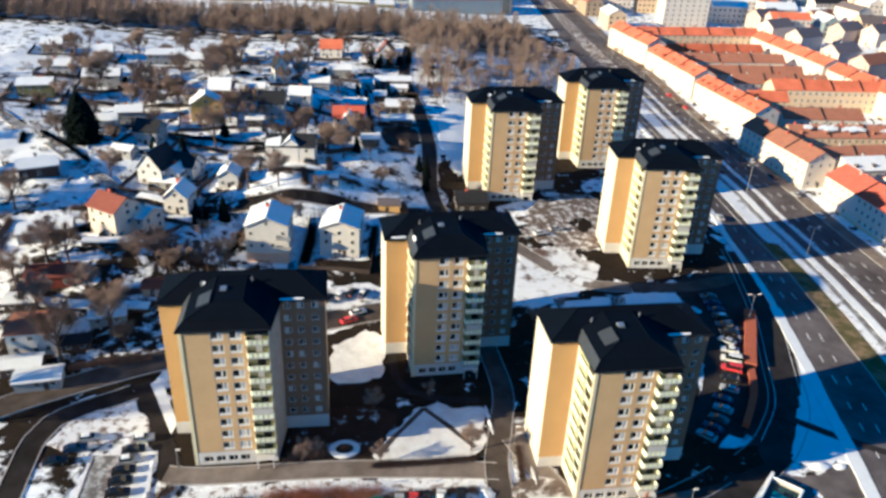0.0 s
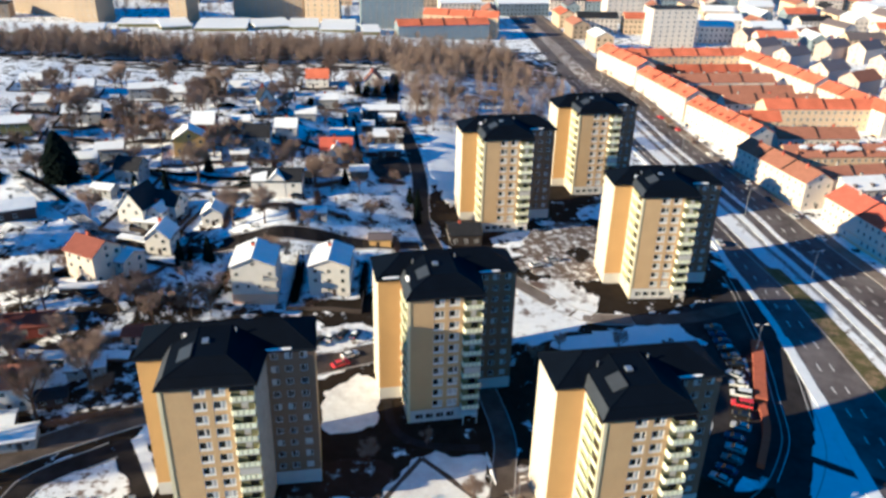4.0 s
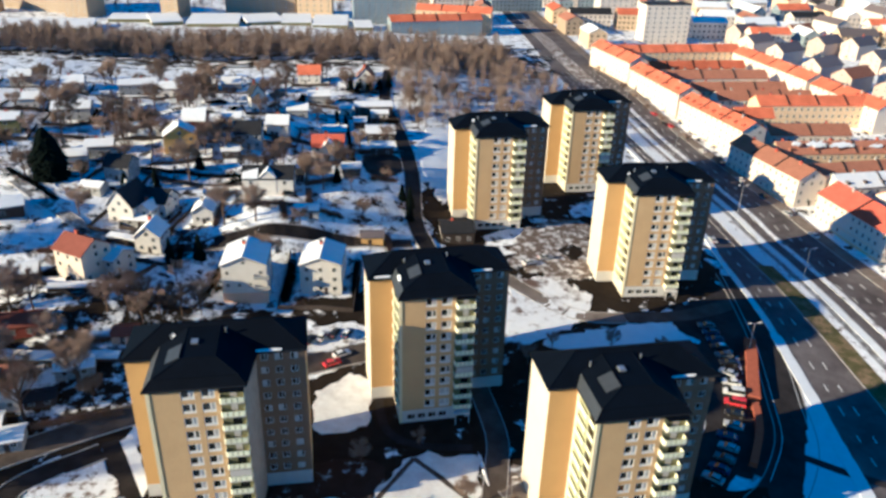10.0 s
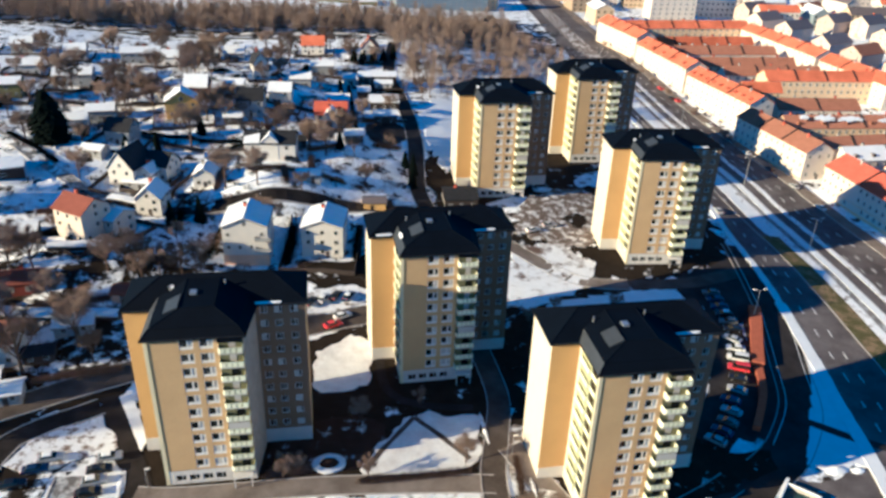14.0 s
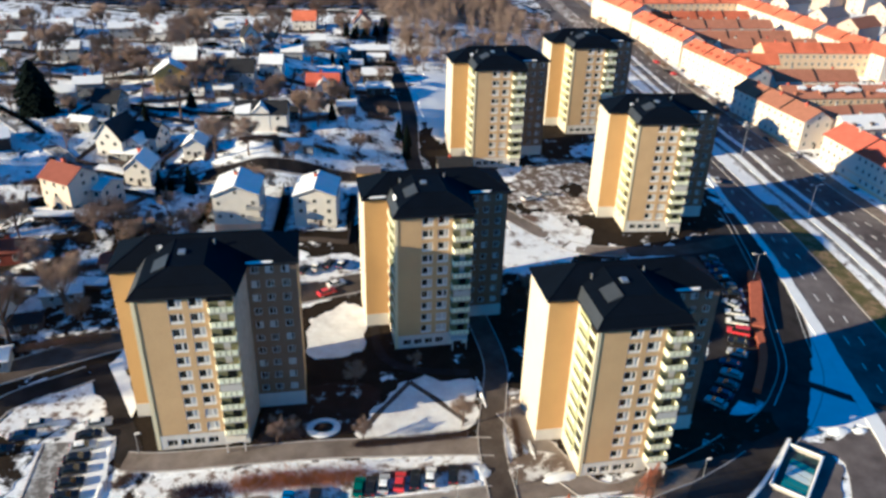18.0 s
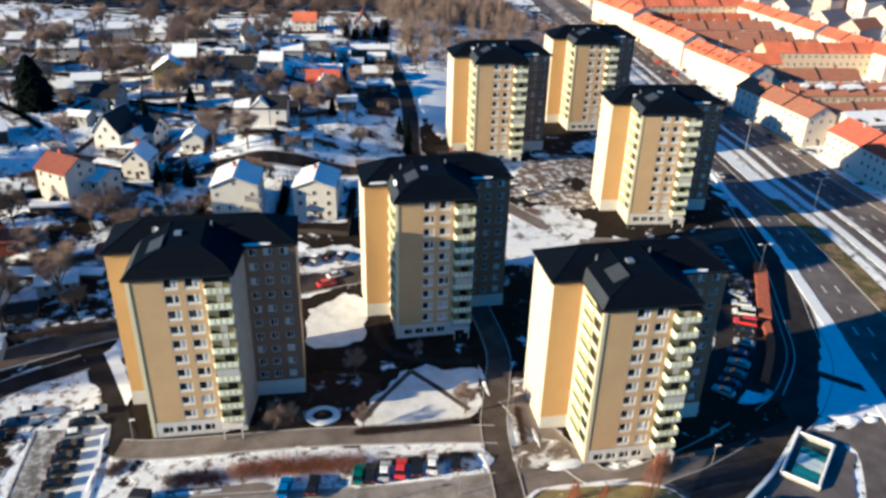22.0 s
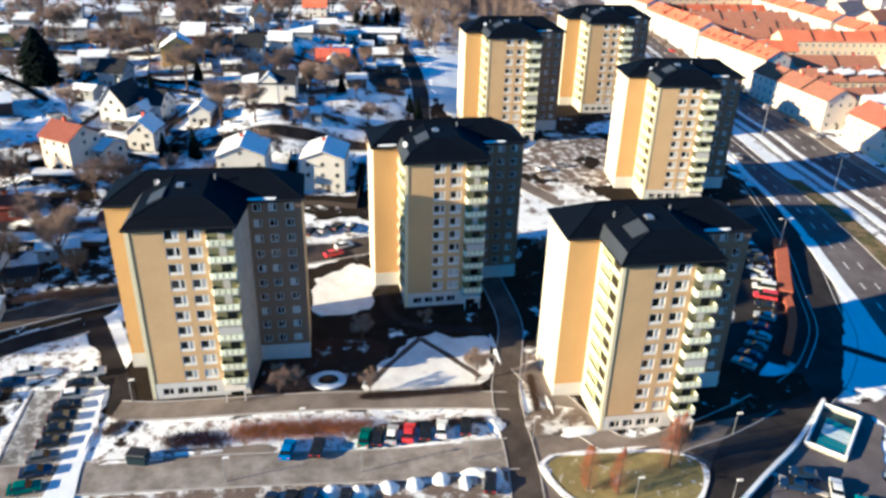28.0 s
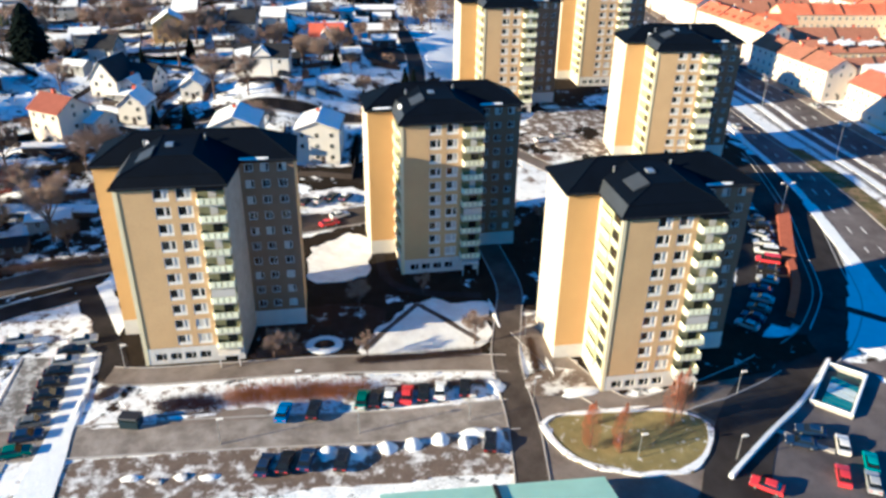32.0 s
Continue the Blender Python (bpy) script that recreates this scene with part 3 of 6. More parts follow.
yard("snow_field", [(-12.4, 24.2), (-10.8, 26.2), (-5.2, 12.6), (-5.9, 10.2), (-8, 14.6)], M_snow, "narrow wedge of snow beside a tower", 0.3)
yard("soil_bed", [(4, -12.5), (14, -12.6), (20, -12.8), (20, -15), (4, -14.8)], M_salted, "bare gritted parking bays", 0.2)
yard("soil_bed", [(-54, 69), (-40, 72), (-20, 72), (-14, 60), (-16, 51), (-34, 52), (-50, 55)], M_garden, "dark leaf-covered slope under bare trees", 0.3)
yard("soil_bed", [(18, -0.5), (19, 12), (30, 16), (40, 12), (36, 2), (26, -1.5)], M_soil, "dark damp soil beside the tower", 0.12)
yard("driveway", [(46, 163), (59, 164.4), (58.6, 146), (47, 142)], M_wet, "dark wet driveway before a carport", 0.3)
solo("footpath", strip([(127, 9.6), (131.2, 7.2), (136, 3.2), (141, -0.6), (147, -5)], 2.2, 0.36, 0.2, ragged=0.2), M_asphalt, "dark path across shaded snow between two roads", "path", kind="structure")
# dark patch that paints the front tower's cast shade onto the ground
yard("lawn", [(89, -13.6), (94, -2), (101, 4), (110, 1), (118, 0.4), (115.6, -4.6), (106, -8.4), (97, -12)], M_lawn, "dark sheet of ground laid where tower shade falls", 0.26)
for pts in ([(35.6, 0.6), (41, 7.6), (46.4, 14.2)], [(46.4, 14.2), (51, 8), (55.6, 1.4)]):
    solo("footpath", strip(pts, 1.1, 0.17, 0.1, ragged=0.25), M_mid_asphalt, "trodden dark footpath across a snowy lawn", "path", kind="structure")
lane([(-44, 156), (-30, 148), (-17, 139), (5, 134), (22, 134)], 3.6, 0.3, M_asphalt, "dark wet lane between villas")
yard("gritty_verge", [(-4, -21), (20, -21.2), (40, -22), (55, -21.6), (53, -29), (30, -30), (-6, -30)], M_grit, "gritty dirt verge with dirty snow under parked cars", 0.12)
yard("forest_floor", [(-200, 322), (-120, 322), (-40, 328), (60, 326), (80, 306), (110, 306), (152, 304), (160, 400), (60, 392), (-80, 384), (-200, 372)], M_garden, "brown leaf-strewn floor of the wood", 0.5)
yard("snow_field", [(123.6, -4), (130.2, 6), (138.2, 17.4), (142.4, 25), (144.8, 22), (143.6, 14), (141.4, 4), (138.8, -5), (130, -6)], M_snow, "blue-shaded snow between two roads", 0.3)
yard("parking_lot", [(119.5, -8), (130, -8.6), (136.6, -7), (132, -24), (122, -46), (108, -40), (118, -26), (124.5, -14)], M_highway, "damp asphalt beside the parking deck", 0.14)
yard("snow_field", [(-20, 60), (-14, 74), (8, 72), (30, 60), (22, 52), (0, 44)], M_garden, "dark thawed slope above the lane with some snow", 0.2)
yard("snow_field", [(-86, 122), (-80, 150), (-64, 146), (-44, 120), (-60, 108)], M_snow, "open snow field among villas", 0.3)
yard("snow_field", [(-110, 210), (-60, 230), (0, 226), (10, 250), (-40, 270), (-110, 260)], M_snow, "snow-covered clearing below the wood", 0.4)
yard("snow_field", [(72, 130), (68, 150), (72, 190), (90, 200), (100, 186), (92, 150)], M_snow, "snowy slope beside the narrow street", 0.3)

# ---- the six tower blocks, all of one pattern ----
EAVE, RIDGE, STOREY, PLINTH = 31.3, 34.9, 2.8, 3.3
WIN = dict(zip(("frame", "l_dark", "r_dark", "l_pale", "r_pale"), window_meshes(1.3, 1.35)))


def facade_window_meshes():
    """White panel with a dark casement on its near side and a narrow side light."""
    w, h = 2.2, 1.95
    fr = lattice(w, h, [(0.12, 0.5, 1.22, h - 0.1), (1.5, 0.5, 2.05, h - 0.1)], -0.06, 0.1)
    a, b = Geo().box(0.12, 0.02, 0.5, 1.22, 0.05, h - 0.1), Geo().box(1.5, 0.02, 0.5, 2.05, 0.05, h - 0.1)
    return fr.mesh("window", M_window_white), a.mesh("pane", M_glass), a.mesh("pane", M_curtain), b.mesh("pane", M_curtain), b.mesh("pane", M_glass)


FWIN = facade_window_meshes()
rng = random.Random(7)


def big_window(parent, at):
    w = part("window", FWIN[0], None, parent, at=at)
    part("pane", FWIN[1] if rng.random() < 0.72 else FWIN[2], None, w)
    part("pane", FWIN[3] if rng.random() < 0.75 else FWIN[4], None, w)


def small_window(parent, at, pale=0.25):
    w = part("window", WIN["frame"], None, parent, at=at)
    part("pane", WIN["l_dark"] if rng.random() > pale else WIN["l_pale"], None, w)
    part("pane", WIN["r_dark"] if rng.random() > pale else WIN["r_pale"], None, w)


def balcony_meshes(width, out):
    """Slab, panelled rail with gaps, and side screens; origin at the wall, x along it, -y outwards."""
    slab = Geo().slab([(0, 0, -0.16), (0, -out + 0.25, -0.16), (0.25, -out, -0.16), (width, -out, -0.16), (width, 0, -0.16)], [(0, 0, 0), (0, -out + 0.25, 0), (0.25, -out, 0), (width, -out, 0), (width, 0, 0)]).mesh("slab", M_concrete)
    n = 4 if width < 5 else 6
    pitch = (width - 0.3) / n
    gaps = [(k * pitch + pitch - 0.16, z, k * pitch + pitch - 0.04, z + 0.44) for k in range(n) for z in (0.08, 0.62)]
    rail = lattice(width - 0.28, 1.15, gaps, -out - 0.02, -out + 0.02, 0.26, 0.03).mesh("rail", M_rail_frame)
    slots = [(k * pitch + pitch - 0.2, 0.08, k * pitch + pitch, 0.92) for k in range(n - 1)]
    panels = lattice(width - 0.36, 1.0, slots, -out - 0.055, -out - 0.024, 0.3, 0.1)
    side = Geo().box(0.0, -out + 0.25, 0.05, 0.05, 0, 1.15).slab([(0, -out + 0.25, 0.05), (0.25, -out, 0.05), (0.29, -out + 0.04, 0.05), (0.05, -out + 0.27, 0.05)], [(0, -out + 0.25, 1.05), (0.25, -out, 1.05), (0.29, -out + 0.04, 1.05), (0.05, -out + 0.27, 1.05)])
    far_side = Geo().box(width - 0.05, -out, 0.05, width, 0, 1.05)
    return slab, rail, panels.mesh("rail_panel", M_rail), side.mesh("side_screen", M_rail), far_side.mesh("side_screen", M_rail), Geo().box(width * 0.42, -0.1, 0.02, width * 0.42 + 1.5, -0.05, 2.1).mesh("door", M_glass)


BAL_FRONT, BAL_SIDE = balcony_meshes(3.95, 1.35), balcony_meshes(4.6, 0.42)
CURTAIN_DOOR = Geo().box(1.6, -0.1, 0.02, 2.7, -0.05, 2.1).mesh("door", M_curtain)
SIDE_GLASS = lattice(2.5, 1.55, [], -0.08, -0.03, 4.9, 0.95).mesh("window", M_glass)
SIDE_PANEL = Geo().box(4.85, -0.14, 0.1, 7.3, -0.03, 0.8).mesh("rail_panel", M_rail)
BAL_GLAZED = Geo().box(0.3, -1.33, 1.1, 3.9, -1.29, 2.5).mesh("glazing", M_curtain)


def balcony(parent, meshes, at, glazed=False):
    b = part("balcony", meshes[0], None, parent, at=at)
    part("rail", meshes[1], None, b)
    part("rail_panel", meshes[2], None, b, "pale square panels on a yellow-green rail")
    part("side_screen", meshes[4], None, b)
    if meshes is BAL_SIDE:
        part("window", SIDE_GLASS, None, b, "dark window between green frames")
        part("rail_panel", SIDE_PANEL, None, b, "pale lime panel under a window")
    else:
        part("side_screen", meshes[3], None, b)
        part("door", meshes[5] if rng.random() < 0.6 else CURTAIN_DOOR, None, b)
    if glazed:
        part("glazing", BAL_GLAZED, None, b)


def hip_roof(x0, y0, x1, y1, rx0, rx1, ry):
    g = Geo()
    a, b, c, d = (x0, y0, EAVE), (x1, y0, EAVE), (x1, y1, EAVE), (x0, y1, EAVE)
    p, q = (rx0, ry, RIDGE), (rx1, ry, RIDGE)
    g.quad(a, b, q, p).quad(b, c, q).quad(c, d, p, q).quad(d, a, p)
    low = [(x, y, z - 0.35) for x, y, z in (a, b, c, d)]
    g.quad(*low[::-1])
    for i in range(4):
        g.quad(low[i], low[(i + 1) % 4], (a, b, c, d)[(i + 1) % 4], (a, b, c, d)[i])
    return g


def tower():
    t = thing("apartment_tower", "eleven-storey tan rendered apartment tower with a dark hipped roof", "apartment building", "tower blocks")
    wall_h = EAVE - 0.3
    win_z = [PLINTH + 0.35 + STOREY * k for k in range(10)]
    fx = (5.9, 9.1)
    holes = [(x, z, x + 2.2, z + 1.95) for x in fx for z in win_z]
    base_holes = [(1.6 + 2.3 * k, 0.9, 3.4 + 2.3 * k, 2.3) for k in range(4)]
    # front block, x 0.5 to 17, y 0.5 to 9.9
    front = part("front_wall", wall_sheet(15.6, wall_h - PLINTH, [(a - 0.5, b - PLINTH, c - 0.5, d - PLINTH) for a, b, c, d in holes]), M_tan, t, at=pose(0.5, 0.5, PLINTH))
    for x in fx:
        for z in win_z:
            big_window(front, pose(x - 0.5, 0.1, z - PLINTH))
    plinth = part("plinth", wall_sheet(15.6, PLINTH, base_holes), M_plinth, t, "pale ground-floor wall with shop-like windows", at=pose(0.5, 0.42, 0))
    w4 = window_meshes(1.8, 1.4)
    for a, b, c, d in base_holes:
        w = part("window", w4[0], None, plinth, at=pose(a, 0.1, b))
        part("pane", w4[1], None, w)
        part("pane", w4[2], None, w)
    part("side_wall", Geo().box(0.5, 0.52, 0, 0.9, 9.9, wall_h), M_cream, t)
    # greyer than the tan walls: the shade on this side is painted in
    part("side_wall", Geo().slab([(15.7, 0.52, 0), (16.1, 0.52, 0), (17.4, 9.9, 0), (15.7, 9.9, 0)], [(15.7, 0.52, wall_h), (16.1, 0.52, wall_h), (17.4, 9.9, wall_h), (15.7, 9.9, wall_h)]), M_shaded_side, t, "plain rendered side wall with its shade put into a grey colour")
    part("corner_trim", Geo().box(0.38, 0.38, 0, 1.0, 0.56, wall_h), mat("pale_yellow_render", (0.672, 0.6132, 0.378), 0.9, spread=0.06, scale=0.3), t, "pale yellow render strip on the corner")
    # main block, x -4.6 to 26, y 9.9 to 20.7
    part("recessed_wall", Geo().box(-4.58, 9.9, PLINTH, 0.55, 10.3, wall_h), M_ochre, t, "warm ochre rendered wall")
    part("recessed_plinth", Geo().box(-4.62, 9.82, 0, 0.5, 10.3, PLINTH), M_plinth, t)
    gx0 = 17.4
    cols = [(18.2, 1.3), (20.7, 1.0), (23.4, 1.3)]
    gh = [(x - gx0, z + 0.4 - PLINTH, x - gx0 + 1.3, z + 1.75 - PLINTH) for x, s in cols for z in win_z]
    # shade of the garden side is part of this wall's colour
    shade = part("garden_wall", wall_sheet(8.6, wall_h - PLINTH, gh), M_shaded_wall, t, "rendered wall facing the garden, coloured grey-brown for its shade", at=pose(gx0, 9.9, PLINTH))
    for a, b, c, d in gh:
        small_window(shade, pose(a, 0.1, b))
    part("garden_plinth", Geo().box(gx0, 9.84, 0, 26.0, 10.2, PLINTH), M_plinth, t)
    part("gable_wall", Geo().box(-4.6, 9.95, 0, -4.2, 20.7, wall_h), M_cream, t, "plain cream gable wall")
    part("gable_wall", Geo().box(25.6, 9.92, 0, 26.0, 20.7, wall_h), M_tan, t)
    part("back_wall", Geo().box(-4.2, 20.3, 0, 25.6, 20.7, wall_h), M_tan, t)
    part("inner_slab", Geo().box(0.95, 1.2, 0, 15.65, 9.8, wall_h - 0.2), M_concrete, t, "floors and cross walls behind the facade")
    part("inner_slab", Geo().box(-4.1, 10.6, 0, 25.5, 20.2, wall_h - 0.2), M_concrete, t)
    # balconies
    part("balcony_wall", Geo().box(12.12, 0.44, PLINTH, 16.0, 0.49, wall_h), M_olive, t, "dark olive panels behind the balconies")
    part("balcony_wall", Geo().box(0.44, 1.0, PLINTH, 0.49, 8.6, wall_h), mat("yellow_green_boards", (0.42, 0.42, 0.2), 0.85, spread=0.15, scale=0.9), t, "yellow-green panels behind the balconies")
    for k in range(10):
        z = PLINTH + STOREY * k
        balcony(t, BAL_FRONT, pose(12.1, 0.5, z), rng.random() < 0.06)
        balcony(t, BAL_SIDE, pose(0.5, 8.6, z, 0, 0, -90))
    part("balcony_roof", Geo().box(12.1, -0.9, EAVE - 0.55, 16.05, 0.5, EAVE - 0.36), M_slate, t)
    # entrance
    porch = part("porch", Geo().box(12.2, -1.9, 2.5, 15.6, 0.4, 2.75).box(12.3, -1.8, 0, 12.5, -1.6, 2.5).box(15.3, -1.8, 0, 15.5, -1.6, 2.5), M_plinth, t, "flat-roofed entrance porch")
    part("door", Geo().box(12.9, 0.36, 0, 14.9, 0.41, 2.2), M_glass, porch, "dark glazed entrance door")
    # roofs
    main = part("roof", hip_roof(-5.1, 9.4, 26.5, 21.0, 1.4, 20.2, 15.2), M_slate, t)
    wing = Geo()
    deck = RIDGE - 0.5
    a, b = (0, 0, EAVE), (16.6, 0, EAVE)
    mid = EAVE + 1.35
    a1, b1, l1, r1 = (1.3, 1.3, mid), (15.3, 1.3, mid), (1.3, 11.6, mid), (16.4, 11.6, mid)
    c0, c1, d0, d1 = (5.9, 4.6, deck), (11.5, 4.6, deck), (5.9, 14.4, deck), (11.5, 14.4, deck)
    bl, br = (0, 9.4, EAVE), (17.8, 9.4, EAVE)
    wing.quad(a, b, b1, a1).quad(b, br, r1, b1).quad(a1, b1, c1, c0).quad(b1, r1, d1, c1).quad(l1, a1, c0, d0).quad(c0, c1, d1, d0)
    part("edge_sheet", Geo().quad(bl, a, a1, l1).quad(l1, a1, (1.3, 1.3, mid - 0.3), (1.3, 11.6, mid - 0.3)), M_roof_panel, t, "pale steep sheet along the roof edge")
    wing.quad((0, 0, EAVE - 0.35), (0, 9.4, EAVE - 0.35), (17.8, 9.4, EAVE - 0.35), (16.6, 0, EAVE - 0.35))
    for p, q in ((a, b), (b, (17.8, 9.4, EAVE)), ((0, 9.4, EAVE), a)):
        wing.quad((*p[:2], EAVE - 0.35), (*q[:2], EAVE - 0.35), q, p)
    part("front_roof", wing, M_slate, t)
    part("ridge_cap", Geo().rod((1.4, 15.2, RIDGE), (20.2, 15.2, RIDGE), 0.14, 0.14), M_slate, t)
    for p, q in ((a, a1), (b, b1), (a1, c0), (b1, c1), (a1, b1), (c0, d0), (c1, d1), (c0, c1), ((-5.1, 9.4, EAVE), (1.4, 15.2, RIDGE)), ((26.5, 9.4, EAVE), (20.2, 15.2, RIDGE)), ((-5.1, 21, EAVE), (1.4, 15.2, RIDGE))):
        part("hip_cap", Geo().rod(p, q, 0.1, 0.1), M_slate, t)
    for p in ((-5.2, 9.28, 0, 9.42), (-0.12, -0.12, 16.72, 0), (17.9, 9.28, 26.6, 9.42)):
        part("gutter", Geo().box(p[0], p[1], EAVE - 0.12, p[2], p[3], EAVE + 0.02), M_dark, t)
    hatch = part("roof_hatch", Geo().slab([(7.0, 8.6, 34.3), (8.2, 8.6, 34.3), (8.2, 10, 34.3), (7.0, 10, 34.3)], [(7.05, 8.65, 34.75), (8.15, 8.65, 34.75), (8.15, 9.95, 34.75), (7.05, 9.95, 34.75)]), M_steel, t)
    part("vent_pipe", Geo().rod((12.5, 12.6, 33), (12.5, 12.6, 34.9), 0.16, 0.16, 8), M_steel, t)
    part("vent_pipe", Geo().rod((3.2, 12.4, 32.6), (3.2, 12.4, 34.3), 0.16, 0.16, 8), M_steel, t)
    x0, x1, y0, y1 = 3.2, 5.6, 4.6, 8.8
    z0, z1 = mid + (x0 - 1.3) * 0.38, mid + (x1 - 1.3) * 0.38
    part("roof_panel", Geo().slab([(x0, y0, z0), (x1, y0, z1), (x1, y1, z1), (x0, y1, z0)], [(x0, y0, z0 + 0.1), (x1, y0, z1 + 0.35), (x1, y1, z1 + 0.35), (x0, y1, z0 + 0.1)]), M_roof_panel, t, "paler patched roof sheet")
    return t


TOWERS = [(0, 0, 0, 0), (44.3, 25.2, -0.3, 2.0), (71.9, -14.3, -2.1, 0.6), (112.7, 70.6, 1.2, -5.0), (77.8, 112.5, 4.6, 0), (119.7, 146.4, 2.5, 0)]
first = tower()
for k, (x, y, z, turn) in enumerate(TOWERS):
    if k:
        copy_thing(first, pose(x, y, z - 0.05, 0, 0, turn))
first.matrix_basis = pose(0, 0, -0.05)


def roof_snow(tower_row, x0, y0, x1, y1, plane, thick=0.12):
    """A thin patch of snow on a roof slope of a tower; plane gives the height over the eave."""
    tx, ty, tz, turn = tower_row
    m = pose(tx, ty, tz - 0.05, 0, 0, turn)
    g = Geo()
    n = 10
    ring = []
    for k in range(n):
        a = 2 * math.pi * k / n
        r = 1 + 0.25 * noise.noise((k * 1.7, x0, y0))
        x, y = (x0 + x1) / 2 + (x1 - x0) / 2 * math.copysign(abs(math.cos(a)) ** 0.6, math.cos(a)) * r, (y0 + y1) / 2 + (y1 - y0) / 2 * math.copysign(abs(math.sin(a)) ** 0.6, math.sin(a)) * r
        ring.append((x, y, EAVE + plane(x, y)))
    g.slab([m @ Vector((x, y, z - 0.05)) for x, y, z in ring], [m @ Vector((x, y, z + thick)) for x, y, z in ring])
    solo("roof_snow", g, M_snow, "thin patch of old snow left on the dark roof", "snow", "roof snow")


def on_main(x, y):
    return (y - 9.4) / 5.8 * 3.6


def on_left(x, y):
    return x * 1.04 if x < 1.3 else 1.35 + (x - 1.3) * 0.38


for row in TOWERS:
    roof_snow(row, 17.2, 9.5, 22.2, 9.85, on_main)
roof_snow(TOWERS[1], -3.6, 9.55, 0.0, 9.95, on_main)
roof_snow(TOWERS[1], 1.0, 5.6, 1.6, 8.2, on_left)
roof_snow(TOWERS[0], 3.2, 10.6, 3.9, 13.4, on_main)
roof_snow(TOWERS[4], 1.2, 11.0, 2.2, 12.6, on_main)
roof_snow(TOWERS[3], 1.2, 11.0, 2.2, 12.2, on_main)

# ---- villas and blocks ----
WALLS = {
    "white": mat("white_render", (0.6512, 0.6248, 0.572), 0.9, spread=0.08, scale=0.5, each=0.06), "cream": mat("cream_house_render", (0.6336, 0.5544, 0.44), 0.9, spread=0.08, scale=0.5, each=0.06),
    "peach": mat("peach_render", (0.68, 0.48, 0.32), 0.9, spread=0.1, scale=0.5), "yellow": mat("yellow_boards", (0.6, 0.4, 0.1), 0.85, spread=0.12, scale=1.0),
    "rust": mat("falu_red_boards", (0.17, 0.05, 0.035), 0.9, spread=0.2, scale=1.0, each=0.15), "grey": mat("grey_boards", (0.34, 0.34, 0.34), 0.85, spread=0.15, scale=1.0, each=0.2),
    "olive": mat("olive_boards", (0.192, 0.184, 0.072), 0.85, spread=0.15, scale=1.0), "dark": mat("dark_boards", (0.06, 0.05, 0.045), 0.85, spread=0.2, scale=1.0, each=0.25),
    "block_white": mat("white_facade", (0.7, 0.63, 0.52), 0.9, spread=0.06, scale=0.2, each=0.05), "block_cream": mat("cream_facade", (0.6512, 0.5104, 0.2992), 0.9, spread=0.08, scale=0.2, each=0.08),
    "block_grey": mat("blue_grey_facade", (0.26, 0.3, 0.34), 0.8, spread=0.1, scale=0.2), "block_pink": mat("pinkish_facade", (0.55, 0.46, 0.37), 0.9, spread=0.1, scale=0.2, each=0.2), "block_tan": mat("tan_facade", (0.36, 0.29, 0.19), 0.9, spread=0.08, scale=0.2),
}
ROOFS = {
    "tin": mat("grey_sheet_roof", (0.15, 0.125, 0.118), 0.6, spread=0.2, scale=0.5, each=0.2), "slate": mat("black_tile_roof", (0.03, 0.03, 0.034), 0.7, spread=0.25, scale=0.6),
    "red": mat("red_tile_roof", (0.396, 0.099, 0.045), 0.85, spread=0.2, scale=0.5, each=0.12), "orange": mat("orange_tile_roof", (0.486, 0.1485, 0.054), 0.85, spread=0.35, scale=0.15, each=0.18),
    "brown": mat("brown_tile_roof", (0.3145, 0.153, 0.085), 0.85, spread=0.2, scale=0.4, each=0.15), "rust": mat("rusty_sheet_roof", (0.2, 0.075, 0.045), 0.8, spread=0.2, scale=0.5),
    "mint": mat("pale_green_copper_roof", (0.42, 0.62, 0.52), 0.6, spread=0.12, scale=0.4), "bitumen": mat("dark_felt_roof", (0.04, 0.04, 0.044), 0.85, spread=0.25, scale=0.3),
}
COLOUR_WORDS = {"white": "white rendered", "cream": "cream rendered", "peach": "peach rendered", "yellow": "yellow boarded", "rust": "dark red boarded", "grey": "grey boarded", "olive": "olive boarded", "dark": "dark boarded", "block_white": "white rendered", "block_cream": "cream rendered", "block_grey": "blue-grey clad", "block_tan": "tan rendered", "block_pink": "pinkish rendered"}
ROOF_WORDS = {"tin": "grey sheet roof", "slate": "black tiled roof", "red": "red tiled roof", "orange": "orange tiled roof", "brown": "brown tiled roof", "rust": "rusty red roof", "mint": "pale green copper roof", "bitumen": "dark flat roof"}
WIN_CACHE = {}


def house_window(w, h):
    if (w, h) not in WIN_CACHE:
        WIN_CACHE[w, h] = (lattice(w, h, [(0.08, 0.08, w / 2 - 0.03, h - 0.08), (w / 2 + 0.03, 0.08, w - 0.08, h - 0.08)], -0.05, 0.02).mesh("window", M_window_white), Geo().box(0.06, -0.02, 0.06, w - 0.06, 0.01, h - 0.06).mesh("pane", M_glass))
    return WIN_CACHE[w, h]


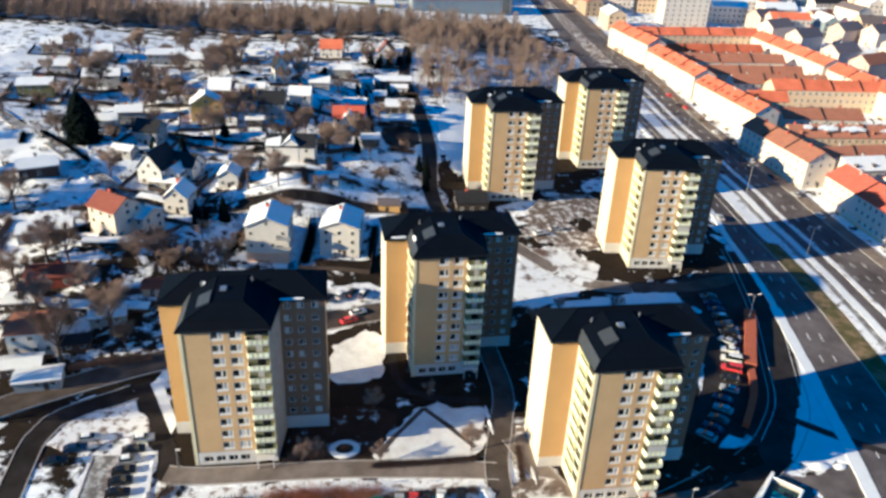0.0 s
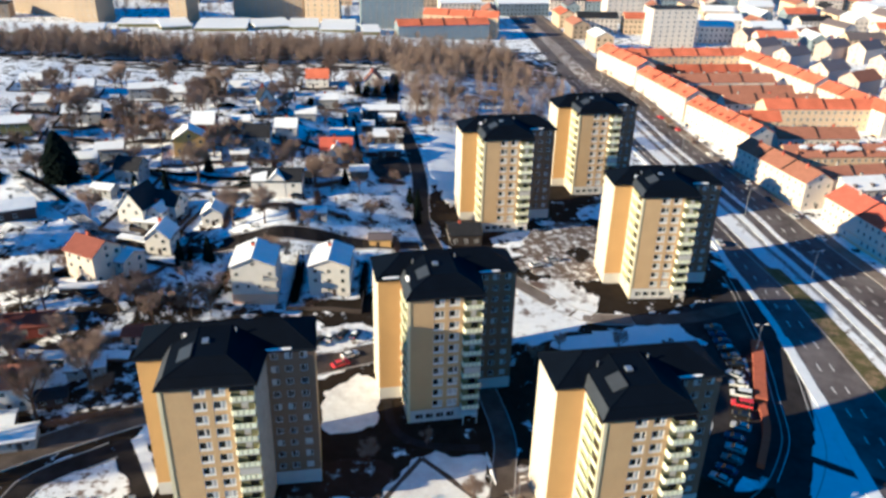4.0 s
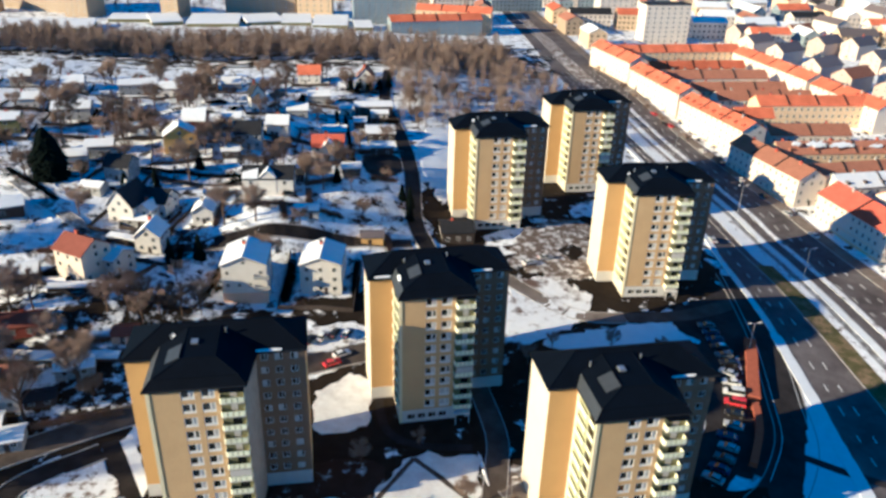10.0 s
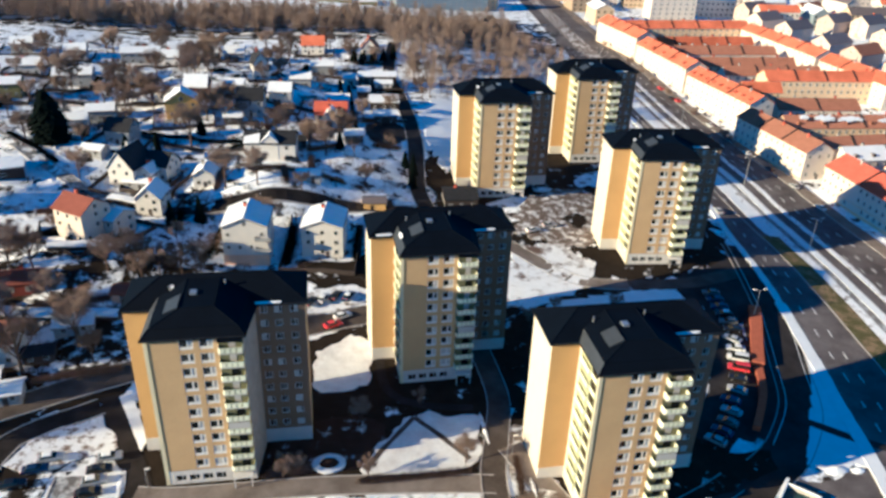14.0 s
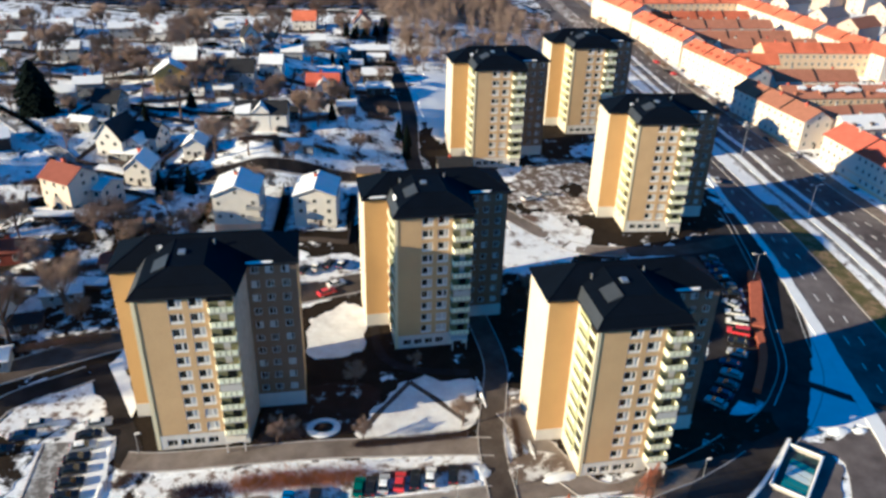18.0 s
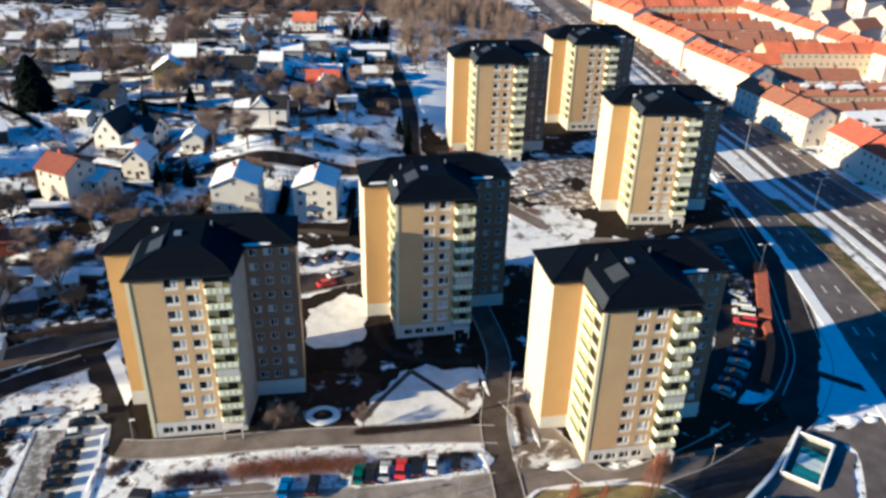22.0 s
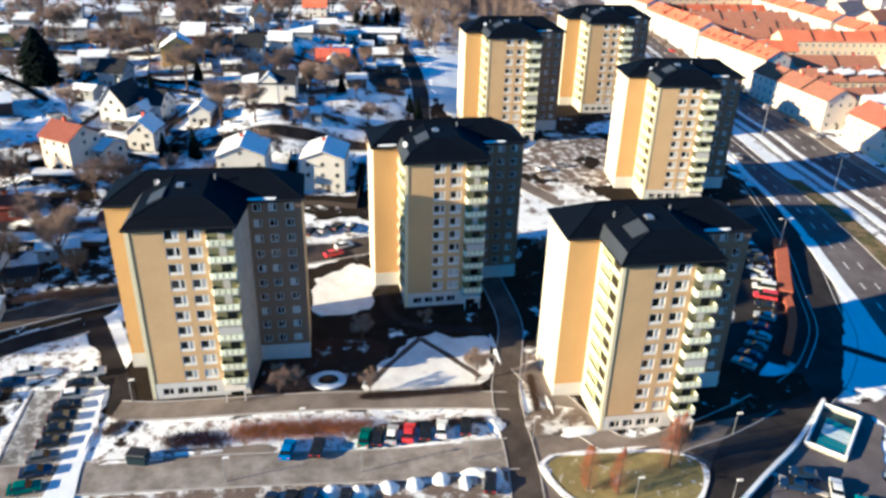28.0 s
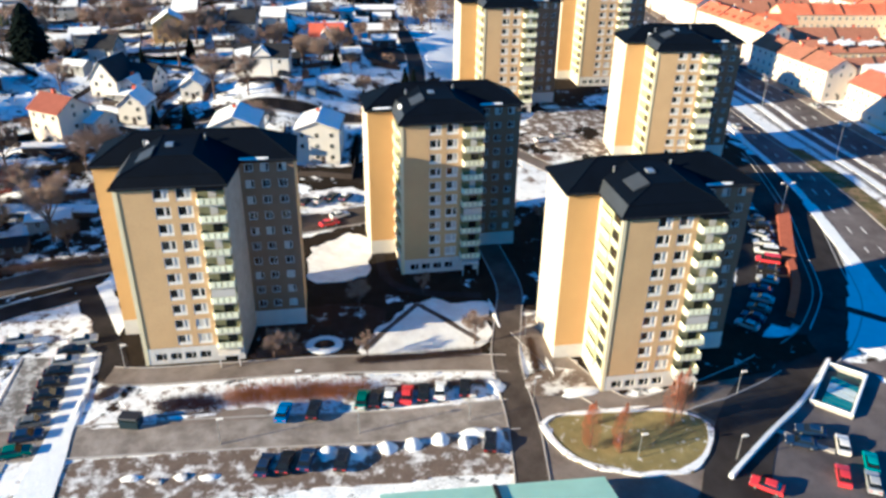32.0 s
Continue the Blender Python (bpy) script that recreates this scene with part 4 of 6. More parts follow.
def far_window(w, h):
    """The same in one mesh, frame and glass, for blocks far off."""
    if (w, h, "far") not in WIN_CACHE:
        me = lattice(w, h, [(0.1, 0.1, w - 0.1, h - 0.1)], -0.05, 0.02).mesh("window", M_window_white)
        bm = bmesh.new()
        bm.from_mesh(me)
        f = bm.faces.new([bm.verts.new(p) for p in ((0.1, -0.01, 0.1), (w - 0.1, -0.01, 0.1), (w - 0.1, -0.01, h - 0.1), (0.1, -0.01, h - 0.1))])
        f.material_index = 1
        bm.to_mesh(me)
        bm.free()
        me.materials.append(M_blind)
        WIN_CACHE[w, h, "far"] = me
    return WIN_CACHE[w, h, "far"]


def gable_shell(w, d, h, rise, over, lift, thick):
    """A folded sheet over a ridge along x."""
    e = d / 2 + over
    drop = rise / (d / 2) * over
    x0, x1 = -w / 2 - over, w / 2 + over
    g = Geo()
    sec = [(-e, h - drop + lift), (0, h + rise + lift), (e, h - drop + lift), (e, h - drop + lift + thick), (0, h + rise + lift + thick * 1.15), (-e, h - drop + lift + thick)]
    n = len(sec)
    g.v = [(x0, y, z) for y, z in sec] + [(x1, y, z) for y, z in sec]
    g.f = [(0, 5, 4, 1), (1, 4, 3, 2), (n + 1, n + 4, n + 5, n), (n + 2, n + 3, n + 4, n + 1)]
    g.f += [(i, (i + 1) % n, n + (i + 1) % n, n + i) for i in range(n)]
    return g


def half_cover(w, d, h, rise, over, side):
    """Snow on one slope, as a thin uneven sheet."""
    e = (d / 2 + over) * 0.97
    z0, k = h + rise, rise / (d / 2)
    x0, x1 = -w / 2 - over * 0.9, w / 2 + over * 0.9
    g, nx_, ny_ = Geo(), max(3, int(w / 1.6)), 4
    base = []
    for j in range(ny_ + 1):
        for i in range(nx_ + 1):
            x, y = x0 + (x1 - x0) * i / nx_, side * (0.03 + (e - 0.03) * j / ny_)
            rag = 0.25 * noise.noise((x * 0.9 + w * 3, y * 0.9 + d, h)) if j == ny_ else 0
            y += side * rag - side * max(0, rag)
            base.append((x, y, z0 - abs(y) * k + 0.17))
    top = [(x, y, z + 0.2 + 0.06 * noise.noise((x, y, h))) for x, y, z in base]
    g.v = base + top
    n, m = len(base), nx_ + 1
    for j in range(ny_):
        for i in range(nx_):
            q = (j * m + i, j * m + i + 1, (j + 1) * m + i + 1, (j + 1) * m + i)
            g.f.append(tuple(n + c for c in (q if side > 0 else q[::-1])))
    rim = [i for i in range(m)] + [j * m + nx_ for j in range(1, ny_ + 1)] + [ny_ * m + i for i in range(nx_ - 1, -1, -1)] + [j * m for j in range(ny_ - 1, 0, -1)]
    for a, b in zip(rim, rim[1:] + rim[:1]):
        g.f.append((a, b, n + b, n + a) if side > 0 else (b, a, n + a, n + b))
    return g


def building(name, category, x, y, w, d, h, rise, turn, ridge, wall, roof, snow="none", storeys=2, group="villas", pitch=2.6, win=(1.1, 1.25), chimneys=1, base=0.4, faces="fs", dormers=0, label=None):
    """A house with gabled roof; w along local x, ridge along x or y."""
    z = min(ground_z(x + a, y + b) for a in (-w / 3, 0, w / 3) for b in (-d / 3, 0, d / 3))
    snowy = {"both": "snow-covered ", "left": "half snow-covered ", "right": "half snow-covered "}.get(snow, "bare ")
    t = thing(name, label or f"{COLOUR_WORDS[wall]} {name.replace('_', ' ')} with a {snowy}{ROOF_WORDS[roof]}", category, group, at=pose(x, y, z, 0, 0, turn))
    spin = pose(0, 0, 0, 0, 0, 90) if ridge == "y" else pose(0, 0, 0)
    a, b = (d, w) if ridge == "y" else (w, d)
    body = Geo()
    sec = [(-b / 2, -1.5), (b / 2, -1.5), (b / 2, h), (0, h + rise), (-b / 2, h)]
    body.slab([(-a / 2, p, q) for p, q in sec], [(a / 2, p, q) for p, q in sec])
    part("wall", body, WALLS[wall], t, at=spin)
    over = 0.45 if w < 20 else 0.35
    part("roof", gable_shell(a, b, h, rise, over, 0.02, 0.16), ROOFS[roof], t, at=spin)
    for side, words in ((-1, ("both", "right") if ridge == "y" else ("both", "front")), (1, ("both", "left") if ridge == "y" else ("both", "back"))):
        if snow in words:
            part("snow_cover", half_cover(a, b, h, rise, over, side), M_snow, t, "snow lying on the roof slope", at=spin)
    r = random.Random(int(abs(x * 31 + y * 17)))
    for k in range(chimneys):
        cx = (r.random() - 0.5) * a * 0.5 if chimneys == 1 else a * ((k + 0.5) / chimneys - 0.5)
        c = part("chimney", Geo().box(cx - 0.4, 0.2, h + rise * 0.5, cx + 0.4, 1.0, h + rise + 1.1), ROOFS["red"] if r.random() < 0.5 else M_concrete, t, at=spin)
        part("chimney_cap", Geo().box(cx - 0.48, 0.12, h + rise + 1.1, cx + 0.48, 1.08, h + rise + 1.22), M_dark, c)
    frame_me, pane_me = (far_window(*win), None) if h > 9.2 or y > 400 else house_window(*win)
    sides = [("f", w, pose(0, -d / 2, 0))]
    sides.append(("s", d, pose(w / 2, 0, 0, 0, 0, 90) if x < 32 else pose(-w / 2, 0, 0, 0, 0, -90)))
    for key, length, m in sides:
        if key not in faces:
            continue
        n = max(1, int((length - 0.8) / pitch))
        for s in range(storeys):
            zz = base + 0.85 + s * (h - base) / storeys
            if zz + win[1] > h - 0.05:
                zz = h - win[1] - 0.1
            for i in range(n):
                if w < 20 and r.random() < 0.12:
                    continue
                p = part("window", frame_me, None, t, at=m @ pose(-length / 2 + length * (i + 0.5) / n - win[0] / 2, 0, zz))
                if pane_me:
                    part("pane", pane_me, None, p)
        if (key == "f") == (ridge == "y") and rise > 2.2 and w < 20:
            p = part("window", frame_me, None, t, at=m @ pose(-win[0] / 2, 0, h + 0.25))
            if pane_me:
                part("pane", pane_me, None, p)
    if w < 20 and "f" in faces:
        dx = (r.random() - 0.5) * w * 0.4
        part("door", Geo().box(dx - 0.5, -d / 2 - 0.04, 0, dx + 0.5, -d / 2 + 0.05, 2.05), WALLS["dark"], t, "dark front door")
    for k in range(1, round(a / 17) if w >= 20 or d >= 20 else 0):
        g = gable_shell(0.5, b, h, rise, 0.05, 0.2, 0.35)
        g.v = [(p - a / 2 + a * k / round(a / 17), q, z_) for p, q, z_ in g.v]
        part("party_wall", g, ROOFS["slate"], t, at=spin)
    for k in range(dormers):
        cx = a * ((k + 0.5) / dormers - 0.5)
        zz, yy = h + rise * 0.25, -b / 2 * 0.75
        turn_round = spin @ pose(0, 0, 0, 0, 0, 180) if ridge == "y" else spin
        dm = part("dormer", Geo().box(cx - 0.8, yy - 0.3, zz, cx + 0.8, yy + 2.0, zz + 1.2), ROOFS[roof], t, at=turn_round)
        part("pane", Geo().box(cx - 0.5, yy - 0.34, zz + 0.3, cx + 0.5, yy - 0.29, zz + 1.0), M_glass, dm)
    return t


def garden_fence(x, y, w, d, turn, seed):
    """A board fence on three sides of a garden, following the land."""
    r = random.Random(seed)
    c, s_ = math.cos(radians(turn)), math.sin(radians(turn))
    far, near = d / 2 + r.uniform(2, 4), d / 2 + r.uniform(5, 8)
    left, right = w / 2 + r.uniform(2.5, 5), w / 2 + r.uniform(2.5, 5)
    corners = [(-left, far), (-left, -near), (right, -near), (right, far)]
    line = [Vector(p) for p in corners]
    path = [p.lerp(q, k / 10) for p, q in zip(line, line[1:]) for k in range(10)] + [line[-1]]
    g = Geo()
    for k, p in enumerate(path):
        t = (path[min(k + 1, len(path) - 1)] - path[max(k - 1, 0)]).normalized() * 0.09
        for e, up in ((-1, -0.4), (1, -0.4), (1, 1.35), (-1, 1.35)):
            q = p + Vector((t.y, -t.x)) * e
            wx, wy = x + c * q.x - s_ * q.y, y + s_ * q.x + c * q.y
            g.v.append((wx, wy, ground_z(wx, wy) + up + (0.12 * noise.noise((wx, wy, 2)) if up > 0 else 0)))
        if k:
            g.f += [(4 * k - 4 + i, 4 * k - 4 + (i + 1) % 4, 4 * k + (i + 1) % 4, 4 * k + i) for i in range(4)]
    g.f += [(3, 2, 1, 0), tuple(len(g.v) - 4 + i for i in range(4))]
    solo("garden_fence", g, WALLS["dark"], "dark weathered board fence round a villa garden", "fence", "garden fences")


def villa(x, y, w, d, h, rise, turn, ridge, wall, roof, snow):
    small = h < 3.3
    if h >= 4.5 and y > 70:
        garden_fence(x, y, w, d, turn, int(x * 13 + y))
    building("shed" if small else "villa", "shed" if small else "house", x, y, w, d, h, rise, turn, ridge, wall, roof, snow, 1 if h < 4.6 else (3 if h > 7.5 else 2), "sheds" if small else "villas", chimneys=0 if small else 1, faces="f" if small else "fs")


va = building("villa", "house", 10, 80, 11.5, 12, 11.2, 2.4, -4, "y", "white", "tin", "both", 3)
part("base_wall", Geo().box(-5.85, -6.1, -1.5, 5.85, -5.9, 3.2), WALLS["peach"], va, "pinkish rendered basement wall")
for k in (4.6, 7.6):
    bal = part("balcony", Geo().box(2.6, -7.4, k, 6.6, -5.9, k + 0.15), M_concrete, va)
    part("rail", Geo().box(2.6, -7.42, k + 0.15, 6.6, -7.36, k + 1.05).box(6.54, -7.36, k + 0.15, 6.6, -5.9, k + 1.05).box(2.6, -7.36, k + 0.15, 2.66, -5.9, k + 1.05), WALLS["grey"], bal)
villa(30, 82, 11.0, 12, 8.8, 2.0, -8, "y", "white", "tin", "both")
villa(-31, 82, 10, 9, 8.6, 2.8, -36, "x", "cream", "rust", "none")
villa(-24, 84, 6, 8, 5.5, 1.6, -30, "x", "cream", "tin", "both")
villa(-26, 116, 8, 11, 6, 5, -20, "y", "white", "slate", "left")
villa(-18.5, 119, 9, 8, 5.2, 3.2, -20, "x", "white", "slate", "none")
villa(-20.5, 113.5, 4.5, 5, 4.6, 2.0, -20, "y", "white", "tin", "both")
wide = building("villa", "house", 14.5, 127, 15.5, 9, 6.2, 2.8, -5, "x", "white", "slate", "none", 2, "villas", 4.2)
gable = Geo().slab([(-2.6, -4.62, 0), (2.6, -4.62, 0), (2.6, -4.62, 6.6), (0, -4.62, 8.8), (-2.6, -4.62, 6.6)], [(-2.6, -0.5, 0), (2.6, -0.5, 0), (2.6, -0.5, 6.6), (0, -0.5, 8.8), (-2.6, -0.5, 6.6)])
front = part("gable_front", gable, WALLS["white"], wide, "white gabled bay over the front door")
part("bay_roof", Geo().slab([(-2.9, -4.9, 6.5), (0, -4.9, 8.95), (2.9, -4.9, 6.5), (0, -4.9, 9.15)], [(-2.9, -0.4, 6.5), (0, -0.4, 8.95), (2.9, -0.4, 6.5), (0, -0.4, 9.15)]), M_snow, front, "snow on the small gable roof")
part("snow_cover", Geo().slab([(-7.9, -4.7, 6.24), (-3, -4.7, 6.24), (-3, -1.2, 8.4), (-7.9, -2.4, 7.65)], [(-7.8, -4.6, 6.44), (-3.1, -4.6, 6.44), (-3.1, -1.3, 8.56), (-7.8, -2.5, 7.8)]), M_snow, wide, "remnant of snow on the dark roof")
villa(-40, 40, 10, 9, 6, 0.7, 4, "x", "white", "brown", "none")
villa(-42, 61, 11, 7, 3.5, 1.5, 3, "x", "rust", "rust", "none")
villa(-18, 166, 11, 8, 6, 3.5, 8, "y", "yellow", "slate", "both")
villa(-14, 179, 8, 8, 5, 3.5, -5, "x", "rust", "tin", "both")
villa(6, 167, 9, 8, 6, 3.5, -5, "x", "grey", "slate", "none")
villa(34, 160, 11, 8, 5.5, 3.2, -4, "x", "cream", "red", "none")
villa(34, 155.6, 4, 3, 5.5, 2.2, -4, "y", "white", "tin", "both")
villa(37, 185, 9, 7, 3.5, 1.5, -3, "x", "white", "tin", "both")
villa(55, 186, 11, 11, 3.5, 1.2, -3, "x", "dark", "tin", "both")
villa(54, 168, 8.5, 7, 3.5, 1.2, -3, "x", "dark", "tin", "both")
villa(55, 219, 16, 9, 5, 1.0, -3, "x", "dark", "tin", "both")
villa(57, 212, 7, 5, 3.0, 1.0, -3, "x", "white", "tin", "both")
villa(32, 236, 10, 8, 4.5, 1.6, -3, "x", "grey", "tin", "both")
villa(16, 178, 8, 8, 5, 2.5, -6, "x", "white", "tin", "both")
villa(28, 277, 11, 9, 5, 3.5, -4, "x", "white", "orange", "none")
villa(55, 265, 8, 9, 6, 4.5, -8, "y", "white", "brown", "none")
villa(-48, 251, 16, 9, 5.5, 1.6, 8, "x", "grey", "tin", "both")
villa(-21, 257, 13, 9, 5, 1.2, 5, "x", "dark", "tin", "both")
villa(7, 203, 6, 9, 7, 4.5, 12, "y", "white", "slate", "none")
villa(-83, 187, 12, 9, 5.5, 1.6, 6, "x", "olive", "tin", "both")
villa(-65, 209, 14, 9, 5, 2, 5, "x", "grey", "tin", "both")
villa(-45, 165, 9, 8, 4, 1.5, 6, "x", "grey", "tin", "both")
villa(-61, 115, 11, 9, 3.6, 1.6, 20, "x", "dark", "tin", "both")
villa(-17, 98, 7, 8, 5, 3, -10, "y", "white", "tin", "both")
villa(-4, 111, 6, 7, 4, 2, -5, "y", "white", "tin", "both")
villa(-48, 83, 10, 7, 3, 1.2, 10, "x", "dark", "tin", "both")
villa(-52, 81, 8, 7, 3, 1.0, 10, "x", "grey", "tin", "both")
villa(-24, 182, 9, 8, 4, 2, 2, "x", "white", "tin", "both")
villa(-86, 224, 9, 8, 4.5, 2, 6, "x", "white", "tin", "both")
villa(-48, 213, 9, 8, 4.5, 2, 4, "x", "grey", "tin", "both")
villa(-8, 259, 9, 8, 4.5, 2.4, 2, "x", "grey", "tin", "both")
villa(-34, 247, 8, 7, 4.5, 2.4, 2, "x", "white", "tin", "both")
villa(-77, 258, 9, 8, 4.5, 2.4, 5, "x", "white", "tin", "both")
villa(-101, 265, 9, 8, 4.5, 2.4, 5, "x", "grey", "tin", "both")
villa(23, 203, 8, 7, 4, 2, -3, "x", "grey", "tin", "both")
villa(43, 217, 5, 7, 3.2, 1.2, -3, "x", "white", "tin", "both")
villa(48, 201, 5, 6, 3, 1.2, -3, "x", "dark", "tin", "both")
villa(-1, 182, 7, 6, 3.5, 1.5, -3, "x", "white", "tin", "both")
villa(-51, 155, 8, 7, 3.5, 1.5, 8, "x", "white", "tin", "both")
villa(-39, 129, 7, 5, 2.8, 1.0, -20, "x", "grey", "tin", "both")
villa(-23, 111, 8, 4, 2.6, 0.8, -15, "x", "grey", "tin", "both")
villa(-33, 141, 8, 8, 5, 3, -15, "x", "grey", "slate", "none")
villa(-0, 159, 6, 5, 2.8, 1.2, 0, "x", "dark", "tin", "both")
villa(22, 137, 6, 5, 2.8, 1.2, 0, "x", "dark", "slate", "none")
villa(41, 140, 6, 5, 2.8, 1.2, 0, "x", "dark", "tin", "both")
villa(26, 109, 7, 5, 2.6, 1.0, -6, "x", "grey", "tin", "both")
villa(-3, 126, 5, 4, 2.6, 0.9, -6, "x", "grey", "tin", "both")
villa(45, 102, 6.5, 5, 2.8, 0.5, -3, "x", "yellow", "tin", "none")
villa(72, 108, 10, 10, 4.0, 1.6, -3, "x", "dark", "slate", "none")
villa(-17, 57, 5, 5, 2.8, 0.8, -5, "x", "peach", "rust", "left")
villa(-47, 53, 7, 5, 2.6, 0.6, 3, "x", "dark", "tin", "both")
villa(-35, 25, 9, 5, 2.6, 0.6, 8, "x", "grey", "tin", "both")
villa(-40, 30, 8, 5, 2.6, 0.6, 8, "x", "dark", "tin", "both")
villa(-31, 38, 6, 4, 2.4, 0.6, 8, "x", "dark", "slate", "none")
villa(-26, 47, 8, 5, 2.6, 0.7, 8, "x", "grey", "tin", "both")
villa(-39, 45, 5, 5, 2.6, 0.7, 8, "x", "white", "tin", "both")


def wing(x0, y0, x1, y1, depth, h, wall, roof, snow="none", storeys=4, rise=3.6, dormers=0, chimneys=3, pitch=3.0, faces="fs", name="apartment_block"):
    """A row of flats between two ends, with its ridge along it."""
    length, turn = math.hypot(x1 - x0, y1 - y0), math.degrees(math.atan2(y1 - y0, x1 - x0))
    if abs(turn) > 60:
        b = building(name, "apartment building", (x0 + x1) / 2, (y0 + y1) / 2, depth, length, h, rise, turn - 90, "y", wall, roof, snow, storeys, "city blocks", pitch, (1.2, 1.5), chimneys, 0.6, faces, dormers)
        part("ground_floor_band", Geo().box(-depth / 2 - 0.07, -length / 2 + 0.1, -1, -depth / 2 + 0.1, length / 2 - 0.1, 0.9).box(-depth / 2 - 0.12, -length / 2 + 0.1, 3.3, -depth / 2 + 0.1, length / 2 - 0.1, 3.5), WALLS["block_cream"], b, "ochre base course and string band")
        return b
    return building(name, "apartment building", (x0 + x1) / 2, (y0 + y1) / 2, length, depth, h, rise, turn, "x", wall, roof, snow, storeys, "city blocks", pitch, (1.2, 1.5), chimneys, 0.6, faces, dormers)


# blocks along the carriageway
wing(212, 302, 207, 352, 12, 12.5, "block_white", "orange", dormers=0, pitch=4.0)
wing(214, 242, 211, 298, 12, 12.0, "block_white", "orange", dormers=5, pitch=4.0)
wing(218, 187, 213, 238, 12, 12.5, "block_white", "orange", dormers=9, pitch=4.0)
wing(215, 352, 299, 352, 12, 12, "block_cream", "orange", chimneys=5, pitch=4.0, faces="f")
wing(302, 270, 299, 345, 12, 12, "block_white", "orange", chimneys=8, faces="s", pitch=4.0)
wing(304, 214, 302, 266, 12, 12, "block_white", "orange", chimneys=4, faces="s", pitch=4.0)
wing(221, 322, 287, 322, 10, 8, "block_cream", "orange", storeys=2, chimneys=4, pitch=4.0, faces="f")
wing(226, 296, 285, 294, 12, 8, "block_white", "brown", storeys=2, chimneys=8, pitch=4.0, faces="f")
wing(229, 272, 283, 270, 9, 7, "block_cream", "brown", storeys=2, chimneys=3, pitch=4.0, faces="f")
wing(235, 255, 287, 253, 10, 7, "block_white", "brown", storeys=2, chimneys=3, pitch=4.0, faces="f")
wing(245, 234, 305, 229, 12, 11, "block_cream", "orange", storeys=3, chimneys=4, pitch=3.2, faces="f")
wing(231, 199, 269, 196, 12, 8, "block_white", "brown", storeys=2, chimneys=2, pitch=3.2, faces="f")
wing(225, 218, 243, 216, 9, 10, "block_cream", "orange", storeys=3, chimneys=1, pitch=3.2, faces="f")
wing(219, 172, 304, 168, 12, 10.5, "block_cream", "brown", "none", storeys=3, chimneys=12, pitch=3.0, faces="f", dormers=8)
wing(212, 134, 208, 178, 12, 11, "block_white", "brown", storeys=3, chimneys=3, pitch=3.4)
wing(220, 134, 294, 138, 12, 10, "block_white", "tin", "both", storeys=3, chimneys=4, pitch=3.4, faces="f", dormers=10)
wing(220, 150, 284, 154, 9, 8, "block_cream", "brown", storeys=2, chimneys=3, pitch=4, faces="f")
wing(216, 88, 215, 124, 14, 10.5, "block_white", "red", storeys=3, chimneys=2, pitch=2.8, rise=4.2)
wing(226, 112, 274, 116, 12, 10.5, "block_white", "orange", storeys=3, chimneys=2, pitch=3, faces="f", rise=4.0)
wing(216, 40, 216, 84, 13, 10.5, "block_white", "orange", storeys=3, chimneys=2, pitch=3)
for x, y, rx, ry in ((235, 167.6, 5.5, 1.7), (246, 167, 6.5, 1.5), (262, 166, 4.0, 1.0), (226, 168.2, 2.5, 1.2)):
    g = Geo()
    ring = []
    for q in range(26):
        k = 0.75 + 0.85 * noise.noise((q * 0.9, x, 0))
        ring.append((x + rx * math.cos(q * 0.2417) * k, y + ry * math.sin(q * 0.2417) * k))
    level = ground_z(261, 170) + 10.4
    g.slab([(p, q, level + (q - 163.9) * 0.6) for p, q in ring], [(p, q, level + (q - 163.9) * 0.6 + 0.4) for p, q in ring])
    solo("roof_snow", g, M_snow, "ragged sheet of snow left on a tiled roof", "snow", "roof snow")
# gabled houses behind them
for gx_, gy_, gr in ((337, 393, "tin"), (341, 363, "tin"), (339, 319, "tin"), (339, 290, "brown"), (404, 375, "tin"), (384, 383, "tin"), (391, 335, "tin"), (346, 427, "tin"), (388, 424, "brown"), (378, 300, "tin"), (346, 262, "brown"), (376, 258, "tin"), (344, 232, "brown"), (338, 203, "red"), (364, 208, "tin")):
    building("gabled_house", "house", gx_, gy_, 13, 22, 9.5, 4.5, -68, "y", "block_pink", gr, "none", 3, "gabled houses", 3.5, (1.2, 1.5), 1)


def far_block(x, y, w, d, h, rise, turn, wall, roof, snow, storeys):
    """A distant block with its windows in one mesh."""
    t = thing("distant_block", f"distant {COLOUR_WORDS[wall]} block with a {'snow-covered ' if snow else ''}{ROOF_WORDS[roof]}", "apartment building", "distant blocks", at=pose(x, y, ground_z(x, y), 0, 0, turn))
    sec = [(-d / 2, -2), (d / 2, -2), (d / 2, h), (0, h + rise), (-d / 2, h)]
    part("wall", Geo().slab([(-w / 2, p, q) for p, q in sec], [(w / 2, p, q) for p, q in sec]), WALLS[wall], t)
    part("roof", gable_shell(w, d, h, rise, 0.4, 0.02, 0.2), M_snow if snow else ROOFS[roof], t)
    g = Geo()
    n, m = int(w / 3.4), int(d / 3.4)
    for s in range(storeys):
        z = 1.2 + s * (h - 0.6) / storeys
        for i in range(n):
            c = -w / 2 + w * (i + 0.5) / n
            g.box(c - 0.6, -d / 2 - 0.06, z, c + 0.6, -d / 2 + 0.05, z + 1.4)
        for i in range(m):
            c = -d / 2 + d * (i + 0.5) / m
            for e in (-1, 1):
                g.box(e * w / 2 - 0.06, c - 0.6, z, e * w / 2 + 0.06, c + 0.6, z + 1.4)
    tagged(part("glazing", g, M_glass, t), kind="stuff")


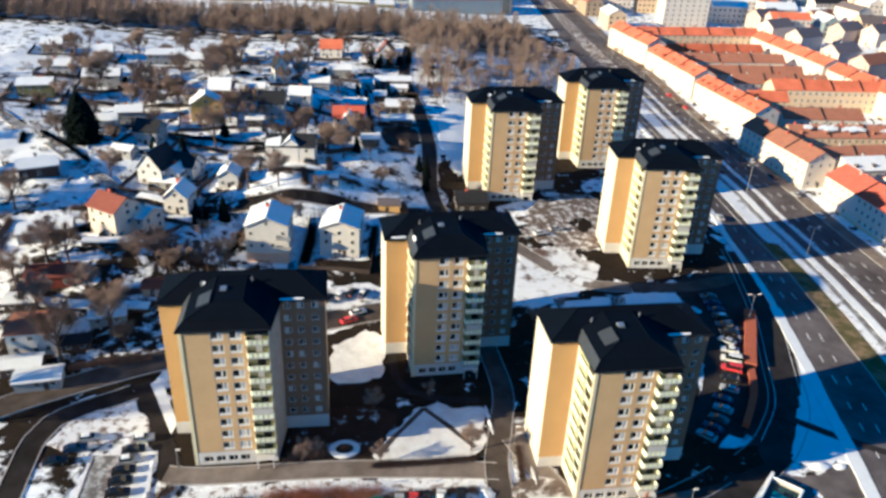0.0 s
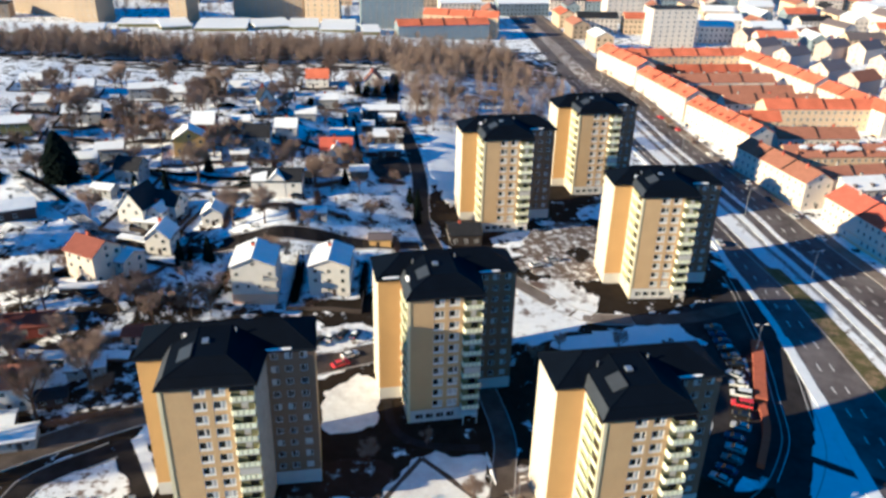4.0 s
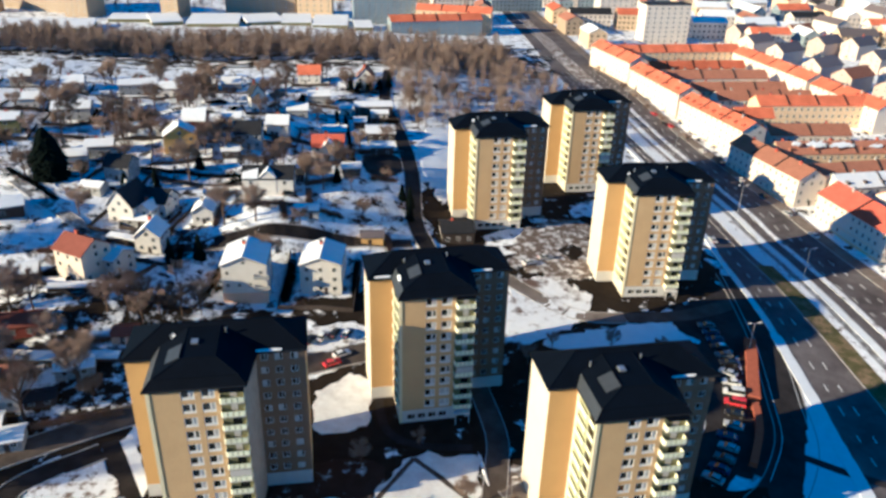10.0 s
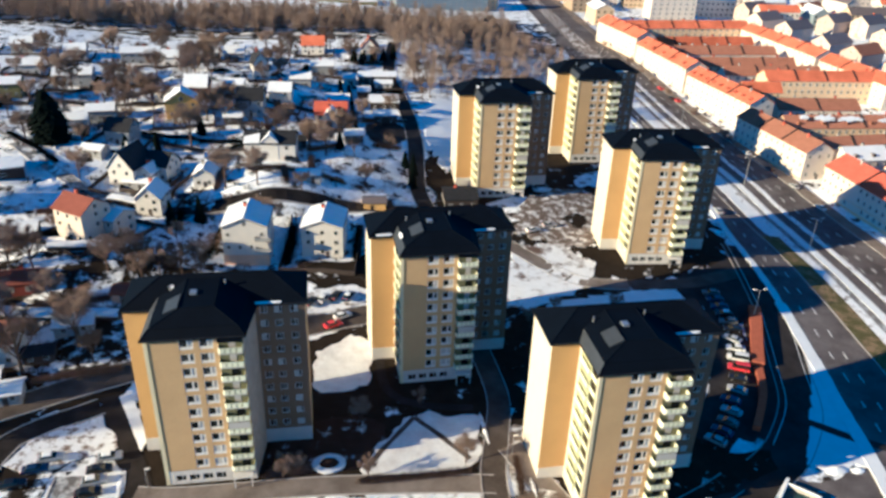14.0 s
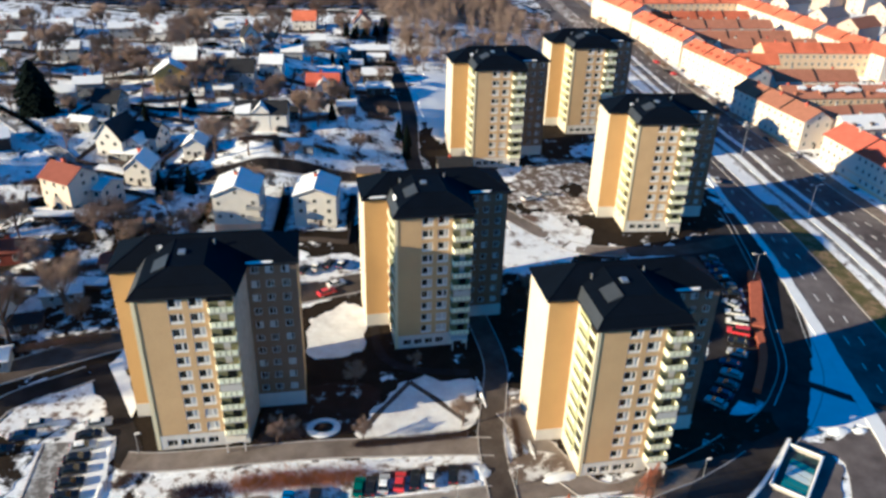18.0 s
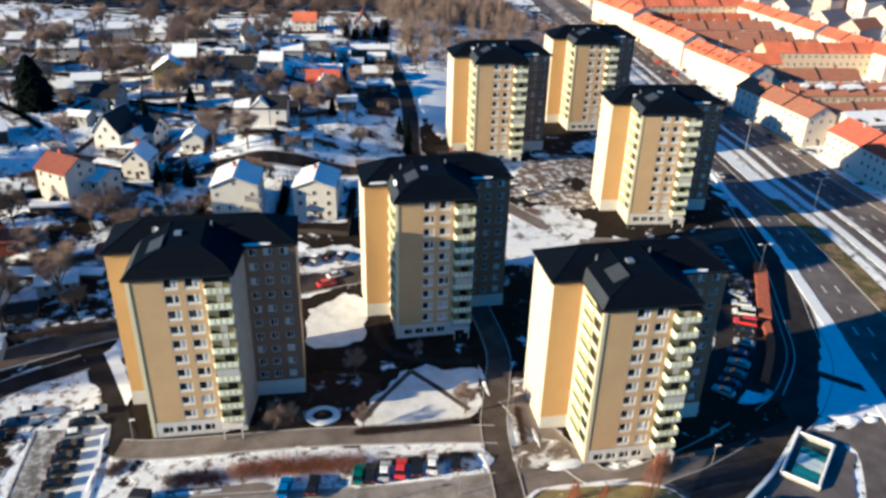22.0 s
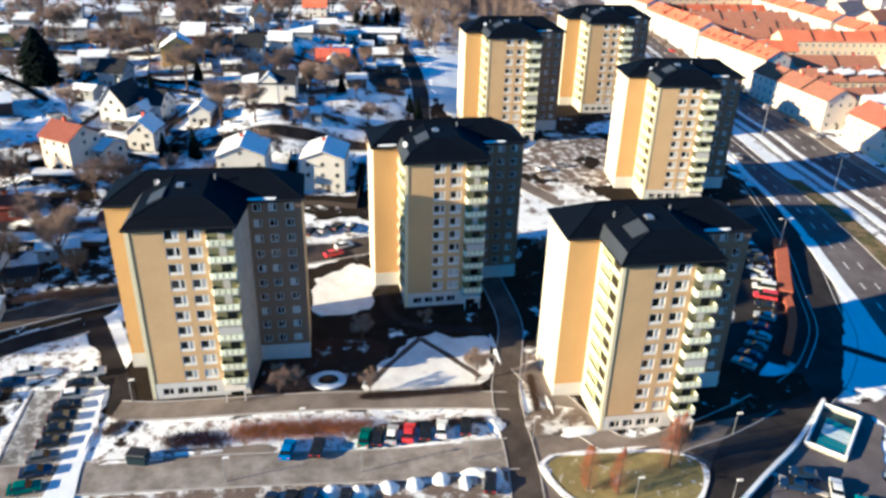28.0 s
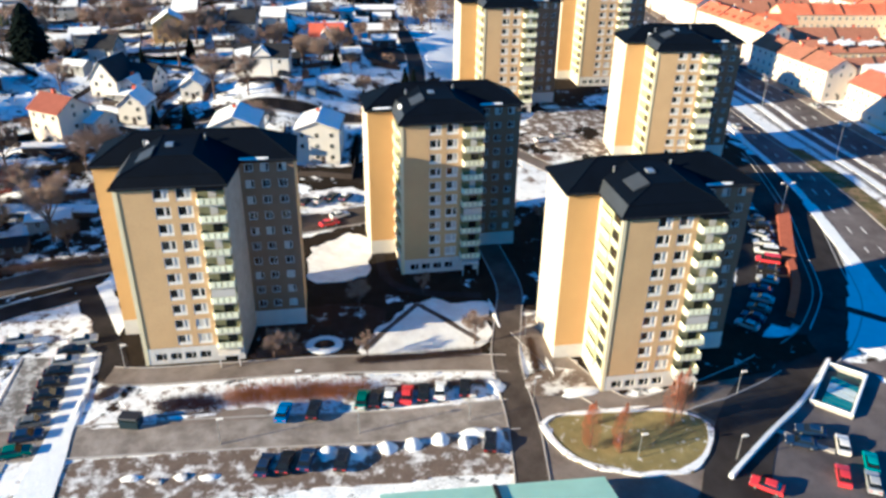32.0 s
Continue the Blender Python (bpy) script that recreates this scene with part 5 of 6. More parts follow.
far_rng = random.Random(41)
for row in range(11):
    for col in range(10):
        x, y = 242 + 36 * col + far_rng.uniform(-6, 6) + 8 * (row % 2), 405 + 36 * row + far_rng.uniform(-6, 6)
        if min(math.hypot(x - a, y - b) for a, b in ((283, 430), (280, 520), (262, 436))) < 30 or far_rng.random() < 0.12:
            continue
        if row < 2 and x < 330 and y < 425:
            continue
        far_block(x, y, far_rng.uniform(22, 32), 12, far_rng.uniform(8, 12.5), far_rng.uniform(3, 4.5), far_rng.choice((2, -6, 84, 96, 78)), far_rng.choice(("block_cream", "block_white", "block_white", "block_white", "block_white", "block_white", "block_grey")), far_rng.choice(("brown", "tin", "tin", "slate", "brown", "orange")), far_rng.random() < 0.3, 3)
for x, y, w, turn, wall, roof, snow in ((205, 560, 46, 4, "block_grey", "tin", True), (168, 520, 30, 80, "block_tan", "brown", False), (150, 560, 36, 3, "block_white", "tin", True), (120, 600, 40, 5, "block_cream", "brown", False), (190, 640, 50, 2, "block_cream", "orange", False), (140, 680, 44, 2, "block_white", "slate", True), (226, 505, 26, 86, "block_cream", "orange", False), (222, 458, 24, 88, "block_tan", "brown", False), (224, 412, 22, 88, "block_cream", "tin", True), (80, 640, 40, 0, "block_tan", "brown", True), (40, 600, 40, 2, "block_cream", "tin", True), (-30, 620, 44, 2, "block_white", "brown", False), (-90, 600, 40, 0, "block_tan", "tin", True), (-150, 620, 46, 0, "block_cream", "brown", False)):
    far_block(x, y, w, 13, 10.5, 3.2, turn, wall, roof, snow, 3)
# tall slabs and sheds at the far edge of the wood


def slab_block(x, y, w, d, h, wall, storeys, pitch=3.2, label="", turn=0):
    z = ground_z(x, y)
    t = thing("tall_apartment_block", label, "apartment building", "far tall blocks", at=pose(x, y, z, 0, 0, turn))
    part("wall", Geo().box(-w / 2, -d / 2, -2, w / 2, d / 2, h), WALLS[wall], t)
    part("roof", Geo().box(-w / 2 - 0.3, -d / 2 - 0.3, h, w / 2 + 0.3, d / 2 + 0.3, h + 0.5), ROOFS["bitumen"], t)
    fm = far_window(1.5, 1.4)
    n = int(w / pitch)
    for s in range(storeys):
        for i in range(n):
            part("window", fm, None, t, at=pose(-w / 2 + w * (i + 0.5) / n - 0.75, -d / 2, 1 + s * (h - 1) / storeys))


slab_block(-128, 488, 20, 18, 34, "block_tan", 10, 4.5, "tall tan apartment slab beyond the wood", -28)
slab_block(-66, 488, 15, 14, 34, "block_tan", 10, 4.5, "tall tan apartment slab beyond the wood", -30)
slab_block(-6, 506, 52, 12, 34, "block_tan", 10, 4.5, "long tan apartment slab beyond the wood", -6)
slab_block(34, 498, 26, 12, 36, "block_cream", 10, 4.5, "cream apartment slab beyond the wood", -10)
slab_block(-166, 520, 64, 12, 30, "block_tan", 9, 4.5, "wide tan apartment slab beyond the wood", -32)
slab_block(-216, 508, 50, 16, 10, "block_tan", 3, 4.5, "low tan block with a flat roof beyond the wood", 6)
slab_block(84, 478, 46, 14, 26, "block_grey", 8, 4.5, "wide blue-grey office slab beyond the wood")
slab_block(283, 430, 34, 14, 27, "block_white", 8, 4.5, "white office tower behind orange roofs")
slab_block(280, 520, 30, 14, 24, "block_white", 7, 4.5, "pale office block far along the road")
wing(84, 440, 150, 447, 13, 11, "block_grey", "orange", storeys=3, chimneys=4, pitch=4, faces="f")
wing(108, 470, 160, 452, 12, 15, "block_cream", "orange", storeys=4, chimneys=4, pitch=4, faces="f")
for x, y, w, d, turn in ((-172, 430, 44, 26, 2), (-128, 430, 38, 30, 8), (-92, 468, 30, 16, 0), (-70, 462, 20, 30, 16), (-36, 458, 34, 34, 0), (-4, 462, 26, 28, 14), (20, 462, 20, 30, 0), (44, 458, 24, 36, -4), (66, 446, 12, 22, 0)):
    hall = thing("flat_roofed_hall", "low long hall under a flat snow-covered roof", "hall", "far halls", at=pose(x, y, ground_z(x, y), 0, 0, turn))
    part("wall", Geo().box(-w / 2, -d / 2, -2, w / 2, d / 2, 2.4), WALLS["olive"], hall)
    ring = [(e * (w / 2 + 0.4), q * (d / 2 + 0.4)) for e, q in ((-1, -1), (1, -1), (1, 1), (-1, 1))]
    part("roof", Geo().slab([(p, q, 2.4) for p, q in ring], [(p * 0.99, q * 0.99, 3.0 + (0.9 if q > 0 else 0)) for p, q in ring]), M_snow, hall, "flat roof under thick snow")
# the low building with the green roof below the camera
building("low_hall", "hall", 50, -41, 29, 12, 3.4, 1.6, -2, "x", "white", "mint", "none", 1, "", 3.0, (1.1, 1.2), 0, label="low white hall with a pale green copper roof")

# ---- cars ----
PAINT = {}


def paint(name, c):
    return PAINT.setdefault(name, mat(name + "_car_paint", c, 0.3, 0.0, spread=0.05, scale=1.0, bump=0.0))


CAR_COLOURS = {"black": (0.012, 0.012, 0.014), "dark_blue": (0.015, 0.03, 0.09), "blue": (0.02, 0.16, 0.5), "red": (0.5, 0.02, 0.015), "white": (0.75, 0.75, 0.74), "silver": (0.42, 0.43, 0.45), "grey": (0.13, 0.135, 0.14), "green": (0.02, 0.12, 0.09), "teal": (0.05, 0.3, 0.32)}
M_tyre = mat("tyre_rubber", (0.02, 0.02, 0.02), 0.9, spread=0.2)
CAR_PARTS = {}


def car_parts(colour, van=False):
    key = (colour, van)
    if key in CAR_PARTS:
        return CAR_PARTS[key]
    m = paint(colour, CAR_COLOURS[colour])
    L, Wd, top = (4.9, 1.9, 1.95) if van else (4.4, 1.78, 1.45)

    def prism(profile, half, inset=0.0):
        zs = [z for _, z in profile]
        lo, hi = min(zs), max(zs)
        g = Geo()
        return g.slab([(x, -half + inset * (z - lo) / (hi - lo), z) for x, z in profile], [(x, half - inset * (z - lo) / (hi - lo), z) for x, z in profile])

    body = prism([(-L / 2, 0.35), (L / 2, 0.35), (L / 2, 0.72), (L / 2 - 0.15, 0.82), (L / 2 - 1.1, 0.95), (-L / 2 + 0.1, 0.98), (-L / 2, 0.8)], Wd / 2)
    if van:
        cabin = prism([(-L / 2 + 0.08, 0.96), (L / 2 - 1.0, 0.94), (L / 2 - 1.7, top - 0.05), (-L / 2 + 0.15, top - 0.05)], Wd / 2 - 0.02, 0.14)
        roof = prism([(-L / 2 + 0.12, top - 0.07), (L / 2 - 1.66, top - 0.07), (L / 2 - 1.75, top), (-L / 2 + 0.2, top)], Wd / 2 - 0.14, 0.05)
    else:
        cabin = prism([(-L / 2 + 0.45, 0.96), (L / 2 - 1.15, 0.94), (L / 2 - 1.95, top - 0.05), (-L / 2 + 1.0, top - 0.05)], Wd / 2 - 0.04, 0.2)
        roof = prism([(-L / 2 + 0.95, top - 0.07), (L / 2 - 1.9, top - 0.07), (L / 2 - 2.0, top), (-L / 2 + 1.1, top)], Wd / 2 - 0.22, 0.06)
    wheel = Geo().rod((0, -0.1, 0), (0, 0.1, 0), 0.32, 0.32, 12).mesh("wheel", M_tyre)
    rim = Geo().rod((0, -0.115, 0), (0, 0.115, 0), 0.19, 0.19, 8).mesh("rim", M_steel)
    lamp = Geo().box(-0.03, -0.2, -0.07, 0.03, 0.2, 0.07)
    snow = prism([(-L / 2 + 0.9, top - 0.02), (L / 2 - 1.9, top - 0.02), (L / 2 - 2.05, top + 0.14), (-L / 2 + 1.1, top + 0.16)], Wd / 2 - 0.25, 0.1).mesh("snow_cover", M_snow)
    CAR_PARTS[key] = (body.mesh("body", m), cabin.mesh("cabin", M_glass), roof.mesh("roof", m), wheel, rim, lamp.mesh("headlight", M_window_white), lamp.mesh("tail_light", paint("red", CAR_COLOURS["red"])), snow, L, Wd)
    return CAR_PARTS[key]


def car(x, y, turn, colour, lift=0.16, van=False, snowy=False):
    body, cabin, roof, wheel, rim, head, tail, snow, L, Wd = car_parts(colour, van)
    kind = "van" if van else "car"
    t = thing(kind, f"{colour.replace('_', ' ')} parked {'van with tall body' if van else 'hatchback car'}{' with snow on its roof' if snowy else ''}", kind, "parked cars", at=pose(x, y, ground_z(x, y) + lift, 0, 0, turn))
    part("body", body, None, t)
    part("cabin", cabin, None, t)
    part("roof", roof, None, t)
    for wx in (-L / 2 + 0.8, L / 2 - 0.85):
        for wy in (-Wd / 2 + 0.1, Wd / 2 - 0.1):
            w = part("wheel", wheel, None, t, at=pose(wx, wy, 0.32))
            part("rim", rim, None, w)
    for wy in (-0.6, 0.6):
        part("headlight", head, None, t, at=pose(L / 2, wy, 0.68))
        part("tail_light", tail, None, t, at=pose(-L / 2, wy, 0.78))
    if snowy:
        part("snow_cover", snow, None, t)


for x, y, c, snowy in ((22.6, -14.7, "blue", 0), (27.1, -14.6, "black", 0), (34.4, -13.0, "green", 0), (36.4, -13.0, "black", 0), (38.6, -12.8, "silver", 1), (41.3, -12.6, "red", 0), (44.0, -12.4, "black", 0), (46.6, -12.2, "white", 1), (50.6, -12.0, "black", 0)):
    car(x, y, 78, c, 0.22, snowy=bool(snowy))
for x, y, c in ((20.4, -25.4, "dark_blue"), (23.2, -25.2, "black"), (26.0, -25.0, "dark_blue"), (30.9, -25.6, "black"), (52.0, -24.4, "black")):
    car(x, y, 76, c, 0.16)
for x, y, c, snowy in ((-10.9, 8.0, "silver", 1), (-12.0, 5.0, "black", 0), (-12.3, 2.2, "silver", 1), (-12.6, -0.6, "black", 0), (-12.6, -3.4, "black", 0), (-12.4, -6.4, "black", 0), (-12.4, -9.4, "black", 0), (-12.8, -12.6, "grey", 0), (-12.8, -15.6, "dark_blue", 0), (-13.4, -18.8, "green", 0), (-22.8, 5.4, "dark_blue", 0), (-21.0, 8.2, "silver", 1), (-25.5, 2.0, "black", 0)):
    car(x, y, 8, c, 0.16, snowy=bool(snowy))
for x, y, c, turn in ((104.9, -29.5, "white", 62), (100.4, -36.0, "red", 62), (88, -37, "red", 140), (101.8, -26.0, "dark_blue", 152), (98.5, -28.6, "dark_blue", 152), (106.6, -33.6, "teal", 62), (104.0, -37.5, "silver", 62)):
    car(x, y, turn, c, 0.24)
for k, (x, y, c) in enumerate(((126.6, 32.0, "white"), (125.4, 28.6, "white"), (123.9, 25.2, "red"), (122.0, 21.6, "black"), (119.8, 18.0, "silver"), (116.6, 14.8, "dark_blue"), (115.2, 11.6, "silver"), (112.8, 8.6, "grey"), (110.2, 6.0, "dark_blue"), (107.6, 3.6, "silver"), (127.4, 35.4, "silver"))):
    car(x, y, 158 - 3 * k, c, 0.2, van=k in (1, 2))
for k in range(6):
    car(130.6 - 0.25 * k, 54 - 3.0 * k, 170, ("grey", "dark_blue", "dark_blue", "black", "grey", "black")[k], 0.2, snowy=k == 3)
for x, y, c, turn in ((20.5, 122, "black", 12), (-10, 104, "dark_blue", 30), (44.5, 168, "white", 84), (-38, 106, "black", -40), (25.8, 56.5, "black", 60), (29.0, 57.6, "silver", 60), (32.0, 58.6, "black", 60), (35.2, 58.4, "dark_blue", 60), (31.0, 48.4, "red", 25), (33.4, 51.5, "white", 25), (91, 89.6, "white", 20), (97, 93, "silver", 10), (160.5, 108, "silver", 82), (181, 150, "black", 88), (198, 232, "black", 92), (198.5, 246, "red", 92)):
    car(x, y, turn, c, 0.36 if x > 140 else 0.2, snowy=c in ("silver", "dark_blue") and x < 60)

for k, c in enumerate(("white", "silver", "black", "white", "dark_blue", "white", "grey", "red")):
    car(199.6 + 0.2 * (k % 3), 110 + 17 * k, 90, c, 0.36)

# ---- street furniture ----


def lamp_post(x, y, h, arm, turn=0, lift=0.4, twin=False):
    t = thing("street_lamp", "tall grey steel street lamp on the median" if h > 8 else "slim grey path lamp with a pale head", "street lamp", "street lamps", at=pose(x, y, ground_z(x, y) + lift, 0, 0, turn))
    part("post", Geo().rod((0, 0, -0.3), (0, 0, h), 0.14 if h > 8 else 0.09, 0.09 if h > 8 else 0.06, 8), M_steel, t)
    for e in ((1, -1) if twin else (1,)):
        part("arm", Geo().rod((0, 0, h - 0.05), (arm * e, 0, h + 0.25), 0.06, 0.05, 6), M_steel, t)
        part("lamp_head", Geo().slab([(arm * e - 0.5, -0.17, h + 0.2), (arm * e + 0.5, -0.17, h + 0.2), (arm * e + 0.5, 0.17, h + 0.2), (arm * e - 0.5, 0.17, h + 0.2)], [(arm * e - 0.4, -0.1, h + 0.42), (arm * e + 0.4, -0.1, h + 0.42), (arm * e + 0.4, 0.1, h + 0.42), (arm * e - 0.4, 0.1, h + 0.42)]), M_window_white, t)


for x, y in ((176.6, 80.4), (182.0, 130.5), (184.5, 191.0), (184.8, 250), (170, 30), (189, 310)):
    lamp_post(x, y, 10.5, 1.6, twin=True)
for x, y in ((137.3, 43.4), (159.5, 179.6), (146, 100)):
    lamp_post(x, y, 8.5, 1.4, twin=True)
for x, y in ((24.6, -10.1), (33.5, -19.8), (50.0, -18.9), (72.5, -29.4), (-2.8, 0.0), (94.9, -16.1), (86.7, -31.2), (61, -15), (14, -20), (64, 2)):
    lamp_post(x, y, 4.2, 0.4, lift=0.2)


def wall_line(name, points, thick, height, m, label, lift=0.0, snow=True):
    g, line = Geo(), along(points, 2.0)
    rows = []
    for i, q in enumerate(line):
        d = (line[min(i + 1, len(line) - 1)] - line[max(i - 1, 0)]).normalized()
        s = Vector((d.y, -d.x, 0)) * thick / 2
        z = ground_z(q.x, q.y) + lift
        rows.append([(q.x - s.x, q.y - s.y, z - 0.6), (q.x + s.x, q.y + s.y, z - 0.6), (q.x + s.x, q.y + s.y, z + height), (q.x - s.x, q.y - s.y, z + height)])
    for r in rows:
        g.v += r
    for i in range(len(rows) - 1):
        g.f += [(4 * i + k, 4 * i + (k + 1) % 4, 4 * i + 4 + (k + 1) % 4, 4 * i + 4 + k) for k in range(4)]
    n = len(g.v)
    g.f += [(3, 2, 1, 0), (n - 4, n - 3, n - 2, n - 1)]
    return solo(name, g, m, label, "wall")


M_brick_wall = mat("brown_brick_wall", (0.3, 0.1, 0.045), 0.9, spread=0.2, scale=0.8)
wall_line("garden_wall", [(139.4, 47), (136.2, 40), (132.6, 33), (129.2, 26)], 2.8, 1.8, M_brick_wall, "curved reddish-brown retaining wall by the parking court")
wall_line("garden_wall", [(128.6, 24.6), (125, 16), (118, 6)], 1.6, 1.6, M_brick_wall, "reddish-brown retaining wall in tower shade")
wall_line("parapet", [(84, -34.6), (96, -25.4), (106, -17.8), (117.2, -7.7)], 0.65, 1.0, M_snow, "low parapet capped with white snow")
wall_line("parapet", [(96, -25.0), (103, -30.5)], 0.8, 0.5, M_concrete, "low concrete parapet of a deck")
ramp = thing("ramp_canopy", "snow-rimmed ramp opening with pale and teal glazed panels", "canopy", at=pose(113.6, -16.0, ground_z(113.6, -16.0) + 0.2, 0, 0, 45.5))
part("floor", Geo().box(-6.2, -2.9, 0, 6.2, 2.9, 0.12), mat("dark_teal_floor", (0.02, 0.05, 0.06), 0.6, spread=0.2), ramp)
for x0, y0, x1, y1 in ((-6.6, -3.3, 6.6, -2.85), (-6.6, 2.85, 6.6, 3.3), (-6.6, -2.85, -6.2, 2.85), (6.2, -2.85, 6.6, 2.85)):
    rim_part = part("side_wall", Geo().box(x0, y0, -0.8, x1, y1, 1.0), M_concrete, ramp)
    part("snow_cap", Geo().slab([(x0 - 0.05, y0 - 0.05, 1.0), (x1 + 0.05, y0 - 0.05, 1.0), (x1 + 0.05, y1 + 0.05, 1.0), (x0 - 0.05, y1 + 0.05, 1.0)], [(x0 + 0.1, y0 + 0.1, 1.25), (x1 - 0.1, y0 + 0.1, 1.25), (x1 - 0.1, y1 - 0.1, 1.25), (x0 + 0.1, y1 - 0.1, 1.25)]), M_snow, rim_part)
M_pale_pane, M_teal_pane = mat("frosted_pane", (0.62, 0.68, 0.68), 0.3, spread=0.15), mat("teal_glazing", (0.08, 0.22, 0.25), 0.25, spread=0.2)
for k in range(5):
    x0 = -5.9 + 1.7 * k
    part("pane", Geo().slab([(x0, -2.7, 0.7), (x0 + 1.5, -2.7, 0.7), (x0 + 1.5, 1.6, 1.1), (x0, 1.6, 1.1)], [(x0, -2.7, 0.76), (x0 + 1.5, -2.7, 0.76), (x0 + 1.5, 1.6, 1.16), (x0, 1.6, 1.16)]), (M_teal_pane, M_teal_pane, M_pale_pane, M_pale_pane, M_teal_pane)[k], ramp)
ring_bed = thing("planter_ring", "round raised bed rimmed with snow", "planter", at=pose(29, 2.4, ground_z(29, 2.4) + 0.12))
rim_geo = Geo()
for k in range(24):
    a, b = 2 * math.pi * k / 24, 2 * math.pi * (k + 1) / 24
    pts = [(math.cos(q) * r, math.sin(q) * r * 0.8) for q in (a, b) for r in (1.9, 3.1)]
    rim_geo.slab([(*pts[0], 0), (*pts[1], 0), (*pts[3], 0), (*pts[2], 0)], [(*pts[0], 0.5), (*pts[1], 0.4), (*pts[3], 0.4), (*pts[2], 0.5)])
part("rim", rim_geo, M_snow, ring_bed)
part("bed", Geo().rod((0, 0, 0), (0, 0, 0.25), 1.9, 1.7, 16), M_soil, ring_bed)


def heap(x, y, rx, ry, h, turn=0, label="rounded heap of ploughed snow"):
    g = Geo()
    n, m = 12, 4
    z0 = ground_z(x, y) + 0.05
    c, s = math.cos(radians(turn)), math.sin(radians(turn))
    for j in range(m + 1):
        for i in range(n):
            a, r = 2 * math.pi * i / n, 1 - j / (m + 0.35)
            k = 1 + 0.5 * noise.noise((x + i * 1.3, y, j * 0.7))
            px, py = math.cos(a) * r * rx * k, math.sin(a) * r * ry * k
            g.v.append((x + c * px - s * py, y + s * px + c * py, z0 - 0.25 + (h + 0.25) * math.sin(math.pi / 2 * j / m) * (1 + 0.25 * noise.noise((i, j, x)))))
    for j in range(m):
        g.f += [(j * n + i, j * n + (i + 1) % n, (j + 1) * n + (i + 1) % n, (j + 1) * n + i) for i in range(n)]
    g.f.append(tuple(m * n + i for i in range(n)))
    solo("ploughed_snow", g, M_worn_snow if h < 0.45 else M_snow, label, "ploughed snow", "ploughed snow", smooth=True)


for x, y in ((28.9, -23.6), (32.8, -24.0), (37.1, -23.4), (41.0, -23.2), (45.0, -22.6)):
    heap(x, y, 1.7 + 0.35 * noise.noise((x, 3, 0)), 1.6 + 0.5 * noise.noise((x, 8, 0)), 1.15 + 0.5 * noise.noise((x, 1, 5)), 40 * noise.noise((x, 5, 5)))
for x, y, a, b, h in ((50.4, -21.8, 3.4, 1.2, 0.9), (48.4, -23.6, 1.1, 2.0, 0.8), (53.4, -22.6, 1.2, 2.2, 0.9), (3, -25.3, 1.9, 1.1, 0.42), (6.4, -26.2, 1.6, 1.0, 0.4), (9.7, -25.8, 1.7, 1.2, 0.44), (13.1, -26.3, 2.0, 1.0, 0.4), (55.5, -11.2, 2.2, 2.0, 0.7), (69, -13.6, 4.6, 1.8, 0.7), (128.6, -6.4, 3, 1.4, 0.8), (133, -7, 2, 1.2, 0.6), (-7.5, -9, 1.2, 6, 0.4), (-7.8, 2, 1.2, 5, 0.4), (7, -13.4, 9, 0.8, 0.35), (44, -14.9, 10, 0.6, 0.3), (60, 10, 0.6, 7, 0.4), (66, -6, 0.7, 5, 0.4), (61.5, -22, 1.0, 3.4, 0.35), (74, -18.4, 8, 0.6, 0.3)):
    heap(x, y, a, b, h)
for y in (6.4, 3.6, 0.8, -2.0, -4.9, -7.9, -11.0, -14.1, -17.2):
    heap(-12.6, y, 2.6, 0.55, 0.25, 8, "low ridge of snow between parked cars")
# dark container by the lower lane
bin_ = thing("waste_container", "dark blue-grey waste container on the gritted lot", "container", at=pose(1.0, -14.4, ground_z(1.0, -14.4) + 0.2, 0, 0, -14))
part("body", Geo().slab([(-1.3, -0.9, 0), (1.3, -0.9, 0), (1.3, 0.9, 0), (-1.3, 0.9, 0)], [(-1.5, -1.0, 1.3), (1.5, -1.0, 1.3), (1.5, 1.0, 1.3), (-1.5, 1.0, 1.3)]), mat("dark_container_steel", (0.02, 0.035, 0.05), 0.5, 0.2, spread=0.2), bin_)
part("lid", Geo().slab([(-1.55, -1.05, 1.7), (1.55, -1.05, 1.7), (1.55, 1.05, 1.7), (-1.55, 1.05, 1.7)], [(-1.4, -0.9, 1.95), (1.4, -0.9, 1.95), (1.4, 0.9, 1.95), (-1.4, 0.9, 1.95)]), M_dark, bin_)
M_stone = mat("dark_stone_wall", (0.07, 0.06, 0.055), 0.9, spread=0.3, scale=0.8)
for pts in ([(-50, 54), (-37, 51), (-17, 49.5)], [(-38, 73), (-16, 74.5)], [(-30, 103), (-14, 96)]):
    wall_line("terrace_wall", pts, 0.8, 1.8, M_stone, "dark stone terrace wall topped with snow")
    g = strip(pts, 2.6, 1.95, 0.25)
    solo("wall_snow", g, M_snow, "ledge of snow along a terrace wall", "snow", "wall snow")

# ---- trees and shrubs ----


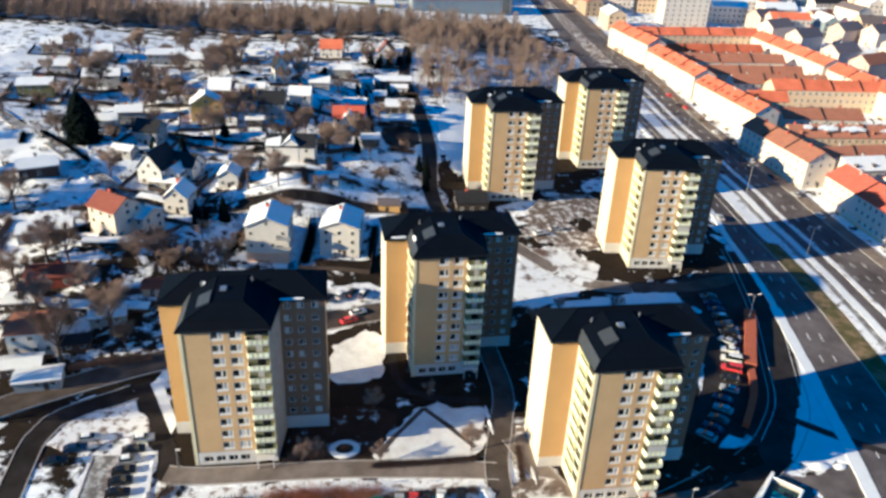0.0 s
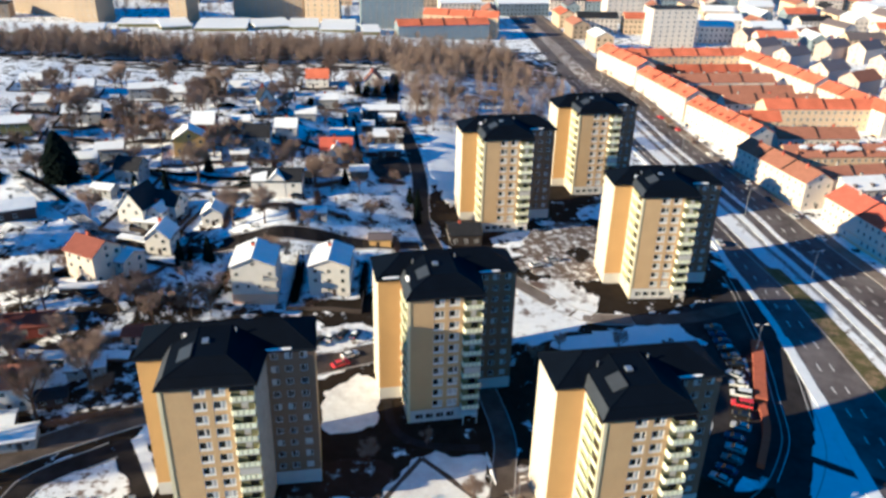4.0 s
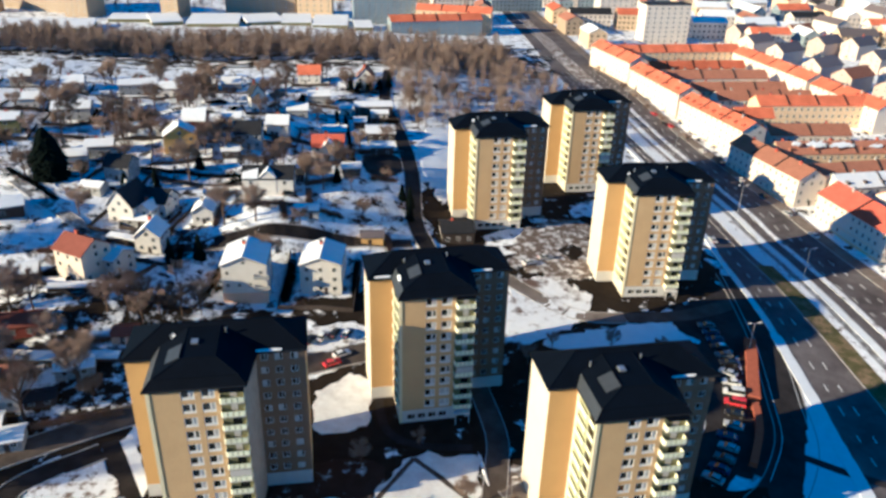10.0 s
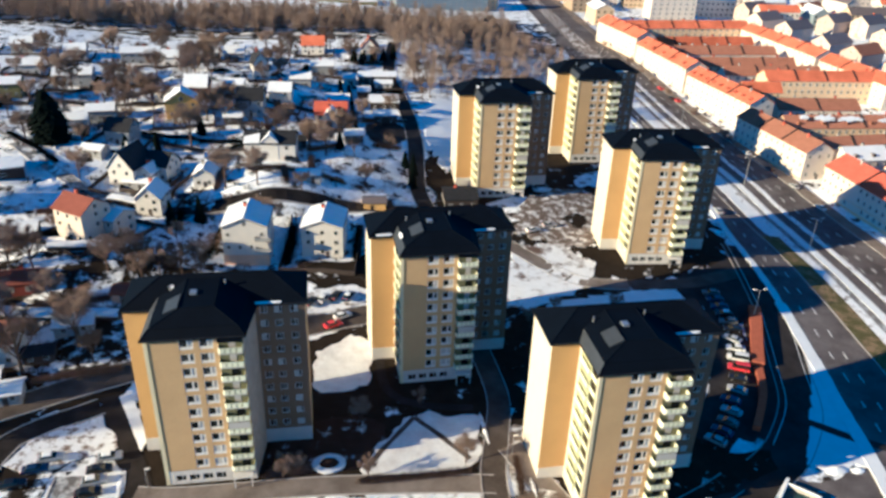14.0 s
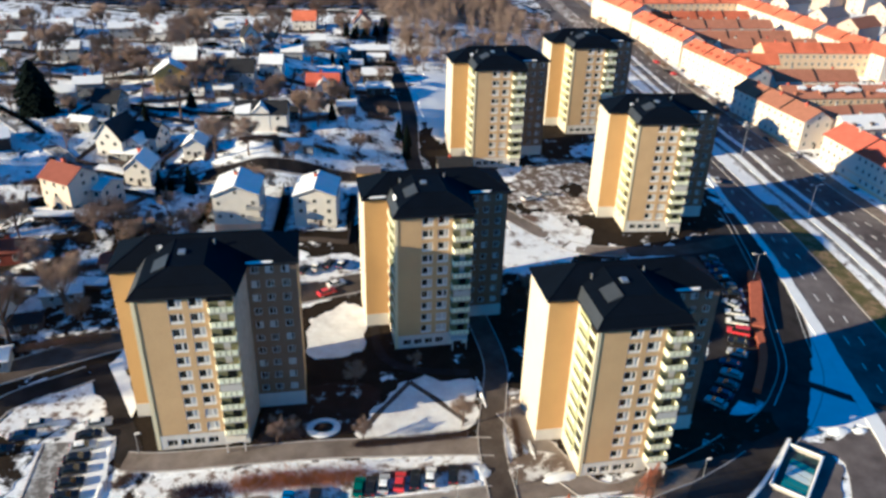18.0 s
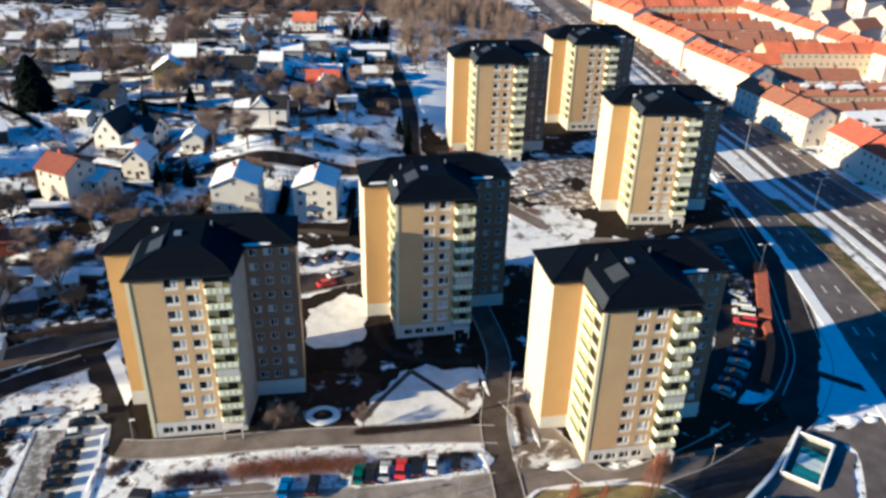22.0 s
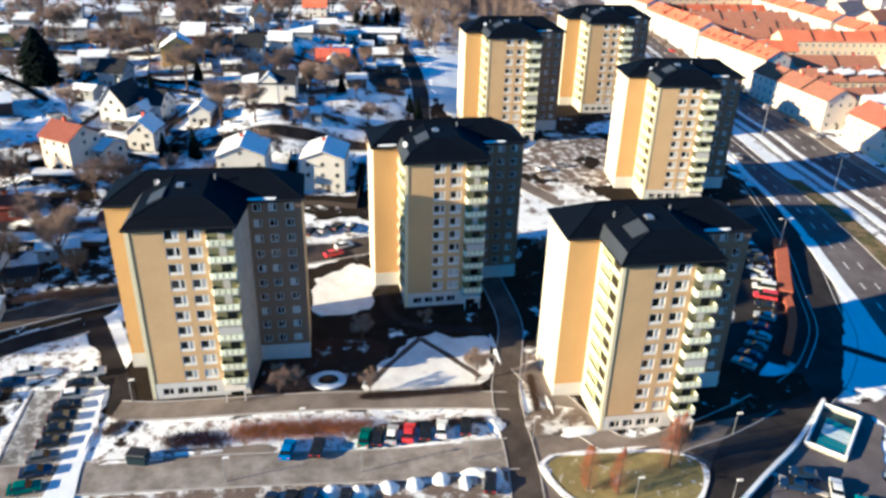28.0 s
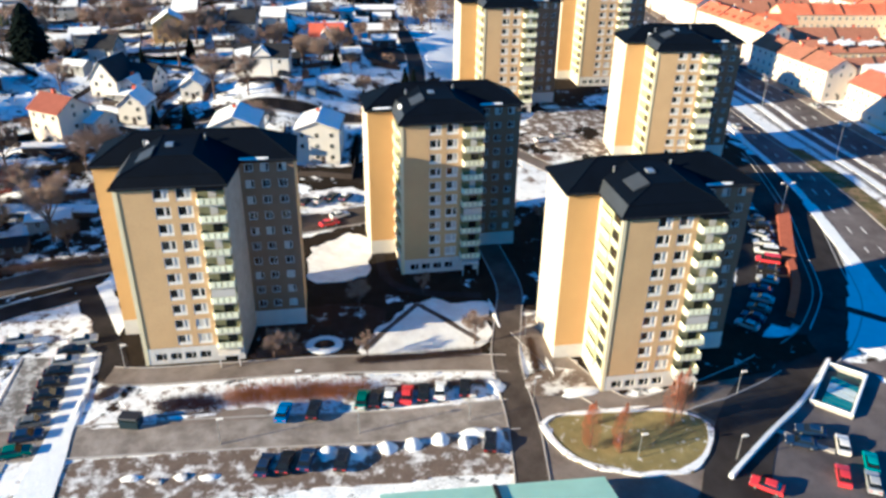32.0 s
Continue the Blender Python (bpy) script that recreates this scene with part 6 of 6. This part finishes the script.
def bare_tree(seed, h, spread, twigs):
    """Trunk and limbs in one mesh, the fine twigs in another."""
    r = random.Random(seed)
    wood, fine = Geo(), Geo()
    wood.rod((0, 0, -0.5), (0.1, 0, h * 0.42), 0.028 * h, 0.018 * h, 7)
    tips = []
    for k in range(8):
        a, z0 = 2.4 * k + r.random(), h * (0.25 + 0.05 * k * 0.6)
        out = spread * (0.55 + 0.45 * r.random()) * (1 - 0.05 * k)
        p0 = Vector((0.05, 0, min(z0, h * 0.42)))
        p1 = Vector((math.cos(a) * out * 0.6, math.sin(a) * out * 0.6, z0 + h * 0.22))
        p2 = Vector((math.cos(a) * out, math.sin(a) * out, min(h, z0 + h * (0.36 + 0.15 * r.random()))))
        wood.rod(p0, p1, 0.012 * h, 0.008 * h, 5)
        wood.rod(p1, p2, 0.008 * h, 0.003 * h, 4)
        for _ in range(4):
            q = p1.lerp(p2, r.random())
            e = q + Vector((r.uniform(-1, 1), r.uniform(-1, 1), r.uniform(0.1, 1))) * h * 0.16
            wood.rod(q, e, 0.004 * h, 0.002 * h, 3)
            tips.append((q, e))
        tips.append((p1, p2))
    wood.rod((0.1, 0, h * 0.42), (0, 0.1, h * 0.97), 0.016 * h, 0.003 * h, 5)
    tips.append((Vector((0.1, 0, h * 0.5)), Vector((0, 0.1, h * 0.95))))
    for _ in range(twigs):
        p, q = r.choice(tips)
        a = p.lerp(q, r.uniform(0.15, 1.0))
        d = Vector((r.gauss(0, 1), r.gauss(0, 1), r.gauss(0.35, 0.8))).normalized() * h * r.uniform(0.07, 0.16)
        s = d.orthogonal().normalized() * r.uniform(0.014, 0.03)
        b = a + d
        fine.quad(a - s, a + s, b)
        m = a.lerp(b, 0.5)
        e = m + Vector((r.gauss(0, 1), r.gauss(0, 1), r.gauss(0.2, 0.7))).normalized() * d.length * 0.6
        fine.quad(m - s * 0.7, m + s * 0.7, e)
    return wood, fine


def spruce_geo(seed, h, rad, blunt=False):
    r = random.Random(seed)
    wood, leaf = Geo().rod((0, 0, -0.5), (0, 0, h * 0.95), 0.022 * h, 0.01, 7), Geo()
    tiers = int(h * 2.2)
    for k in range(tiers):
        z = h * (0.06 + 0.93 * k / tiers)
        rr = rad * (min(1.0, 1.9 * (1 - k / tiers)) ** 0.55 if blunt else (1 - k / tiers) ** 0.8) + 0.15
        n = int(10 + 10 * (1 - k / tiers))
        for i in range(n):
            a = 2 * math.pi * (i + r.random()) / n
            o = rr * r.uniform(0.75, 1.1)
            tip = Vector((math.cos(a) * o, math.sin(a) * o, z - o * 0.35 - r.random() * 0.3))
            side = Vector((-math.sin(a), math.cos(a), 0)) * (0.28 + 0.16 * o)
            root = Vector((0, 0, z + 0.1))
            mid = root.lerp(tip, 0.6)
            leaf.quad(root, mid - side, tip, mid + side)
            leaf.quad(mid + Vector((0, 0, 0.12)), mid - side * 0.8 - Vector((0, 0, 0.35)), tip - Vector((0, 0, 0.3)))
    return wood, leaf


TREES = []
for k, (h, s, n) in enumerate(((9, 4.2, 3600), (7, 3.6, 2800), (11, 5.0, 4600), (6, 3.2, 2400), (8, 3.2, 3000), (10, 4.2, 4000))):
    wood, fine = bare_tree(20 + k, h, s, n)
    TREES.append((wood.mesh("trunk", M_bark), fine.mesh("crown", M_twig), h))
tree_rng = random.Random(11)


def tree(x, y, k=None, size=1.0, label="bare winter tree with fine brown twigs", group="bare trees", meshes=None):
    k = tree_rng.randrange(len(TREES)) if k is None else k
    trunk_me, crown_me = (meshes or TREES[k])[:2]
    t = thing("tree", label, "tree", group, at=pose(x, y, ground_z(x, y), 0, 0, tree_rng.uniform(0, 360)) @ Matrix.Scale(size, 4))
    part("trunk", trunk_me, None, t)
    part("crown", crown_me, None, t)


for x, y, s in ((-10.8, 66.3, 1.4), (-5.5, 66.6, 1.5), (-1.6, 70.3, 1.1), (-15, 68, 1.2), (36, 145, 1.2), (39, 142, 1.0), (31, 143, 1.0), (-9, 160, 1.2), (-3, 158, 1.2), (2, 161, 1.0), (-38, 170, 1.3), (-33, 182, 1.3), (-41, 200, 1.3), (-47, 178, 1.1), (1.5, 79.7, 0.9), (-8.8, 81.7, 1.0), (-44, 135, 0.9), (-34.7, 152.4, 1.0), (-44.9, 188.9, 1.3), (31.3, 126.6, 1.0), (25.9, 133.7, 1.0), (-6.1, 167.3, 1.0), (-2.2, 169, 1.0), (-62.9, 184.1, 0.9), (40.4, 127.2, 0.8)):
    tree(x, y, None, s)
for x, y, s in ((-39.4, 65.9, 1.2), (-44.8, 66.8, 1.2), (-42, 48, 1.1), (-50, 58, 1.2), (-14, 62, 1.0), (-47, 74, 1.0), (-22.4, 65.2, 1.0), (-92.2, 262.5, 1.1), (-76.7, 212.2, 1.2), (18.2, 151.4, 0.9), (42.9, 110.6, 0.7), (52.5, 137.4, 0.8), (-31.8, 52.6, 1.2), (-20, 36, 0.8)):
    tree(x, y, None, s)
for x, y, s in ((100.9, 46.5, 0.7), (113.5, 44.5, 0.7), (78.1, 43, 0.7), (86, 48.6, 0.6), (196, 232, 0.6), (197.5, 270, 0.6), (197.5, 286, 0.6), (199, 209, 0.6), (196, 250, 0.6), (197, 176, 0.6), (197, 165, 0.6), (199, 330, 0.6), (35.5, 13, 0.7), (48, 18, 0.6), (54.6, 0.5, 0.6), (36, -1.6, 0.6), (20.8, -0.6, 0.5), (23.6, 0.8, 0.5)):
    tree(x, y, None, s)
for x, y, s in ((-33, 33, 1.4), (-24, 41, 1.3), (-52, 36, 1.6), (-50, 20, 1.5), (-58, 46, 1.7), (-56, 10, 1.4), (-62, 30, 1.7)):
    tree(x, y, 2, s, "large bare tree with dark spreading limbs")
# gardens between the villas
OPEN_VIEWS = ((3, 25, 106, 124), (1, 38, 58, 77), (-44, -22, 62, 78), (-38, -12, 94, 113), (28, 60, 140, 158))
placed = 0
while placed < 95:
    x, y = tree_rng.uniform(-110, 62), tree_rng.uniform(58, 285)
    if min(math.hypot(x - o.location.x, y - o.location.y) for o in scene.collection.objects if o.parent is None and o.name.startswith(("villa", "shed"))) < 6.5 or abs(x - 62) < 5:
        continue
    if any(x0 < x < x1 and y0 < y < y1 for x0, x1, y0, y1 in OPEN_VIEWS):
        continue
    tree(x, y, None, tree_rng.uniform(0.85, 1.5))
    placed += 1
for x, y in [(tree_rng.uniform(66, 150), tree_rng.uniform(192, 265)) for _ in range(45)]:
    tree(x, y, None, tree_rng.uniform(0.5, 0.9))
# reddish columnar trees on the island
for x, y, s in ((66.3, -26.6, 0.9), (70.4, -28.0, 0.95), (80.2, -23.6, 1.1), (82.6, -21.6, 1.0), (68.0, -21.6, 0.45)):
    col = Geo()
    r = random.Random(int(x * 10))
    for _ in range(1500):
        z = r.uniform(0.5, 9.0)
        rad = 1.75 * math.sin(math.pi * min(1, (z + 1.2) / 10)) * r.random() ** 0.5
        a = r.uniform(0, 6.28)
        p = Vector((math.cos(a) * rad, math.sin(a) * rad, z))
        d = Vector((math.cos(a) * 0.25, math.sin(a) * 0.25, 0.9)) * r.uniform(0.5, 0.9)
        q = d.orthogonal().normalized() * 0.04
        col.quad(p - q, p + q, p + d)
    t = thing("tree", "slender upright tree with withered rust-brown leaves", "tree", "columnar trees", at=pose(x, y, ground_z(x, y) + 0.3) @ Matrix.Scale(s, 4))
    part("trunk", Geo().rod((0, 0, -0.4), (0, 0, 8.5), 0.14, 0.03, 6), M_bark, t)
    part("crown", col, mat("rust_brown_leaves", (0.62, 0.33, 0.11), 0.9, spread=0.25, scale=1.0, bump=0.0), t)
# spruces
for x, y, h, rad in ((-53.9, 138, 18, 6.2), (58.2, 117.2, 8, 1.8), (-11.3, 89.8, 8, 2.0), (59.4, 125.3, 7.5, 1.7), (57, 128, 6, 1.6), (52, 262, 9, 2.5), (47, 258, 8, 2.4), (56, 257, 8, 2.6), (61, 259, 7, 2.4), (66, 262, 8, 2.2), (50, 252, 6, 2.2), (-22, 135, 7, 1.8), (-4, 92, 8, 2.2), (-30, 130, 7, 2.6), (36, 133, 6, 1.8), (-10, 150, 7, 2.2)):
    wood, leaf = spruce_geo(int(h * 10 + x), h, rad, h > 15)
    tree(x, y, 0, 1.0, "dark green conical spruce beside the villas", "spruces", (wood.mesh("trunk", M_bark), leaf.mesh("crown", M_needle)))


def hedge(x0, y0, x1, y1, width, h, label, m=None):
    r = random.Random(int(x0 * 7 + y0))
    g = Geo()
    length = math.hypot(x1 - x0, y1 - y0)
    for _ in range(int(length * 170)):
        k = r.random()
        x, y = x0 + (x1 - x0) * k + r.gauss(0, width / 3), y0 + (y1 - y0) * k + r.gauss(0, width / 3)
        z = ground_z(x, y) + 0.1
        d = Vector((r.gauss(0, 0.35), r.gauss(0, 0.35), 1)).normalized() * h * r.uniform(0.5, 1.1)
        s = d.orthogonal().normalized() * 0.035
        a = Vector((x, y, z))
        g.quad(a - s, a + s, a + d)
        b = a + d * r.uniform(0.3, 0.7)
        e = b + Vector((r.gauss(0, 1), r.gauss(0, 1), r.gauss(0.4, 0.6))) * 0.3
        g.quad(b - s, b + s, e)
    solo("hedge", g, m or M_hedge, label, "hedge", "hedges")


hedge(4.6, -10.6, 12.4, -11.0, 2.8, 1.5, "leafless dark purple-brown hedge on a snowy bank", mat("purple_twigs", (0.1, 0.062, 0.06), 0.95, spread=0.3, bump=0.0))
hedge(14.6, -9.8, 35, -10.2, 3.2, 1.7, "thick rust-brown hedge on a snowy bank", mat("amber_twigs", (0.42, 0.22, 0.07), 0.95, spread=0.4, scale=0.4, bump=0.0))
hedge(37, -10.4, 54, -10.2, 1.2, 1.0, "low leafless brown hedge behind parked cars")
hedge(-5.4, -7.6, -3.0, -5.4, 1.6, 1.2, "clump of leafless brown shrubs")
hedge(18, 0.5, 25, 1.5, 1.8, 1.6, "clump of leafless brown shrubs beside the tower")
hedge(34.5, -2.6, 55, -2.0, 1.2, 1.0, "leafless shrubs along the lane")
hedge(63.5, -8, 64.5, 1, 1.0, 0.9, "leafless shrubs along the lane")
hedge(84, -18, 88, -15, 1.6, 1.6, "clump of leafless brown shrubs")
hedge(-30, 30, -14, 33, 1.4, 1.5, "leafless hedge along the lane")
hedge(-44, 52, -20, 56, 1.6, 1.8, "leafless hedge on the slope")


# garden hedges and fences between the villas
hedge(39.2, 141, 39.0, 217, 0.9, 1.5, "long dark hedge beside a snowy path", M_needle)
hedge(42.6, 146, 42.4, 212, 0.8, 1.4, "long dark hedge beside a snowy path", M_needle)
hedge(8, 113.5, 36, 111, 1.2, 1.4, "leafless hedge along a lane")
hedge(-30, 150, 8, 139.5, 1.0, 1.6, "dark evergreen hedge along a bend of the lane", M_needle)
hedge(-70, 148, -48, 121, 1.2, 1.4, "dark evergreen hedge along the snowy lane", M_needle)
hedge(-2, 74.5, 3, 90, 1.4, 2.0, "dark evergreen hedge beside a white house", M_needle)
hedge(19.5, 73, 21.5, 90, 2.0, 2.4, "dark evergreen hedge between two white houses", M_needle)
hedge(38, 74, 40, 92, 1.6, 2.0, "dark evergreen hedge beside a white house", M_needle)
hr = random.Random(23)
for _ in range(46):
    x, y = hr.uniform(-95, 52), hr.uniform(72, 250)
    a = radians(hr.choice((-6, 84, 10, 96)) + hr.uniform(-8, 8))
    n = hr.uniform(6, 16)
    hedge(x, y, x + math.cos(a) * n, y + math.sin(a) * n, 1.2, hr.uniform(1.2, 2.0), *((("dark evergreen garden hedge between villas", M_needle)) if _ % 2 else ("dark leafless garden hedge between villas",)))


def shrubbery(label, spots, m, seed, reach=1.5):
    """Many low leafless bushes, joined."""
    r = random.Random(seed)
    g = Geo()
    for x, y in spots:
        z, k = ground_z(x, y), r.uniform(0.6, 1.3)
        for _ in range(70):
            a, q = r.uniform(0, 6.28), reach * k * math.sqrt(r.random())
            p = Vector((x + math.cos(a) * q, y + math.sin(a) * q, z + r.uniform(0, 0.8) * k))
            d = Vector((math.cos(a) * 0.5 + r.gauss(0, 0.3), math.sin(a) * 0.5 + r.gauss(0, 0.3), r.uniform(0.5, 1.2))) * r.uniform(0.7, 1.3) * k
            w = d.orthogonal().normalized() * r.uniform(0.02, 0.06)
            g.quad(p - w, p + w, p + d)
    solo("shrubbery", g, m, label, "shrubs", kind="stuff")


def free_spots(n, x0, x1, y0, y1, seed, gap=6.0):
    """Garden spots clear of houses."""
    r, out = random.Random(seed), []
    homes = [o.location for o in scene.collection.objects if o.parent is None and o.name.startswith(("villa", "shed"))]
    while len(out) < n:
        x, y = r.uniform(x0, x1), r.uniform(y0, y1)
        if min(math.hypot(x - h.x, y - h.y) for h in homes) > gap and abs(x - 62) > 4.5:
            out.append((x, y))
    return out


shrubbery("leafless brown garden bushes among the villas", free_spots(520, -105, 60, 70, 290, 61), M_hedge, 62)
shrubbery("dark evergreen garden bushes among the villas", free_spots(260, -105, 60, 70, 290, 63), M_needle, 64, 1.2)


def wood_band(label, spots, seed):
    """Many bare trees far off, joined."""
    r = random.Random(seed)
    g = Geo()
    for x, y in spots:
        h = r.uniform(7, 12)
        z = ground_z(x, y)
        g.rod((x, y, z - 0.5), (x + r.gauss(0, 0.3), y, z + h * 0.8), 0.18, 0.06, 4)
        for _ in range(210):
            zz = r.uniform(0.3, 1.0)
            rad = h * 0.28 * math.sqrt(r.random()) * (1.25 - zz)*1.4
            a = r.uniform(0, 6.28)
            p = Vector((x + math.cos(a) * rad, y + math.sin(a) * rad, z + h * zz))
            d = Vector((math.cos(a) * 0.5, math.sin(a) * 0.5, r.uniform(0.4, 1.3))) * r.uniform(0.9, 1.8)
            s = Vector((d.y, -d.x, 0.1)).normalized() * r.uniform(0.05, 0.12)
            g.quad(p - s, p + s, p + d)
    solo("woodland", g, mat("far_twigs", (0.26, 0.2, 0.145), 0.95, spread=0.35, scale=0.08, fine=0.5, bump=0.0), label, "woodland", kind="stuff")


rw = random.Random(5)
wood_band("belt of bare brown trees behind the villas", [(rw.uniform(-190, 66), rw.uniform(326, 380)) for _ in range(1000)], 1)
wood_band("bare brown wood beside the wide road", [(rw.uniform(66, 150), rw.uniform(304, 392)) for _ in range(330)], 2)
wood_band("scattered bare trees on the snowy slope by the road", [(rw.uniform(66, 158), rw.uniform(196, 304)) for _ in range(210)], 4)
wood_band("far bare trees along the horizon", [(rw.uniform(-420, 160), rw.uniform(500, 800)) for _ in range(500)], 3)
